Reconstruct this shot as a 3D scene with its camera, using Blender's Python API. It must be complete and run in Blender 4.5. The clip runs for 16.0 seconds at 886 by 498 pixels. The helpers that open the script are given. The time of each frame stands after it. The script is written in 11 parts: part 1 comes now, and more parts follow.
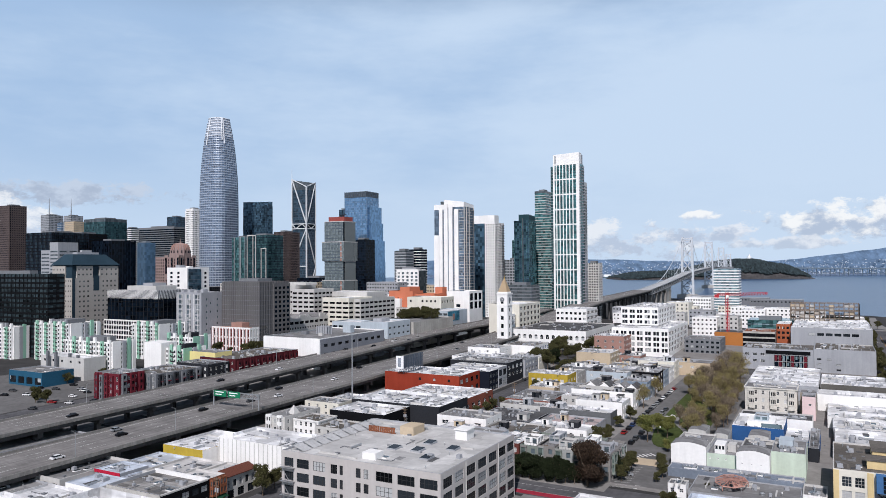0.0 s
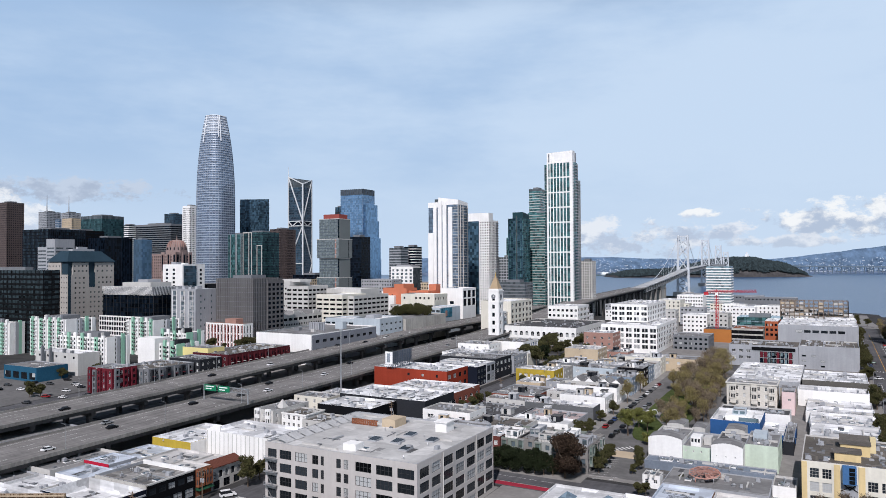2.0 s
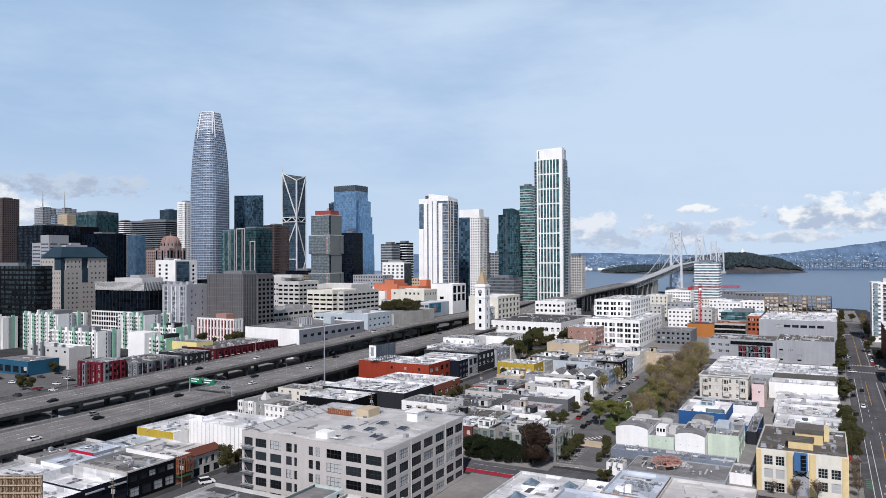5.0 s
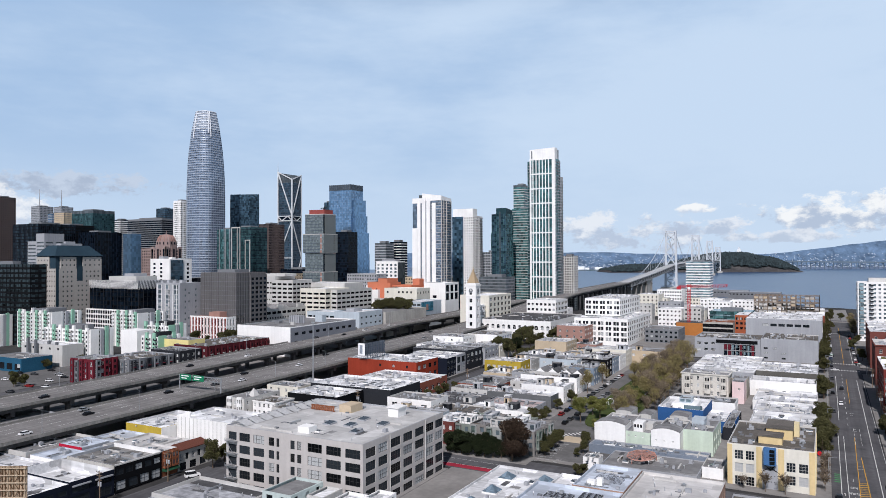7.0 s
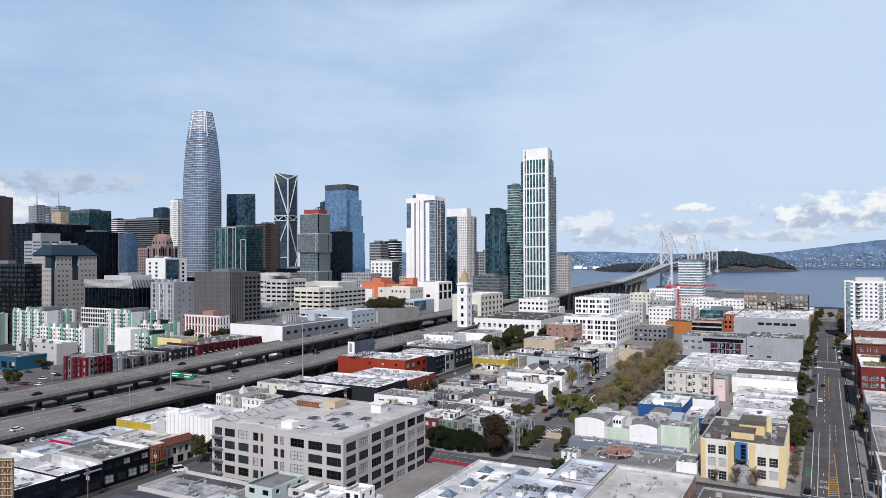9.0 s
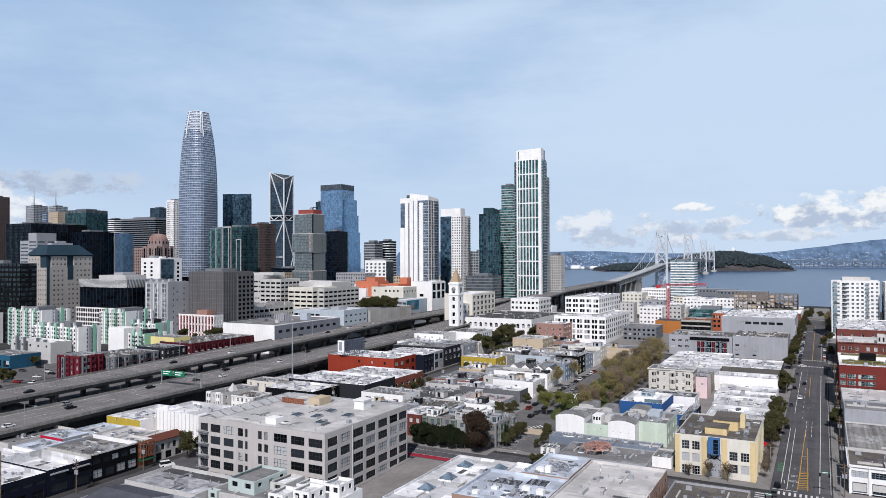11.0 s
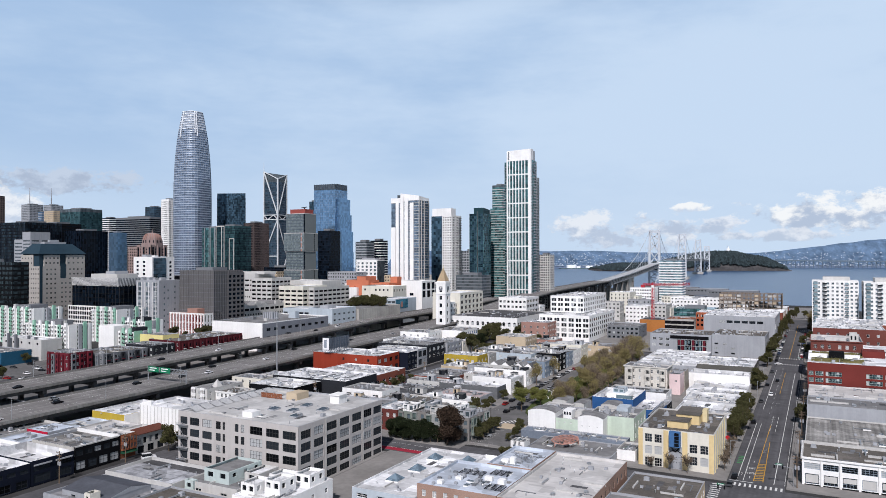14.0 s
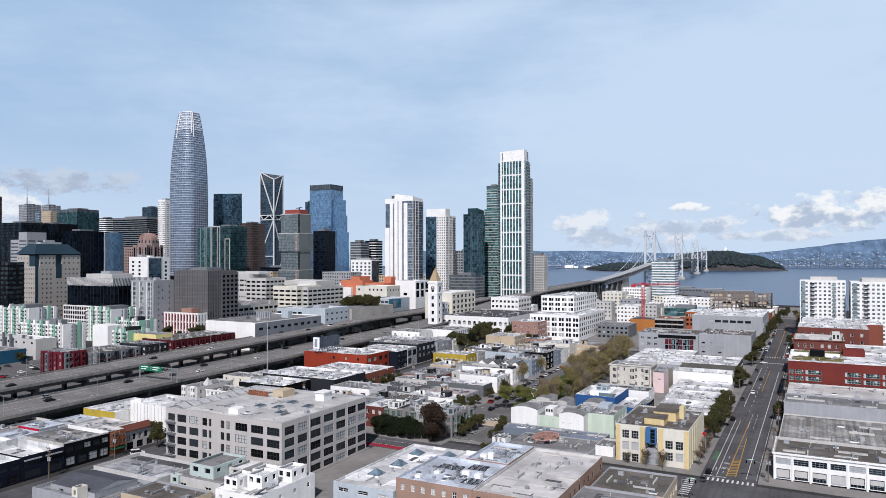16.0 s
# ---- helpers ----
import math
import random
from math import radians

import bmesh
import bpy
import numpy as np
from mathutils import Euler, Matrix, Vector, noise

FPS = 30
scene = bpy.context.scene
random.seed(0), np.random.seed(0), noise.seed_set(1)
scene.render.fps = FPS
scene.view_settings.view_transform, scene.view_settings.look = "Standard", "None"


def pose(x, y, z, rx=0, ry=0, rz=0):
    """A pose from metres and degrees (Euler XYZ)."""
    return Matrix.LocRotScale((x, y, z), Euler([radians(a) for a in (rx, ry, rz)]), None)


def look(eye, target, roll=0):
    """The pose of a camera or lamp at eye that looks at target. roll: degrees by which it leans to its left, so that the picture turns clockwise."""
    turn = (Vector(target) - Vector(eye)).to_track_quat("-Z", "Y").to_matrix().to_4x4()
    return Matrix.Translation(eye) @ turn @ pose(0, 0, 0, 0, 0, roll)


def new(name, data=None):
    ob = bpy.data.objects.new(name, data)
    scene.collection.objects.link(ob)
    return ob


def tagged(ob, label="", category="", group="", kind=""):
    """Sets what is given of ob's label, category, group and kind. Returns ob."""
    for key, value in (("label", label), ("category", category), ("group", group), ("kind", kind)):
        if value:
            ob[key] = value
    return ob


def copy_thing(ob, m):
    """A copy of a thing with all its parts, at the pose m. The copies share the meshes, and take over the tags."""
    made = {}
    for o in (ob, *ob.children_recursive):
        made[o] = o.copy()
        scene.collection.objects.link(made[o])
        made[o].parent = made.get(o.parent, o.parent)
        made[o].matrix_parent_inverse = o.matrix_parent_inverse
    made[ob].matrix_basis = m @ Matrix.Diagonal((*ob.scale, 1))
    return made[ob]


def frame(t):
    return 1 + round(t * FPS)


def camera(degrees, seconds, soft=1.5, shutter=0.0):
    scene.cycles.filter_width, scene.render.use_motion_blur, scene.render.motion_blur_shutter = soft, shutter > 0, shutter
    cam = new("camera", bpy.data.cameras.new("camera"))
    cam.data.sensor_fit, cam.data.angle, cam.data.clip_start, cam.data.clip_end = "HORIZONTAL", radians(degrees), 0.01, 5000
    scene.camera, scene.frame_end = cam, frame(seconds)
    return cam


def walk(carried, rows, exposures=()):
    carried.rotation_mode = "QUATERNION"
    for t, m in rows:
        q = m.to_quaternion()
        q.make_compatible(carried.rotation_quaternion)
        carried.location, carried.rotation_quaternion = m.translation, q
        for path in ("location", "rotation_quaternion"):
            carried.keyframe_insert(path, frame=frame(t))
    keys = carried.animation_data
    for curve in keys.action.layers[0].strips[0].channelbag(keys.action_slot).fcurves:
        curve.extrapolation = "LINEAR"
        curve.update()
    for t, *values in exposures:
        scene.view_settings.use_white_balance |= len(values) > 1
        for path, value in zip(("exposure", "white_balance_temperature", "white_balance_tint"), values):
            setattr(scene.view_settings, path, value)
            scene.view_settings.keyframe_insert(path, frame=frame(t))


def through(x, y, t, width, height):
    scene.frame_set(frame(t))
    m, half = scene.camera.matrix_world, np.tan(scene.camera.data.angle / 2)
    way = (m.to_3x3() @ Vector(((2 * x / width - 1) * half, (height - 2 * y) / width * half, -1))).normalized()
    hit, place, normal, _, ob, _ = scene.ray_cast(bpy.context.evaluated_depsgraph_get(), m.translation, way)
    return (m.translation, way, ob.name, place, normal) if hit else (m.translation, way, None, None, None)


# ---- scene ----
cam = camera(63.8, 16.0, soft=0.5)
PATH = [
    (0, (-5.453, 8.798, 76.975), (-6.41, 10.554, 77.022), -0.4),
    (0.5, (-3.488, 8.269, 76.87), (-4.444, 10.025, 76.916), -0.4),
    (1, (-1.516, 7.734, 76.789), (-2.472, 9.49, 76.833), -0.3),
    (1.5, (0.463, 7.194, 76.728), (-0.492, 8.951, 76.77), -0.3),
    (2, (2.449, 6.65, 76.686), (1.494, 8.407, 76.726), -0.3),
    (2.5, (4.44, 6.102, 76.659), (3.487, 7.859, 76.697), -0.3),
    (3, (6.438, 5.549, 76.647), (5.485, 7.307, 76.682), -0.3),
    (3.5, (8.44, 4.993, 76.645), (7.488, 6.752, 76.679), -0.3),
    (4, (10.448, 4.433, 76.654), (9.496, 6.192, 76.686), -0.3),
    (4.5, (12.459, 3.87, 76.671), (11.509, 5.63, 76.701), -0.3),
    (5, (14.476, 3.304, 76.694), (13.525, 5.064, 76.722), -0.3),
    (5.5, (16.495, 2.736, 76.721), (15.546, 4.496, 76.749), -0.2),
    (6, (18.518, 2.165, 76.752), (17.57, 3.925, 76.779), -0.2),
    (6.5, (20.545, 1.592, 76.786), (19.597, 3.353, 76.811), -0.2),
    (7, (22.573, 1.016, 76.82), (21.626, 2.778, 76.845), -0.2),
    (7.5, (24.604, 0.44, 76.855), (23.658, 2.202, 76.879), -0.2),
    (8, (26.637, -0.138, 76.889), (25.692, 1.624, 76.912), -0.2),
    (8.5, (28.671, -0.717, 76.922), (27.727, 1.045, 76.945), -0.2),
    (9, (30.707, -1.297, 76.954), (29.763, 0.466, 76.977), -0.2),
    (9.5, (32.743, -1.878, 76.983), (31.8, -0.114, 77.006), -0.2),
    (10, (34.779, -2.459, 77.011), (33.837, -0.695, 77.033), -0.2),
    (10.5, (36.816, -3.04, 77.036), (35.874, -1.276, 77.058), -0.2),
    (11, (38.852, -3.621, 77.06), (37.911, -1.856, 77.082), -0.2),
    (11.5, (40.888, -4.201, 77.081), (39.948, -2.436, 77.103), -0.2),
    (12, (42.922, -4.781, 77.102), (41.983, -3.015, 77.123), -0.1),
    (12.5, (44.955, -5.36, 77.121), (44.016, -3.594, 77.142), -0.1),
    (13, (46.986, -5.938, 77.141), (46.048, -4.171, 77.162), -0.1),
    (13.5, (49.015, -6.514, 77.161), (48.078, -4.747, 77.182), -0.1),
    (14, (51.041, -7.089, 77.184), (50.105, -5.321, 77.204), -0.1),
    (14.5, (53.065, -7.661, 77.209), (52.129, -5.894, 77.228), -0.1),
    (15, (55.085, -8.232, 77.238), (54.15, -6.464, 77.258), -0.1),
    (15.5, (57.102, -8.801, 77.273), (56.167, -7.032, 77.293), -0.1),
    (16, (59.114, -9.367, 77.316), (58.181, -7.598, 77.336), -0.1),
]
walk(cam, [(t, look(eye, target, roll)) for t, eye, target, roll in PATH])

# ---- light ----
SUN_TO = Vector((0.30, -0.95, 1.0)).normalized()
world = bpy.data.worlds.new("sky")
scene.world = world
world.use_nodes = True


def sky_nodes():
    nt = world.node_tree
    nt.nodes.clear()
    out = nt.nodes.new("ShaderNodeOutputWorld")
    bg = nt.nodes.new("ShaderNodeBackground")
    bg.inputs[1].default_value = 0.050
    sky = nt.nodes.new("ShaderNodeTexSky")
    sky.sky_type = "NISHITA"
    sky.sun_disc = False
    sky.sun_elevation = math.asin(SUN_TO.z)
    sky.sun_rotation = math.atan2(SUN_TO.x, SUN_TO.y)
    sky.air_density, sky.dust_density, sky.ozone_density = 1.0, 0.6, 1.6
    co = nt.nodes.new("ShaderNodeTexCoord")
    sep = nt.nodes.new("ShaderNodeSeparateXYZ")
    nt.links.new(co.outputs["Generated"], sep.inputs[0])

    def ramp(sock, a, b, lo=0.0, hi=1.0):
        m = nt.nodes.new("ShaderNodeMapRange")
        m.interpolation_type = "SMOOTHSTEP"
        nt.links.new(sock, m.inputs[0])
        for k, v in zip((1, 2, 3, 4), (a, b, lo, hi)):
            m.inputs[k].default_value = v
        return m.outputs[0]

    def mul(a, b, op="MULTIPLY"):
        m = nt.nodes.new("ShaderNodeMath")
        m.operation = op
        for k, v in ((0, a), (1, b)):
            if isinstance(v, (int, float)):
                m.inputs[k].default_value = v
            else:
                nt.links.new(v, m.inputs[k])
        return m.outputs[0]

    def noise_of(scale, detail, rough, stretch):
        mp = nt.nodes.new("ShaderNodeMapping")
        mp.inputs["Scale"].default_value = stretch
        nt.links.new(co.outputs["Generated"], mp.inputs[0])
        n = nt.nodes.new("ShaderNodeTexNoise")
        n.inputs["Scale"].default_value, n.inputs["Detail"].default_value, n.inputs["Roughness"].default_value = scale, detail, rough
        nt.links.new(mp.outputs[0], n.inputs["Vector"])
        return n.outputs[0]

    def mixed(fac, a, b):
        m = nt.nodes.new("ShaderNodeMix")
        m.data_type = "RGBA"
        nt.links.new(fac, m.inputs[0])
        for k, v in ((6, a), (7, b)):
            if isinstance(v, tuple):
                m.inputs[k].default_value = (*(c * 1.86 for c in v), 1)
            else:
                nt.links.new(v, m.inputs[k])
        return m.outputs[2]

    # a thin veil of high cloud towards the horizon, cumulus low over it, clear blue overhead
    fade = ramp(sep.outputs[2], 0.43, 0.31)
    col = mixed(mul(fade, 0.90), sky.outputs[0], (4.35, 6.2, 9.0))
    veil = mul(mul(ramp(mul(noise_of(1.7, 6, 0.6, (1, 1, 3.4)), mul(sep.outputs[0], 0.22), "ADD"), 0.25, 0.60), fade), 0.85)
    col = mixed(veil, col, (6.5, 7.95, 9.9))
    low = ramp(sep.outputs[2], 0.20, 0.01, 0.0, 0.85)
    col = mixed(low, col, (6.35, 7.75, 9.6))
    aside = nt.nodes.new("ShaderNodeVectorMath")
    aside.operation = "DOT_PRODUCT"
    aside.inputs[1].default_value = (0.8812, 0.4727, 0)
    nt.links.new(co.outputs["Generated"], aside.inputs[0])
    puffs = noise_of(20.0, 10, 0.66, (1.0, 1.0, 1.7))
    shade = noise_of(30.0, 8, 0.62, (1, 1, 1.6))
    # loose cumulus low over the bay and a grey bank inland: (aside, up, half width, half height, dark, bright)
    for r0, z0, hw, hh, dark, bright in ((0.245, 0.036, 0.105, 0.027, (5.2, 6.1, 7.7), (8.8, 9.2, 9.9)), (0.336, 0.063, 0.026, 0.007, (6.4, 7.2, 8.6), (10.2, 10.3, 10.4)),
                                         (0.268, 0.052, 0.030, 0.010, (6.0, 6.8, 8.3), (9.8, 10.0, 10.3)), (0.345, 0.040, 0.060, 0.014, (5.2, 6.1, 7.7), (8.6, 9.0, 9.8)),
                                         (0.485, 0.053, 0.095, 0.026, (4.8, 5.7, 7.3), (10.2, 10.3, 10.4)), (0.430, 0.026, 0.070, 0.010, (5.4, 6.3, 7.8), (8.2, 8.7, 9.6)),
                                         (-0.455, 0.094, 0.105, 0.017, (4.4, 5.2, 6.7), (6.0, 6.9, 8.4)), (-0.545, 0.052, 0.060, 0.040, (6.0, 6.9, 8.4), (9.4, 9.7, 10.2)),
                                         (-0.75, 0.090, 0.200, 0.040, (4.6, 5.4, 6.9), (8.6, 9.0, 9.8)), (0.80, 0.075, 0.180, 0.040, (4.8, 5.7, 7.3), (9.6, 9.8, 10.2))):
        du = mul(mul(aside.outputs["Value"], -r0, "ADD"), 1 / hw)
        dv = mul(mul(sep.outputs[2], -z0, "ADD"), 1 / hh)
        away = mul(mul(du, du), mul(dv, dv), "ADD")
        body = mul(puffs, mul(away, -0.16), "ADD")
        mask = ramp(body, 0.35, 0.46)
        lit = mul(ramp(mul(shade, mul(dv, 0.12), "ADD"), 0.40, 0.60), 1.0)
        col = mixed(mul(mask, 0.88), col, mixed(lit, dark, bright))
    nt.links.new(col, bg.inputs[0])
    nt.links.new(bg.outputs[0], out.inputs[0])


sky_nodes()
sun = new("sun", bpy.data.lights.new("sun", "SUN"))
sun.data.energy, sun.data.angle, sun.data.color = 4.2, radians(0.55), (1.0, 0.96, 0.99)
sun.matrix_world = look(SUN_TO * 800, (0, 0, 0))
scene.view_settings.exposure = 0.0

# ---- materials ----
MATS = {}


def mat(name, color, rough=0.8, metal=0.0, vary=0.12, grain=1.2, stain=0.12, bump=0.0, rand=0.0, spec=0.06, streak=0.0, patch=0.0, tracks=0.0):
    """A painted, mineral or metal surface: colour with grain and stains, at two scales."""
    if name in MATS:
        return MATS[name]
    m = bpy.data.materials.new(name)
    m.use_nodes = True
    nt = m.node_tree
    b = nt.nodes["Principled BSDF"]
    b.inputs["Roughness"].default_value, b.inputs["Metallic"].default_value = rough, metal
    b.inputs["Specular IOR Level"].default_value = spec
    co = nt.nodes.new("ShaderNodeTexCoord")

    def nz(scale, detail, stretch=(1, 1, 1)):
        mp = nt.nodes.new("ShaderNodeMapping")
        mp.inputs["Scale"].default_value = stretch
        nt.links.new(co.outputs["Object"], mp.inputs[0])
        n = nt.nodes.new("ShaderNodeTexNoise")
        n.inputs["Scale"].default_value, n.inputs["Detail"].default_value = scale, detail
        nt.links.new(mp.outputs[0], n.inputs["Vector"])
        return n.outputs[0]

    def scaled(sock, amount):
        r = nt.nodes.new("ShaderNodeMapRange")
        nt.links.new(sock, r.inputs[0])
        r.inputs[1].default_value, r.inputs[2].default_value = 0.25, 0.75
        r.inputs[3].default_value, r.inputs[4].default_value = 1 - amount, 1 + amount
        return r.outputs[0]

    def times(a, b2):
        x = nt.nodes.new("ShaderNodeMath")
        x.operation = "MULTIPLY"
        nt.links.new(a, x.inputs[0])
        nt.links.new(b2, x.inputs[1])
        return x.outputs[0]

    f = times(scaled(nz(grain, 4), vary), scaled(nz(0.09, 5), stain))
    if patch:
        vo = nt.nodes.new("ShaderNodeTexVoronoi")
        vo.distance = "CHEBYCHEV"
        vo.inputs["Scale"].default_value = 0.16
        nt.links.new(co.outputs["Object"], vo.inputs["Vector"])
        sp = nt.nodes.new("ShaderNodeSeparateColor")
        nt.links.new(vo.outputs["Color"], sp.inputs[0])
        f = times(f, scaled(sp.outputs[0], patch))
        f = times(f, scaled(nz(1.0, 3, (0.06, 1.3, 1.0)), patch * 0.8))
    if tracks:
        f = times(f, scaled(nz(1.0, 3, (0.8, 0.008, 0.2)), tracks))
        f = times(f, scaled(nz(1.0, 2, (0.05, 0.22, 0.2)), tracks * 0.5))
    if streak:
        f = times(f, scaled(nz(1.0, 4, (0.7, 0.7, 0.05)), streak))
    if rand:
        oi = nt.nodes.new("ShaderNodeObjectInfo")
        r = nt.nodes.new("ShaderNodeMapRange")
        nt.links.new(oi.outputs["Random"], r.inputs[0])
        r.inputs[3].default_value, r.inputs[4].default_value = 1 - rand, 1 + rand
        f = times(f, r.outputs[0])
    mx = nt.nodes.new("ShaderNodeVectorMath")
    mx.operation = "SCALE"
    mx.inputs[0].default_value = color
    nt.links.new(f, mx.inputs["Scale"])
    nt.links.new(mx.outputs[0], b.inputs["Base Color"])
    if bump:
        bp = nt.nodes.new("ShaderNodeBump")
        bp.inputs["Strength"].default_value, bp.inputs["Distance"].default_value = bump, 0.05
        nt.links.new(nz(grain * 3, 5), bp.inputs["Height"])
        nt.links.new(bp.outputs[0], b.inputs["Normal"])
    MATS[name] = m
    return m


def glass(name, color, rough=0.08, cell=(3.0, 3.0, 3.6), spread=0.5, metal=0.0, blinds=0.0, rand=False, spec=0.18):
    """Window glass seen by day: dark, glossy, each pane a little different, some with pale blinds behind."""
    if name in MATS:
        return MATS[name]
    m = bpy.data.materials.new(name)
    m.use_nodes = True
    nt = m.node_tree
    b = nt.nodes["Principled BSDF"]
    b.inputs["Metallic"].default_value = metal
    b.inputs["IOR"].default_value = 1.5
    b.inputs["Specular IOR Level"].default_value = spec
    if rand:
        src = nt.nodes.new("ShaderNodeObjectInfo").outputs["Random"]
    else:
        co = nt.nodes.new("ShaderNodeTexCoord")
        dv = nt.nodes.new("ShaderNodeVectorMath")
        dv.operation = "DIVIDE"
        dv.inputs[1].default_value = cell
        nt.links.new(co.outputs["Object"], dv.inputs[0])
        fl = nt.nodes.new("ShaderNodeVectorMath")
        fl.operation = "FLOOR"
        nt.links.new(dv.outputs[0], fl.inputs[0])
        wn = nt.nodes.new("ShaderNodeTexWhiteNoise")
        nt.links.new(fl.outputs[0], wn.inputs["Vector"])
        src = wn.outputs["Value"]
    cr = nt.nodes.new("ShaderNodeValToRGB")
    cr.color_ramp.interpolation = "LINEAR"
    e = cr.color_ramp.elements
    e[0].color = (*[c * (1 - spread) for c in color], 1)
    e[1].color = (*[c * (1 + spread) for c in color], 1)
    if blinds:
        e[1].position = 1 - blinds
        k = cr.color_ramp.elements.new(min(0.995, 1 - blinds + 0.02))
        k.color = (0.42, 0.43, 0.43, 1)
    nt.links.new(src, cr.inputs[0])
    nt.links.new(cr.outputs[0], b.inputs["Base Color"])
    rr = nt.nodes.new("ShaderNodeMapRange")
    nt.links.new(src, rr.inputs[0])
    rr.inputs[3].default_value, rr.inputs[4].default_value = rough, rough + 0.1
    nt.links.new(rr.outputs[0], b.inputs["Roughness"])
    MATS[name] = m
    return m


def leafy(name, color, spread=0.45, through=0.25):
    """Foliage: each clump its own green, a little light let through."""
    m = bpy.data.materials.new(name)
    m.use_nodes = True
    nt = m.node_tree
    b = nt.nodes["Principled BSDF"]
    b.inputs["Roughness"].default_value = 0.7
    b.inputs["Specular IOR Level"].default_value = 0.15
    ge = nt.nodes.new("ShaderNodeNewGeometry")
    cr = nt.nodes.new("ShaderNodeValToRGB")
    cr.color_ramp.elements[0].color = (*[c * (1 - spread) for c in color], 1)
    cr.color_ramp.elements[1].color = (*[c * (1 + spread) for c in color], 1)
    nt.links.new(ge.outputs["Random Per Island"], cr.inputs[0])
    nt.links.new(cr.outputs[0], b.inputs["Base Color"])
    tr = nt.nodes.new("ShaderNodeBsdfTranslucent")
    nt.links.new(cr.outputs[0], tr.inputs[0])
    mx = nt.nodes.new("ShaderNodeMixShader")
    mx.inputs[0].default_value = through
    nt.links.new(b.outputs[0], mx.inputs[1])
    nt.links.new(tr.outputs[0], mx.inputs[2])
    nt.links.new(mx.outputs[0], nt.nodes["Material Output"].inputs[0])
    MATS[name] = m
    return m


WHITE = mat("white paint", (0.80, 0.79, 0.77), vary=0.04, stain=0.08, streak=0.05)
CREAM = mat("cream stucco", (0.66, 0.63, 0.55), vary=0.05, stain=0.08, streak=0.06)
OFFWHITE = mat("off white render", (0.50, 0.49, 0.47), vary=0.05, stain=0.1, streak=0.08)
GREYPAINT = mat("grey painted concrete", (0.455, 0.428, 0.410), vary=0.04, stain=0.07, streak=0.06, bump=0.1)
LTGREY = mat("light grey render", (0.33, 0.34, 0.36), vary=0.05, stain=0.1, streak=0.08)
MIDGREY = mat("mid grey render", (0.17, 0.178, 0.19), vary=0.06, stain=0.1, streak=0.08)
DARKGREY = mat("dark grey render", (0.026, 0.028, 0.033), vary=0.1, stain=0.12)
NAVY = mat("navy paint", (0.010, 0.013, 0.023), vary=0.08, stain=0.12)
BLACKISH = mat("black paint", (0.007, 0.0075, 0.009), vary=0.1, stain=0.15)
REDPAINT = mat("red painted wall", (0.25, 0.040, 0.022), vary=0.06, stain=0.1, streak=0.08)
REDBRICK = mat("red brick", (0.22, 0.075, 0.052), vary=0.2, grain=4, stain=0.12, bump=0.2)
BROWNBRICK = mat("brown brick", (0.31, 0.205, 0.16), vary=0.25, grain=5, stain=0.2, bump=0.3)
DULLBRICK = mat("dull pink brick", (0.34, 0.20, 0.165), vary=0.2, grain=4, stain=0.14, bump=0.2)
MAROON = mat("maroon render", (0.075, 0.015, 0.02), vary=0.1, stain=0.12)
CRIMSON = mat("crimson render", (0.13, 0.020, 0.030), vary=0.1, stain=0.12)
YELLOW = mat("yellow paint", (0.40, 0.29, 0.045), vary=0.07, stain=0.12, streak=0.1)
PALEYELLOW = mat("pale yellow paint", (0.66, 0.56, 0.34), vary=0.05, stain=0.1, streak=0.08)
BLUEPAINT = mat("blue paint", (0.028, 0.09, 0.235), vary=0.07, stain=0.12)
PALEBLUE = mat("pale blue paint", (0.42, 0.47, 0.51), vary=0.05, stain=0.1, streak=0.08)
PALEGREEN = mat("pale green paint", (0.52, 0.60, 0.50), vary=0.05, stain=0.1, streak=0.08)
MINT = mat("mint green panel", (0.28, 0.50, 0.38), vary=0.05, stain=0.08)
PINK = mat("pale pink paint", (0.70, 0.54, 0.53), vary=0.05, stain=0.1)
ORANGE = mat("orange red paint", (0.56, 0.185, 0.105), vary=0.07, stain=0.1)
TAN = mat("tan render", (0.48, 0.39, 0.28), vary=0.06, stain=0.12)
CONCRETE = mat("concrete", (0.40, 0.385, 0.355), vary=0.12, stain=0.16, streak=0.14, bump=0.1)
# weathered, and its base colour lowered to carry the shade under the freeway
OLDCONC = mat("shade-darkened weathered concrete", (0.085, 0.082, 0.080), vary=0.15, stain=0.2, streak=0.2, bump=0.15)
PINKSTONE = mat("pinkish stone", (0.30, 0.225, 0.21), vary=0.1, stain=0.1)
LIGHTROOF = mat("white roof coating", (0.63, 0.63, 0.635), vary=0.12, grain=0.5, stain=0.24, patch=0.22)
GREYROOF = mat("grey roof felt", (0.205, 0.203, 0.203), vary=0.12, grain=0.6, stain=0.2, patch=0.16)
BUFFROOF = mat("buff gravel roof", (0.50, 0.485, 0.470), vary=0.10, grain=0.4, stain=0.14, patch=0.12)
BLUEROOF = mat("bluish membrane roof", (0.47, 0.51, 0.57), vary=0.08, grain=0.4, stain=0.18, patch=0.16)
BROWNROOF = mat("brown gravel roof", (0.13, 0.118, 0.105), vary=0.2, grain=1.5, stain=0.2, patch=0.16)
DARKROOF = mat("dark tar roof", (0.085, 0.085, 0.088), vary=0.2, grain=0.8, stain=0.3, patch=0.16)
WORNROOF = mat("worn ribbed roof", (0.24, 0.232, 0.22), vary=0.25, grain=0.9, stain=0.3, patch=0.2, tracks=0.5)
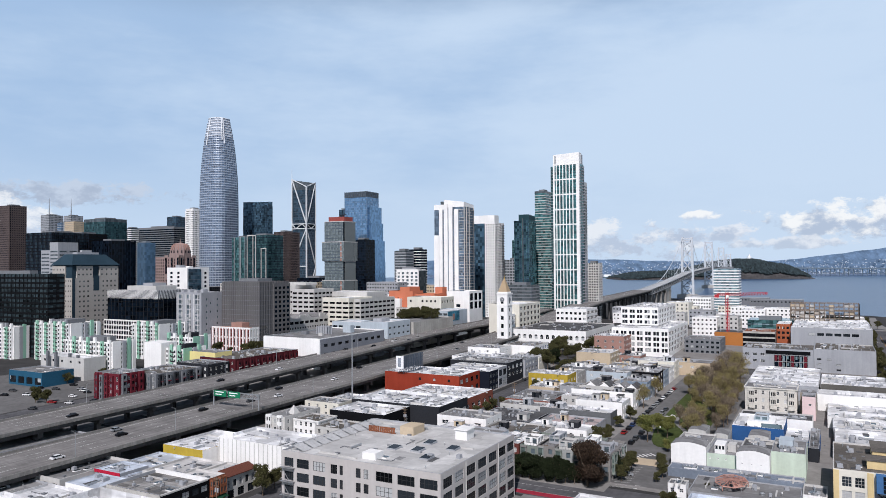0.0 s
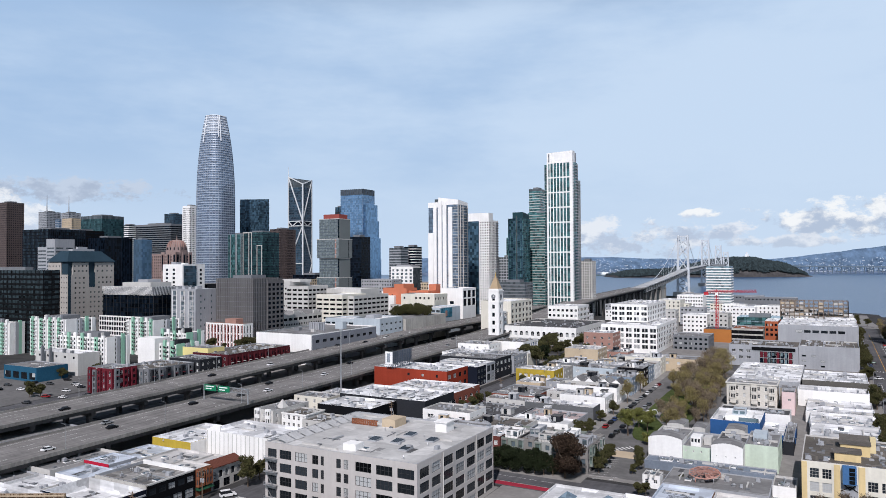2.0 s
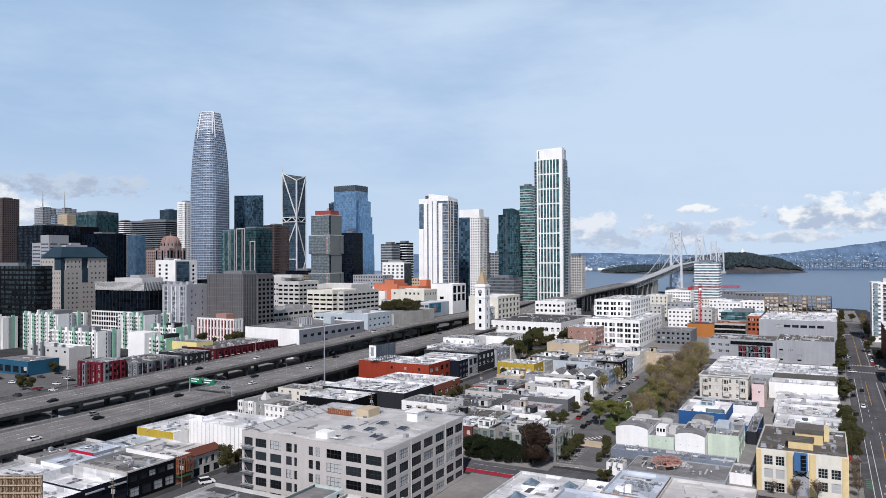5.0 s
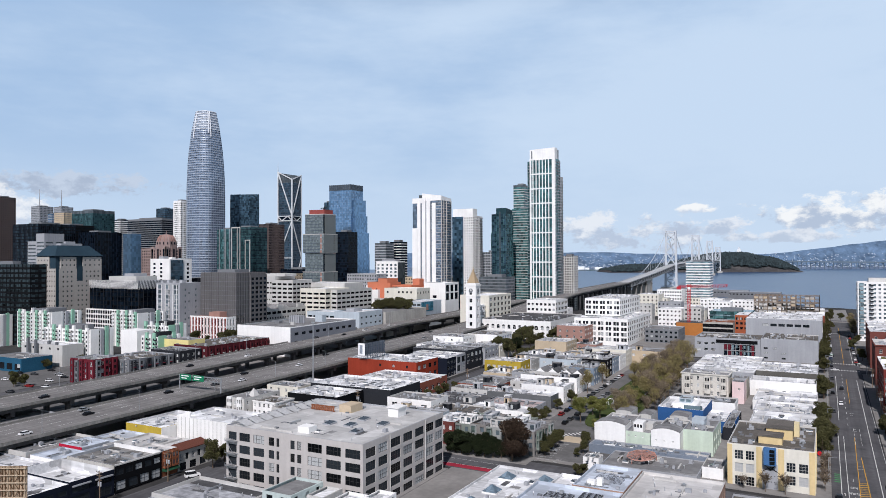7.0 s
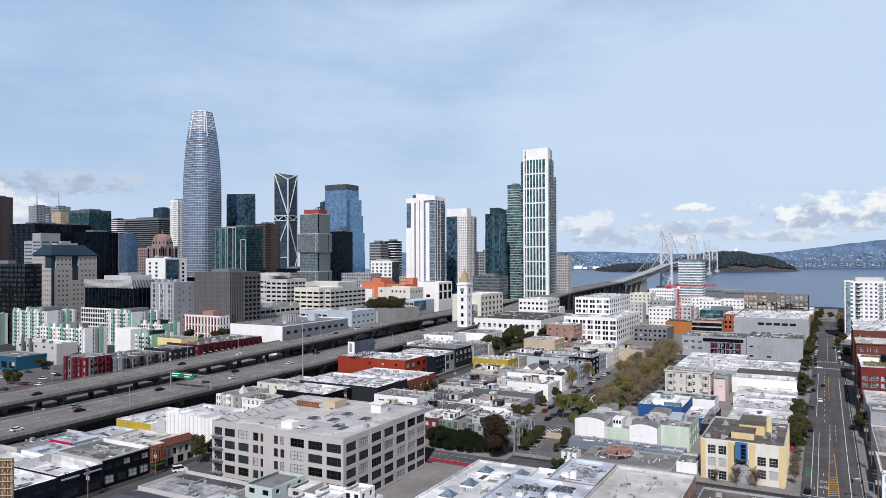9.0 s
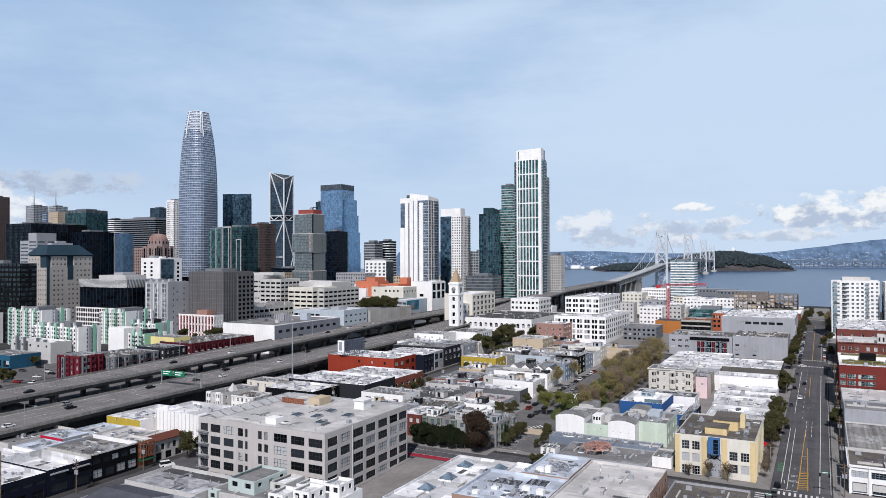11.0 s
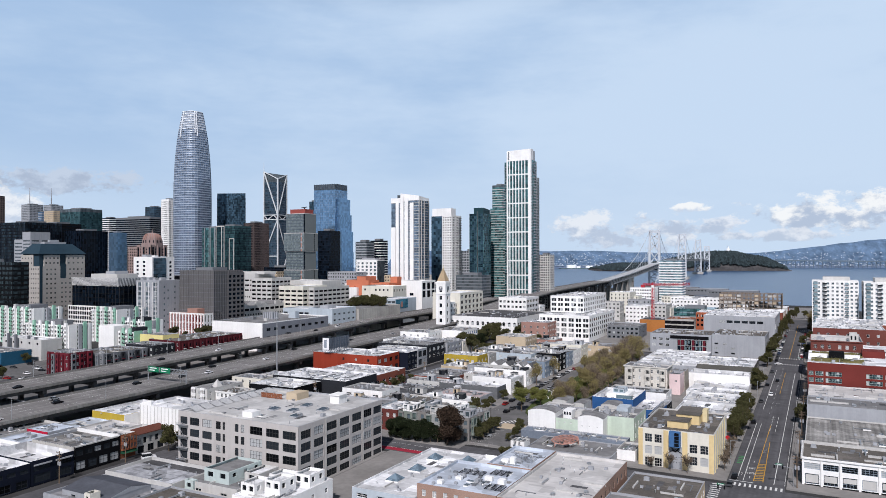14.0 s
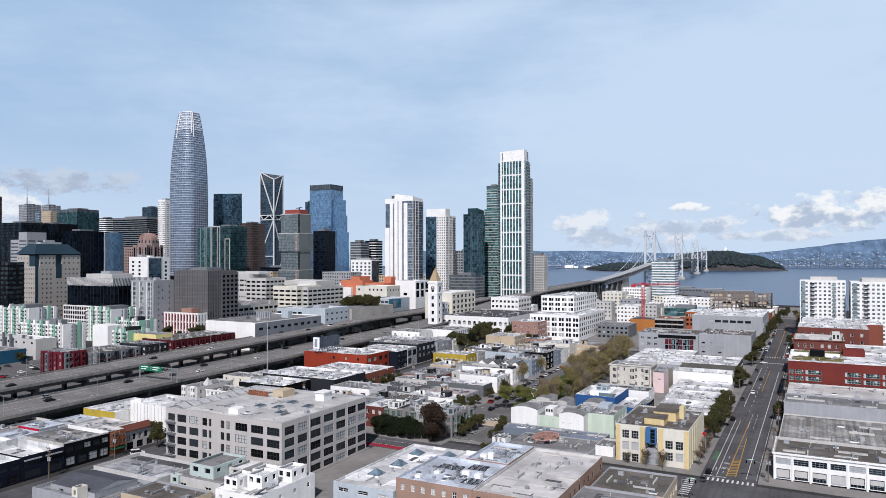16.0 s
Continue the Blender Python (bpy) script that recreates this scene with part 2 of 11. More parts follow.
STEEL = mat("galvanised steel", (0.45, 0.46, 0.47), rough=0.45, metal=0.7, vary=0.1)
BRIDGESTEEL = mat("silver grey bridge paint", (0.52, 0.55, 0.58), rough=0.6, vary=0.08)
REDSTEEL = mat("red crane paint", (0.45, 0.04, 0.05), rough=0.5)
RUST = mat("rusty brown metal", (0.23, 0.09, 0.05), rough=0.8, vary=0.3, grain=2)
TIMBER = mat("timber", (0.17, 0.125, 0.09), vary=0.2, grain=3)
ASPHALT = mat("asphalt", (0.092, 0.091, 0.096), rough=0.9, vary=0.15, grain=0.6, stain=0.25, tracks=0.16)
LOTASPH = mat("pale parking asphalt", (0.135, 0.132, 0.130), rough=0.9, vary=0.15, grain=0.5, stain=0.22)
DECKCONC = mat("grooved freeway concrete", (0.192, 0.183, 0.177), rough=0.9, vary=0.12, grain=0.5, stain=0.16, tracks=0.3)
BARRIER = mat("pale barrier concrete", (0.23, 0.22, 0.205), vary=0.15, stain=0.2, streak=0.2)
PAVING = mat("pavement concrete", (0.225, 0.215, 0.205), rough=0.9, vary=0.12, grain=0.5, stain=0.16)
SOIL = mat("city ground", (0.050, 0.049, 0.049), rough=0.95, vary=0.2, grain=0.15, stain=0.25)
GRASS = mat("park lawn", (0.060, 0.078, 0.026), rough=0.95, vary=0.3, grain=1.0, stain=0.4)
LINEWHITE = mat("white road paint", (0.62, 0.62, 0.60), vary=0.15, grain=2)
LINEYELLOW = mat("yellow road paint", (0.55, 0.31, 0.05), vary=0.15, grain=2)
LINEGREEN = mat("green road paint", (0.07, 0.23, 0.10), vary=0.15, grain=2)
BUSRED = mat("red bus lane paint", (0.30, 0.030, 0.050), vary=0.15, grain=1.5)
SIGNGREEN = mat("green sign face", (0.015, 0.17, 0.085), rough=0.5)
SIGNWHITE = mat("white sign face", (0.8, 0.8, 0.8), rough=0.5)
RUBBER = mat("tyre rubber", (0.018, 0.018, 0.018), rough=0.8)
BARK = mat("bark", (0.13, 0.10, 0.075), vary=0.25, grain=3)
GREENROOF = mat("sedum roof", (0.17, 0.15, 0.06), vary=0.35, grain=0.8, stain=0.4)
COPPERGREEN = mat("blue green metal roof", (0.026, 0.048, 0.066), rough=0.5, vary=0.08)
GOLDTILE = mat("tan spire tiles", (0.37, 0.28, 0.18), vary=0.1, grain=2)
SCAFFBOARD = mat("weathered hoarding", (0.42, 0.38, 0.33), vary=0.2, grain=1.5)
WINDOWGLASS = glass("window glass", (0.016, 0.020, 0.024), rand=True, spread=0.9, blinds=0.24)
PANE = glass("small window glass", (0.010, 0.013, 0.017), spread=0.6, blinds=0.05)
CARGLASS = glass("car glass", (0.015, 0.017, 0.02), rough=0.05, rand=True)
TEALGLASS = glass("teal tower glass", (0.080, 0.185, 0.190), spread=0.7, metal=0.35)
BLUEGLASS = glass("blue tower glass", (0.165, 0.285, 0.43), spread=0.26, metal=0.65)
DARKGLASS = glass("dark tower glass", (0.004, 0.0075, 0.013), spread=0.8, spec=0.09)
GREENGLASS = glass("green tower glass", (0.034, 0.078, 0.084), spread=0.7, metal=0.15)
GREYGLASS = glass("grey tower glass", (0.085, 0.10, 0.11), spread=0.35, metal=0.15)
SILVERGLASS = glass("silver blue tower glass", (0.19, 0.24, 0.32), spread=0.3, metal=0.4)
NAVYGLASS = glass("navy tower glass", (0.045, 0.085, 0.120), spread=0.7, metal=0.35)
STEELBLUE = mat("blue grey metal", (0.075, 0.095, 0.125), rough=0.45, metal=0.3, vary=0.05)
DEEPTEAL = mat("deep teal metal", (0.030, 0.068, 0.080), rough=0.4, metal=0.3, vary=0.05)
DULLSTONE = mat("dark brown stone", (0.105, 0.082, 0.078), vary=0.08)
APTGLASS = glass("apartment window glass", (0.10, 0.13, 0.15), spread=0.5, metal=0.1, blinds=0.15)
AQUAGLASS = glass("aqua balcony glass", (0.17, 0.24, 0.27), spread=0.5, metal=0.1)
SKYLITE = glass("skylight glass", (0.07, 0.085, 0.095), spread=0.5, metal=0.1, rand=True)


ROOFSHRUB = leafy("dry roof shrub leaves", (0.085, 0.085, 0.04), 0.5, 0.1)

# ---- ways to build ----
def ground_z(x, y):
    """The lie of the land: it climbs gently away from the flat, and falls to the bay."""
    z = 0.186 - 0.00726 * x + 0.01354 * y
    if y < -100:
        z = 0.186 - 0.00726 * x + 0.01354 * -100
    z = min(z, 14.0)
    s = min(1.0, max(0.0, (y - 760) / 320))
    s = s * s * (3 - 2 * s)
    return z * (1 - s) + 0.0 * s


def gz(x, y):
    return ground_z(x, y)


def box(bm, x0, x1, y0, y1, z0, z1, mi=0):
    v = [bm.verts.new(p) for p in ((x0, y0, z0), (x1, y0, z0), (x1, y1, z0), (x0, y1, z0), (x0, y0, z1), (x1, y0, z1), (x1, y1, z1), (x0, y1, z1))]
    for q in ((3, 2, 1, 0), (4, 5, 6, 7), (0, 1, 5, 4), (1, 2, 6, 5), (2, 3, 7, 6), (3, 0, 4, 7)):
        bm.faces.new([v[k] for k in q]).material_index = mi


def quad(bm, pts, mi=0):
    bm.faces.new([bm.verts.new(p) for p in pts]).material_index = mi


def beam(bm, a, b, w, h=None, mi=0):
    """A bar of square section from a to b."""
    a, b = Vector(a), Vector(b)
    d = (b - a).normalized()
    side = d.cross(Vector((0, 0, 1)))
    side = side.normalized() if side.length > 1e-4 else Vector((1, 0, 0))
    top = side.cross(d)
    h = h or w
    v = [bm.verts.new(p + side * (sx * w / 2) + top * (sz * h / 2)) for p in (a, b) for sx, sz in ((-1, -1), (1, -1), (1, 1), (-1, 1))]
    for q in ((0, 1, 2, 3), (7, 6, 5, 4), (0, 4, 5, 1), (1, 5, 6, 2), (2, 6, 7, 3), (3, 7, 4, 0)):
        bm.faces.new([v[k] for k in q]).material_index = mi


def rod(bm, x, y, z0, z1, r0, r1=None, n=8, mi=0, cap=True):
    r1 = r0 if r1 is None else r1
    lo = [bm.verts.new((x + r0 * math.cos(2 * math.pi * k / n), y + r0 * math.sin(2 * math.pi * k / n), z0)) for k in range(n)]
    hi = [bm.verts.new((x + r1 * math.cos(2 * math.pi * k / n), y + r1 * math.sin(2 * math.pi * k / n), z1)) for k in range(n)]
    for k in range(n):
        bm.faces.new([lo[k], lo[(k + 1) % n], hi[(k + 1) % n], hi[k]]).material_index = mi
    if cap:
        bm.faces.new(hi).material_index = mi


def thing(name, x, y, z, label, category, group="", kind=""):
    ob = new(name)
    ob.empty_display_size = 0.5
    ob.location = (x, y, z)
    return tagged(ob, label, category, group, kind)


def mesh_of(name, bm, mats):
    me = bpy.data.meshes.new(name)
    bm.to_mesh(me)
    bm.free()
    for m in mats if isinstance(mats, (list, tuple)) else [mats]:
        me.materials.append(m)
    return me


def part(name, bm, mats, parent=None, label="", kind=""):
    """Links a bmesh, given in the world's metres, as one mesh object under a thing or a part."""
    at = Vector()
    p = parent
    while p is not None:
        at += p.location
        p = p.parent
    if at.length:
        bmesh.ops.translate(bm, verts=bm.verts, vec=-at)
    ob = new(name, mesh_of(name, bm, mats))
    ob.parent = parent
    return tagged(ob, label, kind=kind)


def piece(name, me, parent, loc, rz=0.0, label=""):
    """One more object on a mesh that others share; loc in the world's metres."""
    ob = new(name, me)
    ob.parent = parent
    at = Vector(loc)
    p = parent
    while p is not None:
        at -= p.location
        p = p.parent
    ob.location = at
    ob.rotation_euler = (0, 0, rz)
    return tagged(ob, label) if label else ob


SHARED = {}


def window_mesh(w, h, nu, nv, frame_mat, pane_mat, border=0.09):
    """A window in its own frame: x across, y into the wall, z up from the sill."""
    key = (round(w, 2), round(h, 2), nu, nv, frame_mat.name, pane_mat.name)
    if key not in SHARED:
        bm = bmesh.new()
        bars = 0.035

        def cuts(size, n, lo):
            out = [lo, lo + border]
            for k in range(1, n):
                c = lo + size * k / n
                out += [c - bars, c + bars]
            return out + [lo + size - border, lo + size]

        us, vs = cuts(w, nu, -w / 2), cuts(h, nv, 0.0)
        grid = [[bm.verts.new((u, -0.06, v)) for u in us] for v in vs]
        for b2 in range(len(vs) - 1):
            for a in range(len(us) - 1):
                q = [grid[b2][a], grid[b2][a + 1], grid[b2 + 1][a + 1], grid[b2 + 1][a]]
                if a % 2 and b2 % 2:
                    r = [bm.verts.new((p.co.x, 0.0, p.co.z)) for p in q]
                    bm.faces.new(r).material_index = 1
                    for k in range(4):
                        bm.faces.new([q[k], q[(k + 1) % 4], r[(k + 1) % 4], r[k]])
                else:
                    bm.faces.new(q)
        SHARED[key] = mesh_of("window", bm, [frame_mat, pane_mat])
    return SHARED[key]


SIDES = {"S": ((1, 0), (0, -1), 0.0), "E": ((0, 1), (1, 0), math.pi / 2), "W": ((0, -1), (-1, 0), -math.pi / 2), "N": ((-1, 0), (0, 1), math.pi)}


def facade(bm, corner, side, width, z0, z1, rects, depth=0.22):
    """A wall face with openings cut into it; rects are (u0, u1, za, zb) rows that share za and zb."""
    (ux, uy), (nx, ny), _ = SIDES[side]
    cx, cy = corner

    def at(u, z, d=0.0):
        return (cx + ux * u - nx * d, cy + uy * u - ny * d, z)

    cuts = sorted({z0, z1, *(r[2] for r in rects), *(r[3] for r in rects)})
    for za, zb in zip(cuts, cuts[1:]):
        u = 0
        for u0, u1, a, b in sorted(r for r in rects if r[2] <= za and r[3] >= zb):
            if u0 > u:
                quad(bm, [at(u, za), at(u0, za), at(u0, zb), at(u, zb)])
            u = max(u, u1)
        if u < width:
            quad(bm, [at(u, za), at(width, za), at(width, zb), at(u, zb)])
    for u0, u1, a, b in rects:
        quad(bm, [at(u0, a), at(u1, a), at(u1, a, depth), at(u0, a, depth)])
        quad(bm, [at(u0, b, depth), at(u1, b, depth), at(u1, b), at(u0, b)])
        quad(bm, [at(u0, a), at(u0, a, depth), at(u0, b, depth), at(u0, b)])
        quad(bm, [at(u1, a, depth), at(u1, a), at(u1, b), at(u1, b, depth)])


def openings(width, top, spec):
    """Rows of openings from (columns, rows, w, h, drop from the top, storey[, first, pitch])."""
    out = []
    cols, rows, w, h, drop, dz = spec[:6]
    pitch = spec[7] if len(spec) > 7 else width / cols
    start = spec[6] if len(spec) > 6 else (pitch - w) / 2
    for r in range(rows):
        zb = top - drop - r * dz
        for c in range(cols):
            u = start + c * pitch
            out.append((u, u + w, zb - h, zb))
    return out


def roof_units():
    """Shared small roof fittings, each a mesh of its own."""
    bm = bmesh.new()
    box(bm, -0.9, 0.9, -0.7, 0.7, 0.0, 0.12)
    box(bm, -0.8, 0.8, -0.6, 0.6, 0.12, 1.0)
    rod(bm, 0, 0, 1.0, 1.12, 0.45, 0.42, 12)
    for k in range(4):
        box(bm, -0.82, -0.80, -0.5 + 0.25 * k, -0.35 + 0.25 * k, 0.25, 0.9)
    SHARED["roof_unit"] = mesh_of("roof_unit", bm, [LTGREY])
    bm = bmesh.new()
    rod(bm, 0, 0, 0, 0.8, 0.11, 0.11, 8)
    rod(bm, 0, 0, 0.8, 1.05, 0.24, 0.05, 8)
    SHARED["vent"] = mesh_of("vent", bm, [STEEL])
    bm = bmesh.new()
    box(bm, -0.75, 0.75, -1.1, 1.1, 0, 0.3)
    quad(bm, [(-0.7, -1.05, 0.31), (0.7, -1.05, 0.31), (0.7, 1.05, 0.42), (-0.7, 1.05, 0.42)], 1)
    SHARED["skylight"] = mesh_of("skylight", bm, [WHITE, SKYLITE])
    bm = bmesh.new()
    box(bm, -1.0, 1.0, -1.3, 1.3, 0, 2.0)
    box(bm, -1.1, 1.1, -1.4, 1.4, 2.0, 2.1)
    box(bm, -0.4, 0.4, -1.33, -1.3, 0.1, 1.8, 1)
    SHARED["stair_head"] = mesh_of("stair_head", bm, [LTGREY, MIDGREY])
    bm = bmesh.new()
    box(bm, -0.2, 0.2, -2.6, 2.6, 0.25, 0.65)
    box(bm, -0.2, 0.2, 2.2, 2.6, 0.0, 0.3)
    box(bm, -0.2, 0.2, -2.6, -2.2, 0.0, 0.3)
    SHARED["duct"] = mesh_of("duct", bm, [STEEL])
    bm = bmesh.new()
    box(bm, -3.2, 3.2, -0.16, 0.16, 0, 0.45)
    box(bm, -3.25, 3.25, -0.2, 0.2, 0.45, 0.5)
    SHARED["kerb"] = mesh_of("kerb", bm, [OFFWHITE])
    bm = bmesh.new()
    box(bm, -0.6, 0.6, -0.45, 0.45, 0, 0.35)
    box(bm, -0.66, 0.66, -0.51, 0.51, 0.35, 0.42)
    SHARED["hatch"] = mesh_of("hatch", bm, [MIDGREY])
    bm = bmesh.new()
    box(bm, -0.45, 0.45, -0.35, 0.35, 0.1, 0.75)
    box(bm, -0.4, -0.3, -0.3, 0.3, 0, 0.1)
    box(bm, 0.3, 0.4, -0.3, 0.3, 0, 0.1)
    SHARED["small_box"] = mesh_of("small_box", bm, [LTGREY])
    bm = bmesh.new()
    beam(bm, (-3.4, 0, 0.2), (2.0, 0, 0.2), 0.14)
    beam(bm, (2.0, 0, 0.2), (2.0, 1.8, 0.2), 0.14)
    for x in (-3.0, -1.2, 0.6):
        box(bm, x - 0.1, x + 0.1, -0.2, 0.2, 0, 0.13)
    SHARED["pipe"] = mesh_of("pipe", bm, [MIDGREY])
    bm = bmesh.new()
    rod(bm, 0, 0, 0, 0.5, 0.55, 0.5, 12)
    rod(bm, 0, 0, 0.5, 0.75, 0.75, 0.35, 12)
    SHARED["fan"] = mesh_of("fan", bm, [STEEL])
    bm = bmesh.new()
    box(bm, -1.6, 1.6, -1.1, 1.1, 0, 0.012)
    SHARED["patch"] = mesh_of("patch", bm, [GREYROOF])
    bm = bmesh.new()
    box(bm, -0.9, 0.9, -2.4, 2.4, 0, 0.012)
    SHARED["dark_patch"] = mesh_of("dark_patch", bm, [DARKROOF])


roof_units()


def clutter(root, x0, x1, y0, y1, z, n, seed, kinds=("roof_unit", "roof_unit", "vent", "vent", "vent", "vent", "skylight", "skylight", "hatch", "hatch", "small_box", "small_box", "small_box", "duct", "pipe", "pipe", "kerb", "kerb", "fan", "patch", "dark_patch", "vent", "small_box")):
    rnd = random.Random(seed)
    m = min(2.6, (x1 - x0) * 0.3, (y1 - y0) * 0.3)
    if y0 < 235:
        for _ in range(n):
            k = rnd.choice(kinds)
            piece(k, SHARED[k], root, (rnd.uniform(x0 + m, x1 - m), rnd.uniform(y0 + m, y1 - m), z), rnd.choice((0, math.pi / 2, math.pi)))
        return
    # far roofs: the fittings are tiny, so they make one joined part
    verts, faces, slots, mats = [], [], [], []
    for _ in range(int(n * 1.9)):
        me = SHARED[rnd.choice(kinds)]
        at = pose(rnd.uniform(x0 + m, x1 - m), rnd.uniform(y0 + m, y1 - m), z, 0, 0, rnd.choice((0, 90, 180))) @ Matrix.Diagonal((rnd.uniform(0.8, 1.4), rnd.uniform(0.8, 1.4), rnd.uniform(0.9, 1.6), 1))
        at = Matrix.Translation(-root.location) @ at
        first = len(verts)
        verts += [tuple(at @ v.co) for v in me.vertices]
        for f in me.polygons:
            material = me.materials[f.material_index]
            if material not in mats:
                mats.append(material)
            faces.append([first + q for q in f.vertices])
            slots.append(mats.index(material))
    if not faces:
        return
    me = bpy.data.meshes.new("roof_clutter")
    me.from_pydata(verts, [], faces)
    for material in mats:
        me.materials.append(material)
    me.polygons.foreach_set("material_index", slots)
    ob = new("roof_clutter", me)
    ob.parent = root
    tagged(ob, kind="stuff")


def roof_rooms(root, x0, x1, y0, y1, z, seed):
    """Stair heads, dark hatches and terrace rails on the roof of a row house."""
    rnd = random.Random(seed * 7 + 1)
    for k in range(rnd.choice((1, 2, 2))):
        w, d, h = rnd.uniform(2.6, 5.0), rnd.uniform(2.6, 4.6), rnd.uniform(2.0, 2.8)
        x, y = rnd.uniform(x0 + 1, x1 - w - 1), rnd.uniform(y0 + 2.5, max(y0 + 2.6, y1 - d - 1))
        bm = bmesh.new()
        box(bm, x, x + w, y, y + d, z, z + h)
        box(bm, x - 0.15, x + w + 0.15, y - 0.15, y + d + 0.15, z + h, z + h + 0.18, 1)
        box(bm, x + w * 0.25, x + w * 0.6, y - 0.05, y, z + 0.15, z + h - 0.3, 2)
        part("roof_house", bm, [rnd.choice((WHITE, OFFWHITE, LTGREY, DARKGREY, TAN)), rnd.choice((GREYROOF, DARKROOF, LIGHTROOF)), PANE], root)
    bm = bmesh.new()
    a, b, y = x0 + 0.6, x0 + min(9.0, (x1 - x0) * 0.6), y0 + 0.7
    n = max(3, int((b - a) / 1.2))
    for k in range(n + 1):
        beam(bm, (a + (b - a) * k / n, y, z), (a + (b - a) * k / n, y, z + 1.15), 0.08)
    for h in (0.6, 1.15):
        beam(bm, (a, y, z + h), (b, y, z + h), 0.08)
    part("terrace_rail", bm, [rnd.choice((DARKGREY, STEEL, TIMBER))], root)


def building(label, x0, x1, y0, y1, h, wall, roof, S=None, E=None, W=None, N=None, near="E", par=0.6, category="building", name="building",
             bits=5, seed=1, single=True, frame_mat=None, pane=None, cornice=0.0, z_from=None, cornice_mat=None, grid=(2, 2)):
    """A flat-roofed block: walls with cut openings, parapet, roof, windows and roof fittings."""
    ref = (x1, y0) if near == "E" else (x0, y0)
    top = gz(*ref) + h
    base = min(gz(x, y) for x in (x0, x1) for y in (y0, y1)) - 0.4 if z_from is None else z_from
    root = thing(name, (x0 + x1) / 2, (y0 + y1) / 2, base, label, category)
    frame_mat, pane = frame_mat or WHITE, pane or (WINDOWGLASS if single else PANE)
    bm = bmesh.new()
    far = bmesh.new()
    made = []
    for side, spec in (("S", S), ("E", E), ("W", W), ("N", N)):
        corner = {"S": (x0, y0), "E": (x1, y0), "W": (x0, y1), "N": (x1, y1)}[side]
        width = x1 - x0 if side in "SN" else y1 - y0
        rects = []
        for sp in [] if spec is None else (spec if isinstance(spec, list) else [spec]):
            rects += [r for r in openings(width, top, sp) if r[2] > base + 0.3]
        facade(bm, corner, side, width, base, top, rects)
        (ux, uy), (nx, ny), rz = SIDES[side]
        for u0, u1, a, b in rects:
            um = (u0 + u1) / 2
            p = (corner[0] + ux * um - nx * 0.2, corner[1] + uy * um - ny * 0.2, a)
            if single:
                made.append((window_mesh(u1 - u0, b - a, *grid, frame_mat, pane), p, rz))
            else:
                d = 0.2
                quad(far, [(corner[0] + ux * u - nx * d, corner[1] + uy * u - ny * d, z) for u, z in ((u0, a), (u1, a), (u1, b), (u0, b))])
    t, rz0 = 0.3, top - par
    for a, b in (((x0, y0), (x1, y0)), ((x1, y0), (x1, y1)), ((x1, y1), (x0, y1)), ((x0, y1), (x0, y0))):
        def inn(q):
            return (min(max(q[0], x0 + t), x1 - t), min(max(q[1], y0 + t), y1 - t))
        ia, ib = inn(a), inn(b)
        quad(bm, [(*a, top), (*b, top), (*ib, top), (*ia, top)], 1)
        quad(bm, [(*ia, top), (*ib, top), (*ib, rz0), (*ia, rz0)], 1)
    cap = roof if roof in (LIGHTROOF, BLUEROOF, BUFFROOF) else (OFFWHITE if wall in (WHITE, CREAM, OFFWHITE) else LTGREY)
    bmesh.ops.remove_doubles(bm, verts=bm.verts, dist=0.001)
    part("wall", bm, [wall, cap], root)
    bm = bmesh.new()
    box(bm, x0 + t, x1 - t, y0 + t, y1 - t, rz0 - 0.3, rz0)
    part("roof", bm, [roof], root)
    if cornice:
        bm = bmesh.new()
        c = cornice
        box(bm, x0 - c, x1 + c, y0 - c, y0 + 0.01, top - 0.55, top - 0.05)
        box(bm, x1 - 0.01, x1 + c, y0 + 0.01, y1 + c, top - 0.55, top - 0.05)
        box(bm, x0 - c, x0 + 0.01, y0 + 0.01, y1 + c, top - 0.55, top - 0.05)
        part("cornice", bm, [cornice_mat or wall], root)
    for me, p, rz in made:
        piece("window", me, root, p, rz)
    if len(far.faces):
        part("glazing", far, [pane], root, kind="stuff")
    else:
        far.free()
    if single and bits > 2 and 240 < y0 < 520 and -150 < x0 < -85 and (x1 - x0) > 12:
        roof_rooms(root, x0, x1, y0, y1, rz0, seed)
    if bits:
        area = (x1 - x0) * (y1 - y0)
        clutter(root, x0, x1, y0, y1, rz0, min(34, int(bits * 1.3 + area / 62)) if single else bits, seed)
    return root


def add_box(root, name, x0, x1, y0, y1, z0, z1, m, label=""):
    bm = bmesh.new()
    box(bm, x0, x1, y0, y1, z0, z1)
    return part(name, bm, [m], root, label)


def prism(bm, x0, x1, y0, y1, base, tops, mi=0):
    """A block whose roof slopes; tops are the heights of its SW, SE, NE and NW corners."""
    at = ((x0, y0), (x1, y0), (x1, y1), (x0, y1))
    lo = [bm.verts.new((*p, base)) for p in at]
    hi = [bm.verts.new((*p, z)) for p, z in zip(at, tops)]
    for k in range(4):
        bm.faces.new([lo[k], lo[(k + 1) % 4], hi[(k + 1) % 4], hi[k]]).material_index = mi
    bm.faces.new(hi[:3]).material_index = mi
    bm.faces.new([hi[0], hi[2], hi[3]]).material_index = mi


def add_prism(root, name, x0, x1, y0, y1, base, tops, m, label=""):
    bm = bmesh.new()
    prism(bm, x0, x1, y0, y1, base, tops)
    return part(name, bm, [m], root, label)


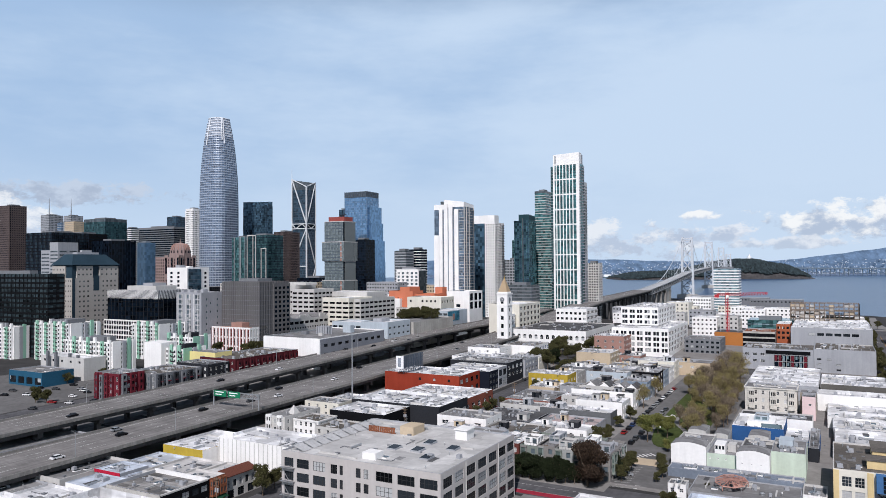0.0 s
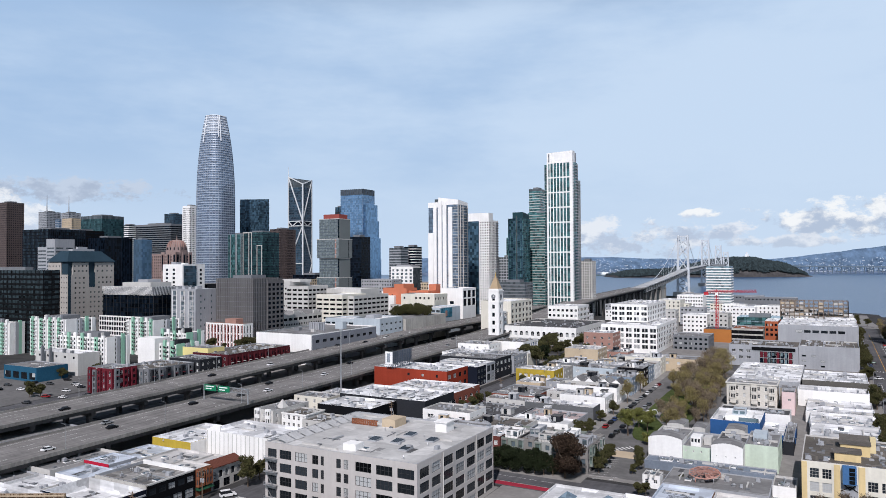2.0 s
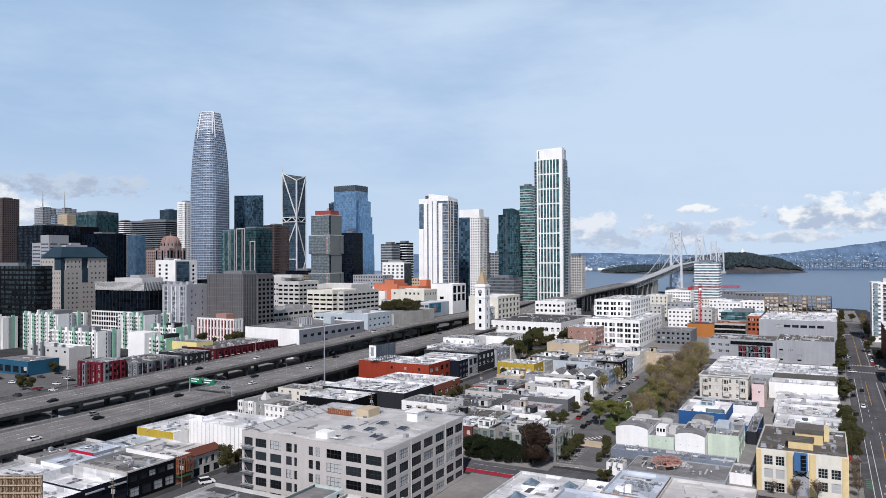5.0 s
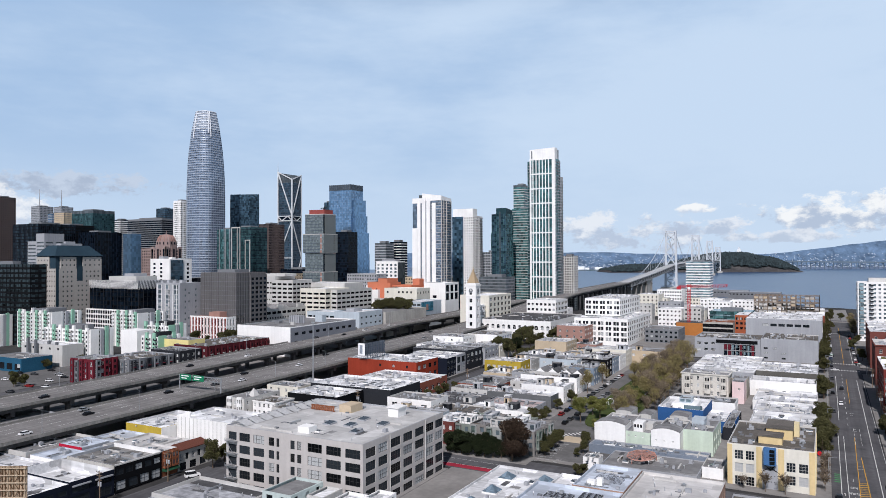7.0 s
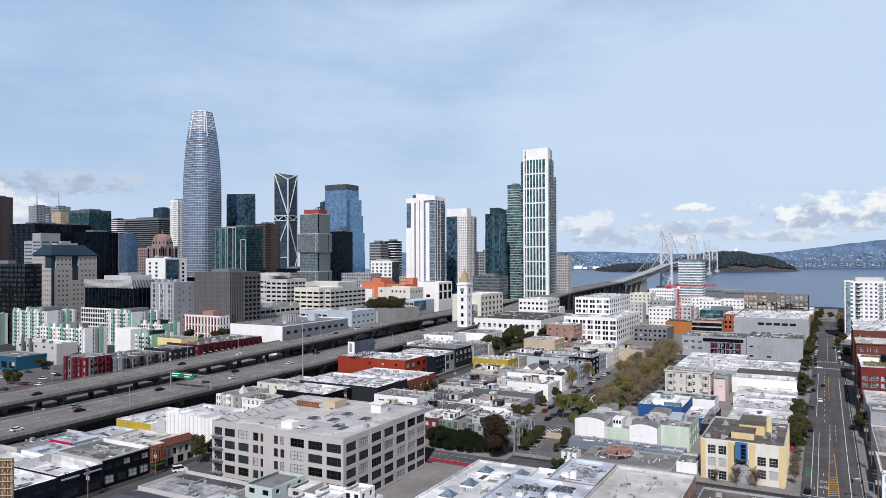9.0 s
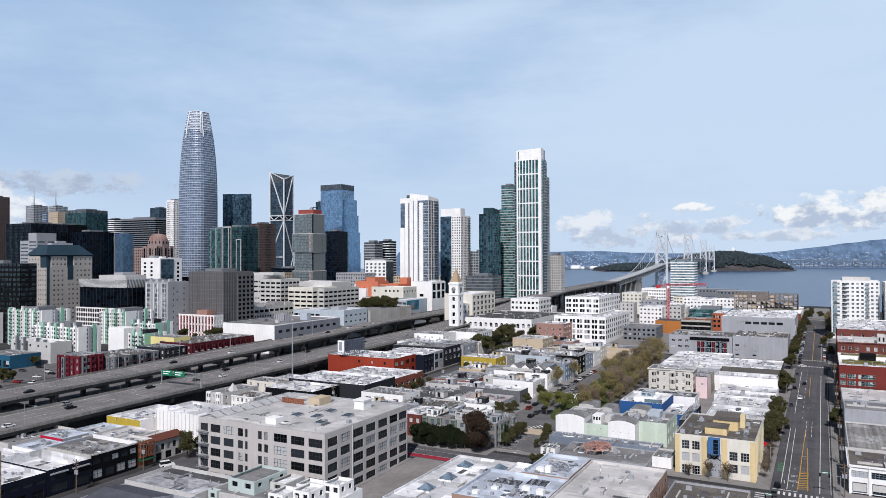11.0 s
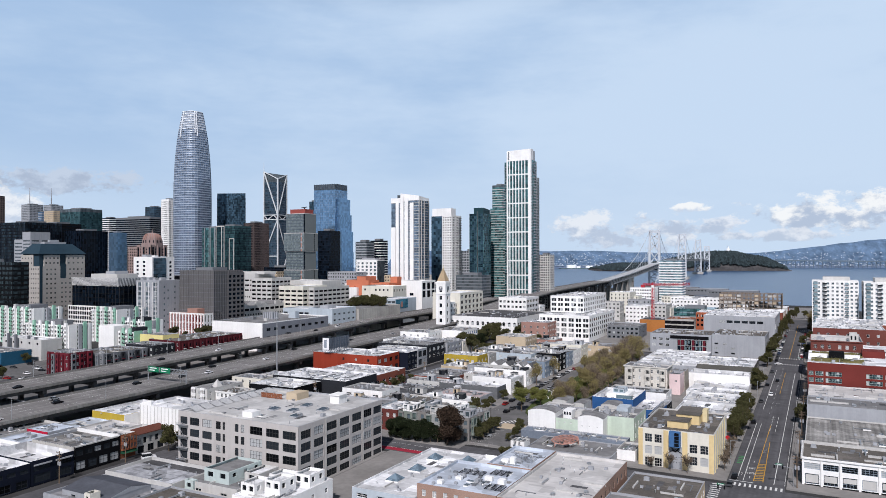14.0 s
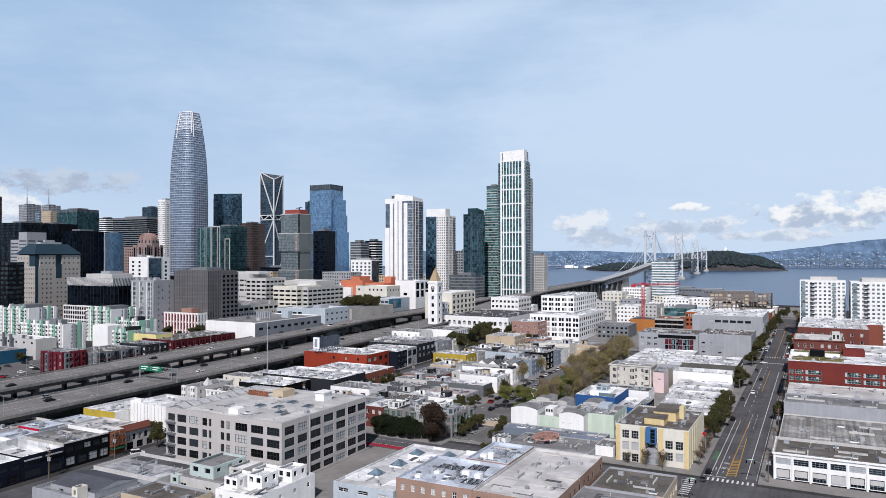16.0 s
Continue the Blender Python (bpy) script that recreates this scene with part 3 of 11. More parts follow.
def tower(label, x0, x1, y0, y1, top, core, band=None, fin=None, floor=3.8, band_h=1.0, fin_gap=3.0, fin_w=0.3, out=0.25, crown=0.0, crown_mat=None,
          base=None, name="tower", plant=True):
    """A tall block: glass core, a band at each floor, upright fins, and a crown."""
    base = gz((x0 + x1) / 2, (y0 + y1) / 2) - 3 if base is None else base
    root = thing(name, (x0 + x1) / 2, (y0 + y1) / 2, base, label, "tower")
    bm = bmesh.new()
    box(bm, x0, x1, y0, y1, base, top - crown)
    part("glazing", bm, [core], root)
    if band:
        bm = bmesh.new()
        n = int((top - crown - base) / floor)
        for k in range(1, n + 1):
            z = top - crown - k * floor
            box(bm, x0 - out, x1 + out, y0 - out, y1 + out, z, z + band_h)
        part("spandrel_grid", bm, [band], root, kind="stuff")
    if fin:
        bm = bmesh.new()
        o = out + 0.08
        nx, ny = max(1, round((x1 - x0) / fin_gap)), max(1, round((y1 - y0) / fin_gap))
        for k in range(nx + 1):
            x = x0 + (x1 - x0) * k / nx
            box(bm, x - fin_w / 2, x + fin_w / 2, y0 - o, y0 + 0.05, base, top - crown)
        for k in range(ny + 1):
            y = y0 + (y1 - y0) * k / ny
            box(bm, x1 - 0.05, x1 + o, y - fin_w / 2, y + fin_w / 2, base, top - crown)
        part("mullion_grid", bm, [fin], root, kind="stuff")
    if crown:
        bm = bmesh.new()
        box(bm, x0 - 0.1, x1 + 0.1, y0 - 0.1, y1 + 0.1, top - crown, top)
        part("crown", bm, [crown_mat or core], root)
    if not plant:
        return root
    bm = bmesh.new()
    w, d = x1 - x0, y1 - y0
    box(bm, x0 + w * 0.25, x1 - w * 0.25, y0 + d * 0.25, y1 - d * 0.25, top, top + 2.5)
    part("plant_room", bm, [MIDGREY], root)
    return root


def block(root, x0, x1, y0, y1, z0, z1, wall, S=None, E=None, W=None, pane=None, roof=None, depth=0.35, name="wall", label=""):
    """One volume of a far building: walls with cut openings over a glazed core."""
    bm, gl = bmesh.new(), bmesh.new()
    for side, spec, c, w in (("S", S, (x0, y0), x1 - x0), ("E", E, (x1, y0), y1 - y0), ("W", W, (x0, y1), y1 - y0), ("N", None, (x1, y1), x1 - x0)):
        r = []
        for sp in [] if spec is None else (spec if isinstance(spec, list) else [spec]):
            r += [q for q in openings(w, z1, sp) if q[2] > z0]
        facade(bm, c, side, w, z0, z1, r, depth)
        (ux, uy), (nx, ny), _ = SIDES[side]
        d = depth - 0.02
        for u0, u1, a, b in r:
            quad(gl, [(c[0] + ux * u - nx * d, c[1] + uy * u - ny * d, z) for u, z in ((u0, a), (u1, a), (u1, b), (u0, b))])
    t = 0.4
    quad(bm, [(x0, y0, z1), (x1, y0, z1), (x1, y0 + t, z1), (x0, y0 + t, z1)])
    quad(bm, [(x1 - t, y0 + t, z1), (x1, y0 + t, z1), (x1, y1, z1), (x1 - t, y1, z1)])
    quad(bm, [(x0, y0 + t, z1), (x0 + t, y0 + t, z1), (x0 + t, y1, z1), (x0, y1, z1)])
    quad(bm, [(x0 + t, y1 - t, z1), (x1 - t, y1 - t, z1), (x1 - t, y1, z1), (x0 + t, y1, z1)])
    quad(bm, [(x0 + t, y0 + t, z1), (x1 - t, y0 + t, z1), (x1 - t, y0 + t, z1 - 0.8), (x0 + t, y0 + t, z1 - 0.8)])
    quad(bm, [(x0 + t, y1 - t, z1 - 0.8), (x1 - t, y1 - t, z1 - 0.8), (x1 - t, y1 - t, z1), (x0 + t, y1 - t, z1)])
    bmesh.ops.remove_doubles(bm, verts=bm.verts, dist=0.001)
    part(name, bm, [wall], root, label)
    if len(gl.faces):
        part("glazing", gl, [pane or PANE], root, kind="stuff")
    else:
        gl.free()
    bm = bmesh.new()
    quad(bm, [(x0 + t, y0 + t, z1 - 0.75), (x1 - t, y0 + t, z1 - 0.75), (x1 - t, y1 - t, z1 - 0.75), (x0 + t, y1 - t, z1 - 0.75)])
    part("roof", bm, [roof or GREYROOF], root)

# ---- ground, water, far shore ----
def smooth(a, b, v):
    s = min(1.0, max(0.0, (v - a) / (b - a)))
    return s * s * (3 - 2 * s)


def shore_y(x):
    return 1240 - 1.5 * max(-330, min(0, x - 30)) - 0.9 * max(0, x - 40)


def build_ground():
    bm = bmesh.new()
    xs = [-2600 + 80 * k for k in range(66)]
    ys = [-700, -500, -300] + [-100 + 60 * k for k in range(34)] + [2100, 2600, 3200, 4000, 4990]
    grid = {}
    for i, x in enumerate(xs):
        for j, y in enumerate(ys):
            z = gz(x, y)
            s = smooth(-25, 25, y - shore_y(x))
            grid[i, j] = bm.verts.new((x, y, (z - 0.05) * (1 - s) - 9 * s))
    for i in range(len(xs) - 1):
        for j in range(len(ys) - 1):
            bm.faces.new([grid[i, j], grid[i + 1, j], grid[i + 1, j + 1], grid[i, j + 1]])
    tagged(part("ground", bm, [SOIL]), "grey-brown city ground sloping gently to the bay", "ground", kind="structure")


build_ground()


def water_material():
    m = bpy.data.materials.new("bay water")
    m.use_nodes = True
    nt = m.node_tree
    b = nt.nodes["Principled BSDF"]
    b.inputs["Base Color"].default_value = (0.024, 0.072, 0.160, 1)
    b.inputs["Roughness"].default_value = 0.28
    co = nt.nodes.new("ShaderNodeTexCoord")
    n = nt.nodes.new("ShaderNodeTexNoise")
    n.inputs["Scale"].default_value, n.inputs["Detail"].default_value = 0.12, 6
    nt.links.new(co.outputs["Object"], n.inputs["Vector"])
    bp = nt.nodes.new("ShaderNodeBump")
    bp.inputs["Strength"].default_value, bp.inputs["Distance"].default_value = 0.5, 2.0
    nt.links.new(n.outputs[0], bp.inputs["Height"])
    nt.links.new(bp.outputs[0], b.inputs["Normal"])
    return m


bm = bmesh.new()
quad(bm, [(-4000, 700, -3.0), (4000, 700, -3.0), (4000, 7200, -3.0), (-4000, 7200, -3.0)])
tagged(part("water", bm, [water_material()]), "blue-grey rippled water of the bay", "water", kind="structure")


def ridge(name, x0, x1, yf, height, color, label, depth=250, seed=3, rough=1.0, speck=0.0):
    """A far range of hills with an uneven skyline."""
    bm = bmesh.new()
    n = 120
    rows = []
    for j in range(6):
        row = []
        for i in range(n + 1):
            u = i / n
            x = x0 + (x1 - x0) * u
            prof = height(u) * (1 + 0.10 * rough * noise.noise((u * 9 + seed, 0.3, 0)) + 0.05 * rough * noise.noise((u * 40 + seed, 1.3, 0)))
            s = (j / 5) ** 0.8
            z = -4 + (prof + 4) * s + (0 if j in (0, 5) else 5 * noise.noise((u * 25, j * 1.7, seed)))
            row.append(bm.verts.new((x, yf(x) + depth * j / 5, z)))
        rows.append(row)
    for j in range(5):
        for i in range(n):
            bm.faces.new([rows[j][i], rows[j][i + 1], rows[j + 1][i + 1], rows[j + 1][i]])
    for f in bm.faces:
        f.smooth = True
    m = bpy.data.materials.new(name)
    m.use_nodes = True
    nt = m.node_tree
    b = nt.nodes["Principled BSDF"]
    b.inputs["Roughness"].default_value = 1.0
    b.inputs["Specular IOR Level"].default_value = 0.0
    co = nt.nodes.new("ShaderNodeTexCoord")
    ns = nt.nodes.new("ShaderNodeTexNoise")
    ns.inputs["Scale"].default_value, ns.inputs["Detail"].default_value, ns.inputs["Roughness"].default_value = 0.02, 12, 0.72
    nt.links.new(co.outputs["Object"], ns.inputs["Vector"])
    cr = nt.nodes.new("ShaderNodeValToRGB")
    cr.color_ramp.elements[0].position, cr.color_ramp.elements[1].position = 0.36, 0.66
    cr.color_ramp.elements[0].color = (*[c * 0.6 for c in color], 1)
    cr.color_ramp.elements[1].color = (*[c * 1.4 for c in color], 1)
    nt.links.new(ns.outputs[0], cr.inputs[0])
    nt.links.new(cr.outputs[0], b.inputs["Base Color"])
    return tagged(part(name, bm, [m]), label, "hills", kind="structure")


# far shore, some 4.7 km ahead along the view
AHEAD = Vector((-0.4727, 0.8812, 0))
RIGHT = Vector((0.8812, 0.4727, 0))


def far_line(d, off=0):
    """y on the line that lies d metres ahead."""
    return lambda x: (d + off + 0.4727 * (x - 26)) / 0.8812


# distance haze is mixed into the bluish base colours of both ridges
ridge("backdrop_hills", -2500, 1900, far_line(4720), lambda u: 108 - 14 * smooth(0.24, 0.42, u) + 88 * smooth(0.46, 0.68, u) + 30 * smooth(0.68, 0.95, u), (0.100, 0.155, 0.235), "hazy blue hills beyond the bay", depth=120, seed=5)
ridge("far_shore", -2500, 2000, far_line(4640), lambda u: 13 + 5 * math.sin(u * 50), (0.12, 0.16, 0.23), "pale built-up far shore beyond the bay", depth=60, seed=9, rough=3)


def shore_houses():
    rnd = random.Random(8)
    bm = bmesh.new()
    for _ in range(1700):
        x = rnd.uniform(-2000, 1700)
        k = rnd.random() ** 2.2
        y = far_line(4700)(x) - 40 + 100 * k
        z = 12 + 88 * k
        w, h = rnd.uniform(1.2, 4.0), rnd.uniform(0.8, 2.2)
        box(bm, x - w, x + w, y - 2, y + 4, z - 3, z + h)
    # the houses' pale blue cast is haze put into their colour
    part("far_houses", bm, [mat("haze-tinted pale houses", (0.40, 0.455, 0.52), vary=0.3, grain=0.05)], None)
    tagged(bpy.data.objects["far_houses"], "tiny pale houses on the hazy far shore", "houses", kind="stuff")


shore_houses()


def island():
    root = thing("island", -600, 4560, -3, "wooded island in the bay with bare brown shore bluffs", "island", kind="structure")
    bm = bmesh.new()
    n, m = 90, 12
    rows = []

    def top(u):
        return 8 + 24 * smooth(0.0, 0.16, u) * (1 - smooth(0.9, 1.0, u)) + 67 * smooth(0.26, 0.66, u) * (1 - 0.42 * smooth(0.74, 0.89, u) - 0.5 * smooth(0.89, 1.0, u))

    for j in range(-1, m + 1):
        row = []
        for i in range(n + 1):
            u = i / n
            p = AHEAD * (3690 + 360 * max(-0.1, j) / m) + RIGHT * (855 + 1015 * u) + Vector((26, 0, 0))
            s = math.sin(math.pi * min(1, 0.012 + j / m)) ** 0.42 if 0 <= j < m else 0.0
            z = -5 + (top(u) + 5) * s * (0.9 + 0.25 * noise.noise((u * 14, j * 0.5, 2)))
            if u < 0.01 or u > 0.99:
                z = -5
            row.append(bm.verts.new((p.x, p.y, z)))
        rows.append(row)
    for j in range(m + 1):
        for i in range(n):
            bm.faces.new([rows[j][i], rows[j][i + 1], rows[j + 1][i + 1], rows[j + 1][i]])
    part("land", bm, [mat("brown bluff", (0.068, 0.064, 0.064), vary=0.3, grain=0.05, stain=0.3)], root)
    bm = bmesh.new()
    rnd = random.Random(4)
    for _ in range(8200):
        u, v = rnd.random(), rnd.random() ** 2.2
        if v < 0.004 + 0.02 * rnd.random() + 0.008 * math.sin(u * 40) or u < 0.02 or u > 0.97:
            continue
        p = AHEAD * (3690 + 360 * v) + RIGHT * (855 + 1015 * u) + Vector((26, 0, 0))
        s = math.sin(math.pi * min(1, 0.012 + v)) ** 0.42
        z = -5 + (top(u) + 5) * s * 0.95
        r = rnd.uniform(5, 11)
        vv = [bm.verts.new((p.x + r * rnd.uniform(0.8, 1.2) * math.cos(a), p.y + r * math.sin(a), z + r * 0.2)) for a in (0, 1.26, 2.5, 3.77, 5.03)]
        tip = bm.verts.new((p.x, p.y, z + r * rnd.uniform(0.9, 1.5)))
        for k in range(5):
            bm.faces.new([vv[k], vv[(k + 1) % 5], tip])
    part("woods", bm, [leafy("island trees", (0.026, 0.038, 0.042), 0.45, 0.0)], root, kind="stuff")
    bm = bmesh.new()
    p = AHEAD * 3870 + RIGHT * 1602 + Vector((26, 0, 0))
    for k in range(9):
        x, y = p.x + (k % 3 - 1) * 6, p.y + (k // 3 - 1) * 6
        rod(bm, x, y, 70, 128 if k in (1, 4, 7) else 118, 3.4, 3.2, 8)
    # white with a slight haze tint in the colour, shared with the sheds
    part("white_tower", bm, [mat("haze-tinted white paint", (0.82, 0.84, 0.86), vary=0.05)], root, "white tower on the island top")
    return root


island()


def flat_isle():
    root = thing("low_island", -1200, 4200, -3, "low flat island with large white sheds", "island", kind="structure")
    bm = bmesh.new()
    p0, p1 = AHEAD * 4350 + RIGHT * 760 + Vector((26, 0, 0)), AHEAD * 4350 + RIGHT * 1080 + Vector((26, 0, 0))
    beam(bm, (p0.x, p0.y, -1), (p1.x, p1.y, -1), 90, 8)
    # green land greyed and blued in its colour for the haze
    part("land", bm, [mat("haze-tinted green land", (0.10, 0.14, 0.15), vary=0.2, grain=0.1)], root)
    for k, (a, b, h) in enumerate(((800, 850, 20), (856, 880, 13), (915, 955, 15), (985, 1005, 10))):
        bm = bmesh.new()
        q0, q1 = AHEAD * 4330 + RIGHT * a + Vector((26, 0, 0)), AHEAD * 4330 + RIGHT * b + Vector((26, 0, 0))
        beam(bm, (q0.x, q0.y, 2 + h / 2), (q1.x, q1.y, 2 + h / 2), 30, h)
        part("shed", bm, [MATS["haze-tinted white paint"]], root)


flat_isle()


def causeway():
    """The low eastern viaduct beyond the island."""
    root = thing("viaduct", 100, 4880, -3, "pale low viaduct crossing the bay beyond the island", "bridge")
    bm, pb = bmesh.new(), bmesh.new()
    o = Vector((26, 0, 0))
    a, b = AHEAD * 4560 + RIGHT * 2130 + o, AHEAD * 4560 + RIGHT * 3000 + o
    beam(bm, (a.x, a.y, 47), (b.x, b.y, 36), 20, 9)
    # deck and piers carry the distance haze in their base colour
    part("deck", bm, [mat("haze-tinted grey concrete", (0.12, 0.16, 0.20), vary=0.1)], root)
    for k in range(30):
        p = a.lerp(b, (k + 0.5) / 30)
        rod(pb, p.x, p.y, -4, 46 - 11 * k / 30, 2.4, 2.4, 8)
    part("piers", pb, [MATS["haze-tinted grey concrete"]], root, kind="stuff")


causeway()

# ---- streets ----
BRANNAN, BRYANT, HARRISON, THIRD, SECOND = 32.3, -161.0, -354.0, 231.0, 506.0


def slab(name, x0, x1, y0, y1, lift, m, label, category, kind="structure", thick=0.3, parent=None):
    """A flat piece of ground that follows the land, with real edges."""
    bm = bmesh.new()
    n = max(1, int((y1 - y0) / 60))
    k = max(1, int((x1 - x0) / 80))
    for j in range(n):
        for i in range(k):
            xa, xb = x0 + (x1 - x0) * i / k, x0 + (x1 - x0) * (i + 1) / k
            ya, yb = y0 + (y1 - y0) * j / n, y0 + (y1 - y0) * (j + 1) / n
            v = [bm.verts.new((x, y, gz(x, y) + d)) for d in (lift - thick, lift) for x, y in ((xa, ya), (xb, ya), (xb, yb), (xa, yb))]
            for q in ((4, 5, 6, 7), (0, 1, 5, 4), (1, 2, 6, 5), (2, 3, 7, 6), (3, 0, 4, 7)):
                bm.faces.new([v[c] for c in q])
    ob = part(name, bm, [m], parent)
    return tagged(ob, label, category, kind=kind)


slab("road", BRANNAN - 8.6, BRANNAN + 8.6, -120, 980, 0.03, ASPHALT, "dark asphalt street with lane markings", "road")
slab("road", BRYANT - 8, BRYANT + 8, -120, 700, 0.03, ASPHALT, "dark asphalt cross-town street", "road")
slab("road", HARRISON - 9, HARRISON + 9, -120, 800, 0.03, ASPHALT, "dark asphalt street beyond the freeway", "road")
slab("road", -420, 300, THIRD - 9, THIRD + 9, 0.045, ASPHALT, "dark asphalt avenue with a red bus lane", "road")
slab("road", -420, 300, SECOND - 8, SECOND + 8, 0.045, ASPHALT, "dark asphalt avenue", "road")
slab("road", -92.9, -74.1, -60, 221.9, 0.06, PAVING, "worn grey alley beside the loft building", "road")
slab("pavement", -147, -93, 100, 219.5, 0.16, PAVING, "grey concrete pavement with kerb", "pavement")
slab("pavement", -74, 23.6, 100, 219.5, 0.16, PAVING, "grey concrete pavement with kerb", "pavement")
slab("pavement", -115, -70.8, 235.6, 242.99, 0.155, PAVING, "grey concrete pavement widened round the street trees", "pavement")
slab("pavement", -149, 23.6, 243, 494, 0.16, PAVING, "grey concrete pavement with kerb", "pavement")
slab("pavement", 41.2, 140, 243, 494, 0.16, PAVING, "grey concrete pavement with kerb", "pavement")
slab("pavement", 41.2, 140, 100, 219.5, 0.16, PAVING, "grey concrete pavement with kerb", "pavement")
slab("pavement", 41.2, 140, 519, 760, 0.16, PAVING, "grey concrete pavement with kerb", "pavement")
slab("pavement", -149, 23.6, 519, 760, 0.16, PAVING, "grey concrete pavement with kerb", "pavement")
slab("pavement", -350, -173, 100, 219.5, 0.16, PAVING, "grey concrete pavement with kerb", "pavement")
slab("pavement", -345, -173, 243, 494, 0.16, PAVING, "grey concrete pavement with kerb", "pavement")
slab("pavement", 18, 47, 830, 1170, 0.12, PAVING, "pale paved waterfront promenade", "pavement")
slab("pavement", -120, 17.9, 905, 1150, 0.12, PAVING, "pale paved waterfront promenade", "pavement")
slab("parking_lot", -345, -300, 205, 300, 0.2, LOTASPH, "pale asphalt parking lot", "car park")
slab("parking_lot", -480, -364, 200, 300, 0.2, LOTASPH, "pale asphalt parking lot", "car park")
# the oval park and the lane round it
slab("crossing_pad", -70.5, -60, 270.5, 279, 0.235, TAN, "buff paved raised crossing at the park lane", "pavement")
slab("park_lane", -86, -46, 246, 490, 0.2, LOTASPH, "grey lane round the small oval park", "road")


def park_lawn():
    bm = bmesh.new()
    pts = []
    for k in range(40):
        a = 2 * math.pi * k / 40
        c, s = math.cos(a), math.sin(a)
        x = -64 + 11.5 * abs(c) ** 0.7 * (1 if c > 0 else -1)
        y = 385 + 88 * abs(s) ** 0.8 * (1 if s > 0 else -1)
        pts.append((x, y))
    lo = [bm.verts.new((x, y, gz(x, y) + 0.15)) for x, y in pts]
    hi = [bm.verts.new((x, y, gz(x, y) + 0.38)) for x, y in pts]
    bm.faces.new(hi)
    for k in range(40):
        bm.faces.new([lo[k], lo[(k + 1) % 40], hi[(k + 1) % 40], hi[k]])
    tagged(part("lawn", bm, [GRASS]), "mown green lawn of the oval park", "lawn", kind="structure")
    bm = bmesh.new()
    prev = None
    for k in range(31):
        y = 300 + 170 * k / 30
        x = -64 + 5 * math.sin(k * 0.55)
        if prev:
            quad(bm, [(prev[0] - 1.1, prev[1], gz(*prev) + 0.42), (prev[0] + 1.1, prev[1], gz(*prev) + 0.42), (x + 1.1, y, gz(x, y) + 0.42), (x - 1.1, y, gz(x, y) + 0.42)])
        prev = (x, y)
    tagged(part("path", bm, [PAVING]), "winding concrete path through the park lawn", "path", kind="structure")


park_lawn()


def stripe(bm, x0, y0, x1, y1, w, lift=0.07):
    a, b = Vector((x0, y0, 0)), Vector((x1, y1, 0))
    d = (b - a).normalized()
    s = Vector((-d.y, d.x, 0)) * (w / 2)
    quad(bm, [(p.x, p.y, gz(p.x, p.y) + lift) for p in (a + s, a - s, b - s, b + s)])


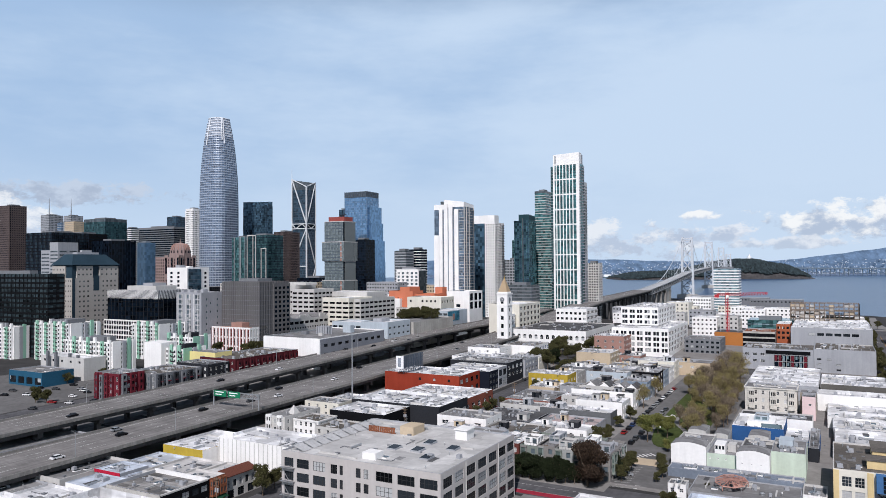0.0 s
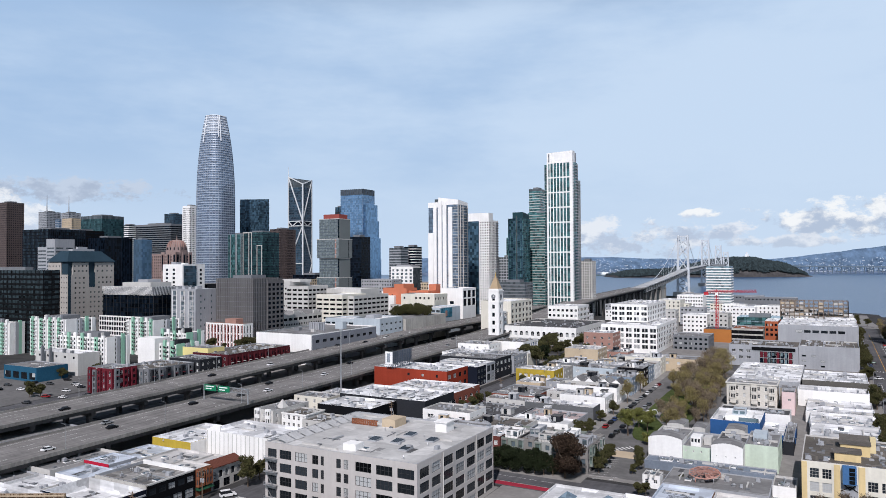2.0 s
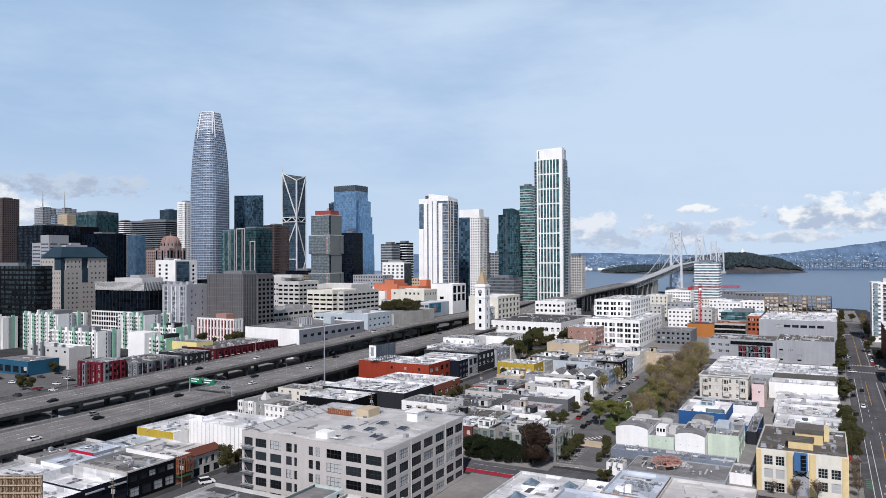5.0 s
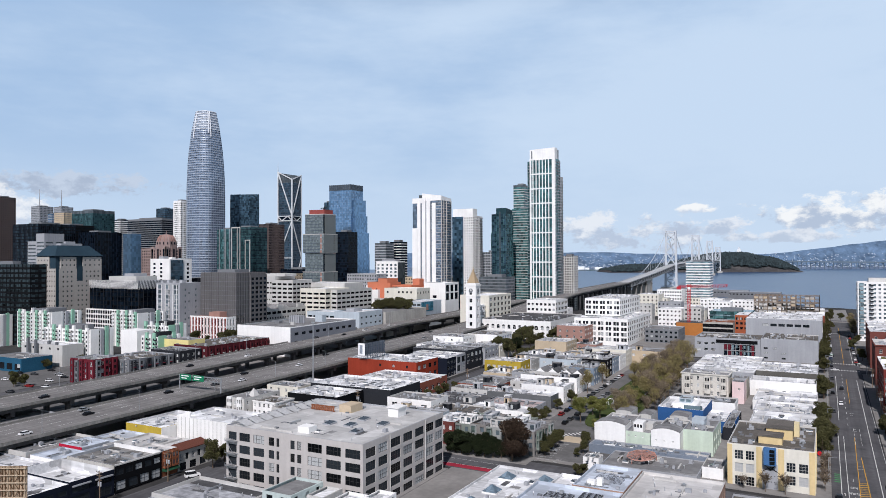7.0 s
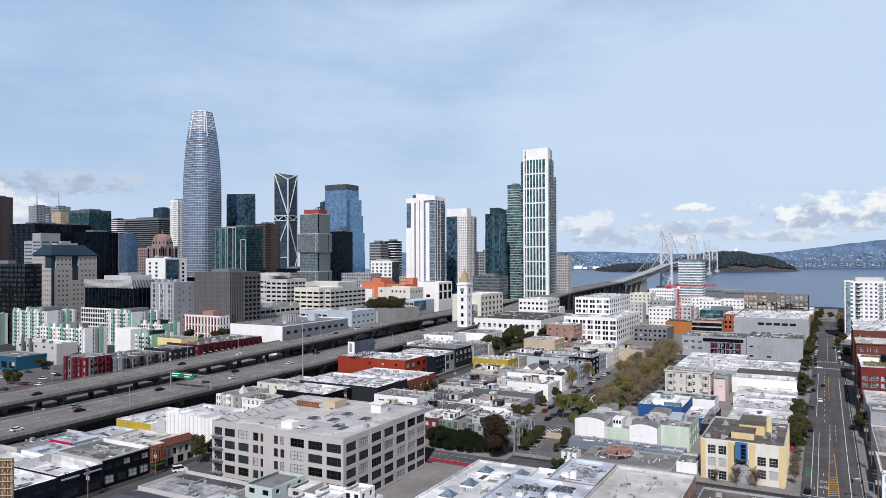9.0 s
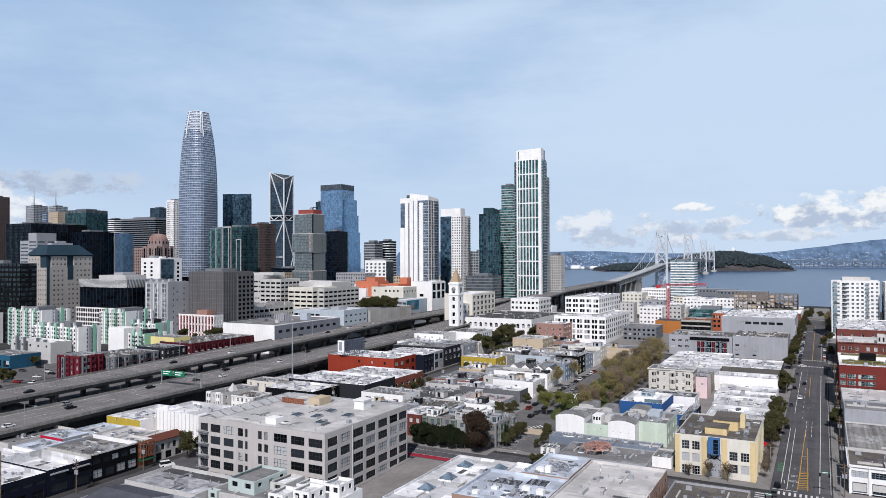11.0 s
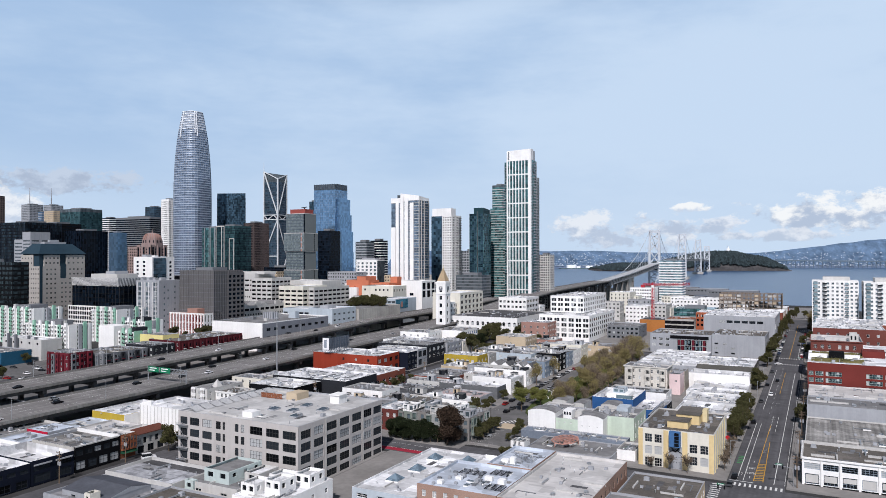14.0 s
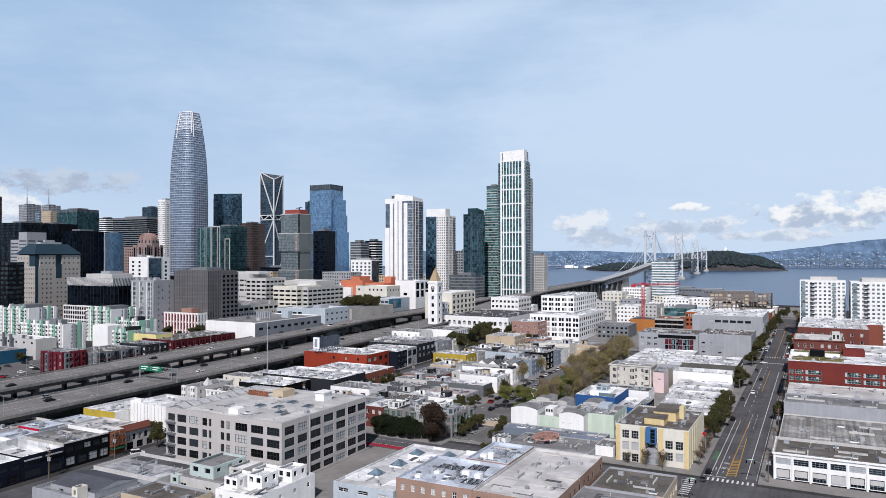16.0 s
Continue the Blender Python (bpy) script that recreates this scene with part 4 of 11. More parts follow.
def markings():
    root = thing("road_markings", BRANNAN, 300, 3, "painted white, yellow and green street markings", "road markings", kind="structure")
    w, yl, gr, rd = bmesh.new(), bmesh.new(), bmesh.new(), bmesh.new()
    for y in range(245, 470, 1):
        pass
    stripe(w, BRANNAN + 5.2, 246, BRANNAN + 5.2, 470, 0.22)
    stripe(w, BRANNAN - 5.9, 246, BRANNAN - 5.9, 330, 0.2)
    stripe(w, BRANNAN - 4.0, 246, BRANNAN - 4.0, 330, 0.18)
    stripe(w, BRANNAN - 5.2, 360, BRANNAN - 5.2, 480, 0.2)
    for k in range(12):
        stripe(w, BRANNAN - 2.0, 350 + 12 * k, BRANNAN - 2.0, 354 + 12 * k, 0.15)
    for y in (528, 700):
        stripe(w, BRANNAN + 5.2, y, BRANNAN + 5.2, y + 150, 0.2)
    stripe(yl, BRANNAN - 1.0, 247, BRANNAN - 0.2, 330, 0.22)
    stripe(yl, BRANNAN + 1.9, 247, BRANNAN + 1.0, 300, 0.22)
    stripe(yl, BRANNAN, 400, BRANNAN, 470, 0.2)
    stripe(yl, BRANNAN, 525, BRANNAN, 760, 0.25)
    for k in range(11):
        stripe(yl, BRANNAN - 0.9, 248 + 1.9 * k, BRANNAN + 1.8, 249.2 + 1.9 * k, 0.45)
    for k in range(5):
        stripe(gr, BRANNAN - 7.8, 266 + 2.2 * k, BRANNAN - 6.1, 266 + 2.2 * k, 1.0)
    for y in (241.5, 503, 530, 710):
        for k in range(11):
            x = BRANNAN - 7.6 + 1.52 * k
            stripe(w, x, y - 1.6, x, y + 1.6, 0.62)
    for k in range(9):
        y = 222.5 + 2 * k
        stripe(w, BRANNAN - 12.5, y, BRANNAN - 9.5, y, 0.75)
    for k in range(8):
        x, y = -74.2 + 1.15 * k, 276.6 + 1.25 * k
        stripe(w, x - 1.2, y + 1.1, x + 1.2, y - 1.1, 0.7, 0.26)
    for k in range(10):
        stripe(w, -70.5, 241.5 + 2.75 * k, -65.6, 242.3 + 2.75 * k, 0.14, 0.24)
    stripe(w, -63.5, 243, -62.2, 243.4, 0.5, 0.24)
    stripe(w, -63.5, 246, -61.6, 246.4, 0.2, 0.24)
    stripe(w, BRANNAN - 4.95, 252, BRANNAN - 4.95, 254.5, 0.16)
    stripe(w, BRANNAN - 5.3, 254.2, BRANNAN - 4.95, 255.2, 0.16)
    stripe(w, BRANNAN - 2.4, 268.5, BRANNAN - 2.4, 271, 0.16)
    stripe(w, BRANNAN - 2.4, 249.5, BRANNAN - 2.4, 252, 0.16)
    for y in (284, 287, 340, 344, 372, 376):
        stripe(w, BRANNAN - 0.6, y, BRANNAN + 0.9, y + 0.6, 0.18)
    stripe(w, BRANNAN + 8.3, 246, BRANNAN + 8.3, 470, 0.12)
    for y in (318, 326, 333, 341):
        stripe(w, BRANNAN - 0.1, y, BRANNAN - 0.1, y + 5, 0.14)
        stripe(w, BRANNAN + 2.0, y, BRANNAN + 2.0, y + 5, 0.14)
    for k in range(10):
        stripe(w, -84, 300 + 14 * k, -82, 300.4 + 14 * k, 0.14, 0.24)
    stripe(w, BRANNAN - 8, 240.0 + 5, BRANNAN - 0.8, 245, 0.4)
    stripe(rd, -160, THIRD - 6.7, 18, THIRD - 6.7, 3.3, 0.075)
    stripe(w, -160, THIRD - 4.9, 18, THIRD - 4.9, 0.14, 0.08)
    stripe(w, -160, THIRD + 0.5, 18, THIRD + 0.5, 0.12, 0.08)
    part("white_lines", w, [LINEWHITE], root, "white lane lines and crossings")
    part("yellow_lines", yl, [LINEYELLOW], root, "yellow centre lines and hatching")
    part("green_bars", gr, [LINEGREEN], root, "green cycle lane bars")
    part("bus_lane", rd, [BUSRED], root, "faded red bus lane")
    for txt, y in (("NO", 262.5), ("TURN", 256.5)):
        cu = bpy.data.curves.new("lettering", "FONT")
        cu.body, cu.size, cu.align_x, cu.extrude = txt, 2.0, "CENTER", 0.004
        ob = new("lettering", cu)
        cu.materials.append(LINEWHITE)
        ob.parent = root
        x = BRANNAN - 2.4
        ob.location = Vector((x, y, gz(x, y) + 0.085)) - root.location
        ob.rotation_euler = (0, 0, math.pi)
        ob.scale = (0.62, 1.6, 1)


markings()


# ---- elevated freeway ----
def freeway(name, label, path, width, seed, cols=True, lanes=4):
    """A viaduct along a list of (x, y, z): deck, kerb walls, lane lines, columns with cross heads."""
    root = thing(name, path[0][0], path[0][1], path[0][2] - 8, label, "viaduct", kind="")
    deck, line = bmesh.new(), bmesh.new()
    walls = {-1: bmesh.new(), 1: bmesh.new()}
    hw = width / 2
    pts = []
    for (xa, ya, za), (xb, yb, zb) in zip(path, path[1:]):
        n = max(1, int((yb - ya) / 30))
        for k in range(n):
            t = k / n
            pts.append((xa + (xb - xa) * t, ya + (yb - ya) * t, za + (zb - za) * t))
    pts.append(path[-1])
    for (xa, ya, za), (xb, yb, zb) in zip(pts, pts[1:]):
        quad(deck, [(xa - hw, ya, za), (xa + hw, ya, za), (xb + hw, yb, zb), (xb - hw, yb, zb)])
        for s in (-1, 1):
            o, i, wall = hw * s, (hw - 0.35) * s, walls[s]
            quad(wall, [(xa + o, ya, za - 0.55), (xb + o, yb, zb - 0.55), (xb + o, yb, zb + 0.85), (xa + o, ya, za + 0.85)][::s])
            quad(wall, [(xa + i, ya, za), (xb + i, yb, zb), (xb + i, yb, zb + 0.85), (xa + i, ya, za + 0.85)][::-s])
            quad(wall, [(xa + i, ya, za + 0.85), (xa + o, ya, za + 0.85), (xb + o, yb, zb + 0.85), (xb + i, yb, zb + 0.85)][::s])
            quad(wall, [(xa + o, ya, za - 0.55), (xa + o * 0.9, ya, za - 0.7), (xb + o * 0.9, yb, zb - 0.7), (xb + o, yb, zb - 0.55)][::-s])
            # girder sides and soffit: under-deck shade put into the darker concrete colour
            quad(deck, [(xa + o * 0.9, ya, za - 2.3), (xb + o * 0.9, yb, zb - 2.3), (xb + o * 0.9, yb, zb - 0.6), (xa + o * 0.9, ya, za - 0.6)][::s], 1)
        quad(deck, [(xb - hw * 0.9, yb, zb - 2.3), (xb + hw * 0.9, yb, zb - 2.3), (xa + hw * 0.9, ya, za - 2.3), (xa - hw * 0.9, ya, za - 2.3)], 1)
        for k in range(1, lanes):
            x = -hw + 3 + (width - 6) * k / lanes
            for q in (0.1, 0.6):
                xm, ym, zm = xa + (xb - xa) * q, ya + (yb - ya) * q, za + (zb - za) * q
                ze = za + (zb - za) * (q + 0.2)
                ye = ya + (yb - ya) * (q + 0.2)
                quad(line, [(xm + x - 0.08, ym, zm + 0.02), (xm + x + 0.08, ym, zm + 0.02), (xm + x + 0.08, ye, ze + 0.02), (xm + x - 0.08, ye, ze + 0.02)])
        for x in (-hw + 2.2, hw - 2.2):
            quad(line, [(xa + x - 0.09, ya, za + 0.02), (xa + x + 0.09, ya, za + 0.02), (xb + x + 0.09, yb, zb + 0.02), (xb + x - 0.09, yb, zb + 0.02)])
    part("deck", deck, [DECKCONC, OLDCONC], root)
    part("parapet", walls[-1], [BARRIER], root)
    part("parapet", walls[1], [BARRIER], root)
    part("lane_marking", line, [LINEWHITE], root, kind="stuff")
    ribs = bmesh.new()
    for (xa, ya, za), (xb, yb, zb) in zip(pts, pts[1:]):
        n = max(1, int((yb - ya) / 1.5))
        for k in range(n if ya < 480 else 0):
            t = k / n
            x, y, z = xa + (xb - xa) * t + hw, ya + (yb - ya) * t, za + (zb - za) * t
            box(ribs, x, x + 0.12, y, y + 0.5, z - 0.5, z + 0.15)
    part("parapet_rib", ribs, [BARRIER], root, kind="stuff")
    y = pts[0][1] + 5
    while y < pts[-1][1]:
        k = max(i for i in range(len(pts)) if pts[i][1] <= y)
        x, _, z = pts[min(k, len(pts) - 1)]
        # columns and cross heads use the same concrete with shade in its colour
        for dx in (-hw * 0.62, hw * 0.62):
            bm = bmesh.new()
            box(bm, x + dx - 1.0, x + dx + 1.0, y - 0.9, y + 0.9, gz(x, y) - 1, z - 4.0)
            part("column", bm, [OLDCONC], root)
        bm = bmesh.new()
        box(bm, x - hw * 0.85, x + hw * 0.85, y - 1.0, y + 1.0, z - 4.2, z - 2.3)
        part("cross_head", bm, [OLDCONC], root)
        y += 27
    return root


def fz(x, y, h):
    return (x, y, gz(x, y) + h)


freeway("freeway_viaduct", "grey concrete elevated freeway carrying cars, lower carriageway",
        [fz(-245.5, 40, 8), fz(-245.5, 300, 8), fz(-246, 520, 8.5), (-250, 640, 21), (-258, 780, 29), (-264, 880, 32), (-277, 1200, 34.5)], 29, 1)
freeway("freeway_viaduct", "grey concrete elevated freeway carrying cars, upper carriageway",
        [fz(-290, 40, 10), fz(-291, 240, 10), fz(-298, 420, 10.5), fz(-303, 520, 11.5), (-297, 640, 22), (-288, 760, 28.5)], 26, 2)

# ---- skyline towers ----
def salesforce():
    x, y, top = -898.0, 869.0, 324.0
    root = thing("skyscraper", x, y, 8, "tall tapering rounded silver-blue glass skyscraper with a pale glazed crown", "tower")
    n = 40

    def radius(z):
        t = (z - 8) / (top - 8)
        return 27.0 - 12.7 * (max(0.0, t - 0.5) / 0.5) ** 2.4

    def spot(z, a, grow=0.0):
        c, s = math.cos(a), math.sin(a)
        q = min((abs(c) ** 4 + abs(s) ** 4) ** -0.25, 1.13) * (radius(z) + grow)
        return (q * c + x, q * s + y, z)

    def ring(z, grow=0.0):
        return [spot(z, 2 * math.pi * k / n, grow) for k in range(n)]

    split = top - 31.0
    bm, crown = bmesh.new(), bmesh.new()
    for mesh, zs in ((bm, [8 + (split - 8) * k / 50 for k in range(51)]), (crown, [split + (top - split) * k / 8 for k in range(9)])):
        rings = [[mesh.verts.new(p) for p in ring(z)] for z in zs]
        for a, b in zip(rings, rings[1:]):
            for k in range(n):
                mesh.faces.new([a[k], a[(k + 1) % n], b[(k + 1) % n], b[k]])
        mesh.faces.new(rings[-1])
    part("glazing", bm, [SILVERGLASS], root)
    part("crown_screen", crown, [glass("crown glass", (0.42, 0.47, 0.54), spread=0.15, metal=0.3, cell=(2, 2, 2))], root, "pale glazed crown")
    pearl = mat("pearl metal", (0.40, 0.445, 0.51), rough=0.4, metal=0.3, vary=0.04)
    white = mat("white crown metal", (0.72, 0.74, 0.77), rough=0.5, vary=0.04)
    bands, hoops, fins = bmesh.new(), bmesh.new(), bmesh.new()

    def hoop(mesh, z, h, grow):
        lv, hv, iv = ([mesh.verts.new(p) for p in r] for r in (ring(z, grow), ring(z + h, grow - 0.1), ring(z, -0.2)))
        for m in range(n):
            mesh.faces.new([lv[m], lv[(m + 1) % n], hv[(m + 1) % n], hv[m]])
            mesh.faces.new([iv[m], iv[(m + 1) % n], lv[(m + 1) % n], lv[m]])

    for k in range(70):
        hoop(bands, 14 + (split - 14) * k / 70, 1.15, 0.7)
    for k in range(8):
        hoop(hoops, split + (top - split - 0.6) * k / 7, 0.9, 0.7)
    for m in range(n):
        a = 2 * math.pi * m / n
        for k in range(40):
            beam(fins, spot(8 + (top - 8) * k / 40, a, 0.3), spot(8 + (top - 8) * (k + 1) / 40, a, 0.3), 0.32)
    part("spandrel_grid", bands, [pearl], root, kind="stuff")
    part("mullion_grid", fins, [pearl], root, kind="stuff")
    part("crown_hoops", hoops, [white], root, kind="stuff")
    # two white slots that run down out of the crown
    for turn, low in ((-104, top - 46), (-33, top - 38), (-24, top - 44)):
        bm = bmesh.new()
        for k in range(10):
            za, zb = low + (top - low) * k / 10, low + (top - low) * (k + 1) / 10
            beam(bm, spot(za, radians(turn), 0.9), spot(zb, radians(turn), 0.9), 2.0 if turn < -50 else 1.4, 0.8)
        part("white_slot", bm, [white], root)


salesforce()


def braced_tower():
    x0, x1, y0, y1 = -806, -775, 944, 968
    sw, se, ne, nw = 225, 211, 220, 214
    root = tower("dark glass skyscraper with white diagonal bracing and a spire", x0, x1, y0, y1, 206, NAVYGLASS, STEELBLUE, STEELBLUE, 4.2, 0.9, 1.6, 0.2, name="skyscraper", plant=False)
    add_prism(root, "crown", x0, x1, y0, y1, 206, (sw - 1, se - 1, ne - 1, nw), GREYGLASS, "pale glass parapet folded up at the corners")
    br = mat("white bracing", (0.6, 0.62, 0.63), rough=0.5, vary=0.04)
    o, mx, my = Vector((0.5, -0.5, 0)), (x0 + x1) / 2, (y0 + y1) / 2
    for a, b, w in (((x0, y0, sw), (x1, y0, 149), 1.7), ((x1, y0, 141), (x0, y0, 77.7), 1.7), ((x0, y0, 77.7), (x1, y0, 14), 1.7),
                    ((x1, y1, ne), (x1, y0, 149), 1.4), ((x1, y0, 141), (x1, y1, 77.7), 1.4), ((x1, y1, 77.7), (x1, y0, 14), 1.4),
                    ((x0, y0, 10), (x0, y0, sw), 1.5), ((x1, y0, 10), (x1, y0, se), 2.0), ((x1, y1, 10), (x1, y1, ne), 1.2),
                    ((x0, y0, 149), (x1, y0, 149), 1.4), ((x0, y0, 141), (x1, y0, 141), 1.4), ((x1, y0, 149), (x1, y1, 149), 1.2), ((x1, y0, 141), (x1, y1, 141), 1.2),
                    ((x0, y0, 149), (mx - 7, y0, 141), 1.2), ((mx - 7, y0, 141), (mx + 6, y0, 149), 1.2), ((mx + 6, y0, 149), (x1, y0, 141), 1.2),
                    ((x1, y0, 149), (x1, my, 141), 1.0), ((x1, my, 141), (x1, y1, 149), 1.0),
                    ((x0, y0, 77.7), (x1, y0, 77.7), 1.4), ((x0, y0, sw), (x1, y0, se), 1.5), ((x1, y0, se), (x1, y1, ne), 1.3)):
        bm = bmesh.new()
        beam(bm, Vector(a) + o, Vector(b) + o, w)
        part("brace", bm, [br], root)
    add_box(root, "belt_floor", x0 - 0.3, x1 + 0.35, y0 - 0.35, y1, 141.8, 148.2, DARKGLASS, "dark open belt floor")
    bm = bmesh.new()
    rod(bm, x0, y0, sw - 2, sw + 17, 0.8, 0.15)
    part("spire", bm, [br], root)


braced_tower()


def rincon():
    x0, x1, y0, y1, top = -298.8, -266.5, 827, 844, 211.0
    root = tower("tall green glass residential tower in a white concrete grid", x0, x1, y0, y1, 197.6, TEALGLASS, DEEPTEAL, None, 3.6, 0.5, out=0.12, base=20, name="skyscraper", plant=False)
    add_prism(root, "crown", x0, x1, y0 - 0.5, y0 + 9, 197.6, (top - 1.2, top, top, top - 1.2), WHITE, "solid white concrete crown")
    add_box(root, "louvre_bay", x0 + 2, x1 - 0.4, y0 + 9, y1 - 2, 197.6, top - 1.5, LTGREY, "grey louvred crown return")
    add_box(root, "crown_slit", x0 + 2.0, x0 + 3.4, y0 - 0.56, y0 - 0.4, 198.4, top - 2.5, MIDGREY)
    floors = [197.6 - 18.05 * k for k in range(10)]
    for z in floors:
        add_box(root, "white_floor", x0 - 0.2, x1 + 0.2, y0 - 0.6, y0 + 0.1, z - 0.75, z + 0.75, WHITE)
    add_box(root, "edge_pier", x0 - 0.1, x0 + 1.9, y0 - 0.8, y0 + 2, 22, 198, WHITE)
    add_box(root, "edge_pier", x1 - 3.7, x1 + 0.1, y0 - 0.8, y0 + 3.2, 22, 198, WHITE)
    for k in range(6):
        x = x0 + 4.1 + 4.07 * k
        add_box(root, "pier", x - 0.55, x + 0.55, y0 - 0.7, y0 + 0.1, 22, 198, WHITE)
    for k in range(6):
        x = x0 + 6.1 + 4.07 * k
        add_box(root, "mullion", x - 0.12, x + 0.12, y0 - 0.4, y0 + 0.1, 22, 198, DEEPTEAL)
    bm = bmesh.new()
    for k in range(48):
        z = 24 + k * 3.6
        box(bm, x1 - 0.1, x1 + 0.9, y0 + 4.5, y1, z, z + 0.35)
        box(bm, x1 + 0.75, x1 + 0.85, y0 + 8.5, y1, z + 0.35, z + 1.2)
    part("slab_edge_grid", bm, [LTGREY], root, kind="stuff")
    for a, b2, c, d, t2 in ((-302.8, x0 - 0.15, 829, 852, 196), (-297, x1 + 0.2, y1 + 0.1, 856.5, 177), (-297, x1 - 1.2, y1 + 0.2, 850, 197)):
        bm = bmesh.new()
        box(bm, a, b2, c, d, 20, t2)
        part("side_bay", bm, [GREENGLASS], root)
        bm = bmesh.new()
        for k in range(int((t2 - 24) / 3.6)):
            box(bm, a - 0.3, b2 + 0.5, c - 0.3, d, 24 + k * 3.6, 24.45 + k * 3.6)
        for k in range(3):
            yy = c + (d - c) * (k + 0.5) / 3
            box(bm, b2 - 0.05, b2 + 0.55, yy - 0.2, yy + 0.2, 20, t2)
        part("balcony_stack", bm, [LTGREY], root, kind="stuff")


rincon()


def hotel():
    x0, x1, y0, y1, top = -404, -366, 720, 744, 143.6
    bluish = glass("pale blue balcony glass", (0.14, 0.19, 0.25), spread=0.5, metal=0.2, cell=(2.4, 2.4, 3.1))
    root = tower("white residential tower with tall vertical strips and a balconied glass corner", x0, x1, y0, y1, top, bluish, STEELBLUE, None, 3.1, 0.5, out=0.05, name="skyscraper", plant=False)
    for a, b, lo, hi in ((0, 6.2, 18, 111.6), (6.7, 10.9, 18, 140.6), (13.0, 17.6, 18, 147), (18.9, 23.7, 18, 147), (26.2, 31.0, 18, 140.6)):
        add_box(root, "white_strip", x0 + a, x0 + b, y0 - 1.2, y0 + 0.4, lo, hi, WHITE)
    for a, b in ((10.9, 13.0), (23.7, 26.2)):
        bm = bmesh.new()
        for k in range(39):
            box(bm, x0 + a, x0 + b, y0 - 1.0, y0 + 0.2, 20 + 3.1 * k, 21.0 + 3.1 * k)
        part("balcony_stack", bm, [LTGREY], root, kind="stuff")
    bm = bmesh.new()
    for k in range(40):
        z = 19 + 3.1 * k
        box(bm, x0 + 31.0, x1 + 0.3, y0 - 0.3, y0 + 0.2, z, z + 0.45)
        box(bm, x1 - 0.1, x1 + 0.4, y0 - 0.3, y1 - 12, z, z + 0.45)
        box(bm, x1 - 0.1, x1 + 1.6, y1 - 11, y1 - 1, z, z + 0.4)
    part("slab_edge_grid", bm, [OFFWHITE], root, kind="stuff")
    for y in (y0 - 0.3, y0 + 5.5, y0 + 12, y1 - 0.6):
        add_box(root, "corner_fin", x1 - 0.1, x1 + 0.7, y, y + 0.8, 18, top, OFFWHITE)
    add_prism(root, "roof_screen", x0 + 13.0, x1 + 0.4, y0 - 0.6, y1, top - 0.5, (152, 148.5, 146.5, 149), WHITE, "white roof screen sloping down to one side")
    add_box(root, "roof_band", x0 - 0.2, x0 + 13.0, y0 - 0.6, y0 + 12, top - 3.0, 146.5, WHITE)
    add_box(root, "roof_railing", x0 + 6, x0 + 13, y0 + 4, y0 + 10, 146.5, 150.5, GREYGLASS)
    block(root, x0 + 26.4, x1 + 7, y0 - 9, y0 - 0.1, 8, 47.0, WHITE, E=(2, 2, 3.2, 7.5, 3.5, 12), S=(1, 1, 4, 5, 22, 5), pane=DARKGLASS, roof=LIGHTROOF, name="podium", label="white podium with dark framed glazing")


hotel()
T = tower
T("brown stone office tower with a grid of small windows", -1282, -1254, 731, 760, 187, DARKGLASS, DULLSTONE, DULLSTONE, 3.9, 2.0, 3.2, 1.6, 0.1)
T("black glass office block", -905, -852, 550, 600, 122, glass("black reflective glass", (0.012, 0.022, 0.030), spread=0.9, metal=0.1, cell=(2.6, 2.6, 4.0)), BLACKISH, NAVY, 4.0, 0.9, 2.6, 0.5)
sw = thing("office_block", -808, 532, 6, "pale stepped office block with glass bands", "building")
block(sw, -825, -808.6, 520, 545, 6, 98.4, LTGREY, S=(1, 12, 15, 1.7, 4, 4.2), E=(2, 12, 9, 1.7, 4, 4.2), pane=GREYGLASS)
block(sw, -808.5, -792.6, 520, 545, 6, 107.5, LTGREY, S=(1, 12, 14, 1.7, 10, 4.2), E=(2, 12, 9, 1.7, 10, 4.2), pane=GREYGLASS, name="taller_half")
for x0, x1, y0, y1, t in ((-1662, -1630, 1041, 1075, 204), (-1611, -1583, 1065, 1095, 202)):
    tw = T("pale twin tower with a slender roof mast", x0, x1, y0, y1, t, GREYGLASS, LTGREY, LTGREY, 4.0, 1.7, 3.5, 1.2, 0.1)
    bm = bmesh.new()
    rod(bm, x1, y0, t, t + 40, 1.4, 0.4)
    part("mast", bm, [LTGREY], tw)
T("pale hotel tower between slender twins", -1628, -1612, 1060, 1080, 186, BLUEGLASS, LTGREY, None, 4.0, 1.2)
T("tan stone tower with fine vertical ribs", -1440, -1408, 955, 985, 176, TAN, MIDGREY, TAN, 4.0, 1.0, 3.0, 1.2, 0.1)
T("dark green glass tower with pale top", -1070, -1018, 744, 784, 156, GREENGLASS, DEEPTEAL, DEEPTEAL, 4.0, 0.9, 3.2, 0.25, crown=5, crown_mat=GREYGLASS)
T("black glass office slab", -955, -913, 630, 672, 125, BLACKISH, DARKGLASS, None, 4.2, 1.0)
T("white and black banded office block", -1265, -1240, 965, 990, 157, DARKGLASS, WHITE, None, 4.0, 1.7)
T("dark grey banded office tower", -1182, -1085, 937, 966, 154, DARKGLASS, MIDGREY, None, 4.0, 1.5, crown=4, crown_mat=MIDGREY)
T("slate blue glass tower with fins", -1270, -1243, 1078, 1106, 187, NAVYGLASS, DARKGREY, STEELBLUE, 4.0, 0.9, 2.6, 0.3)
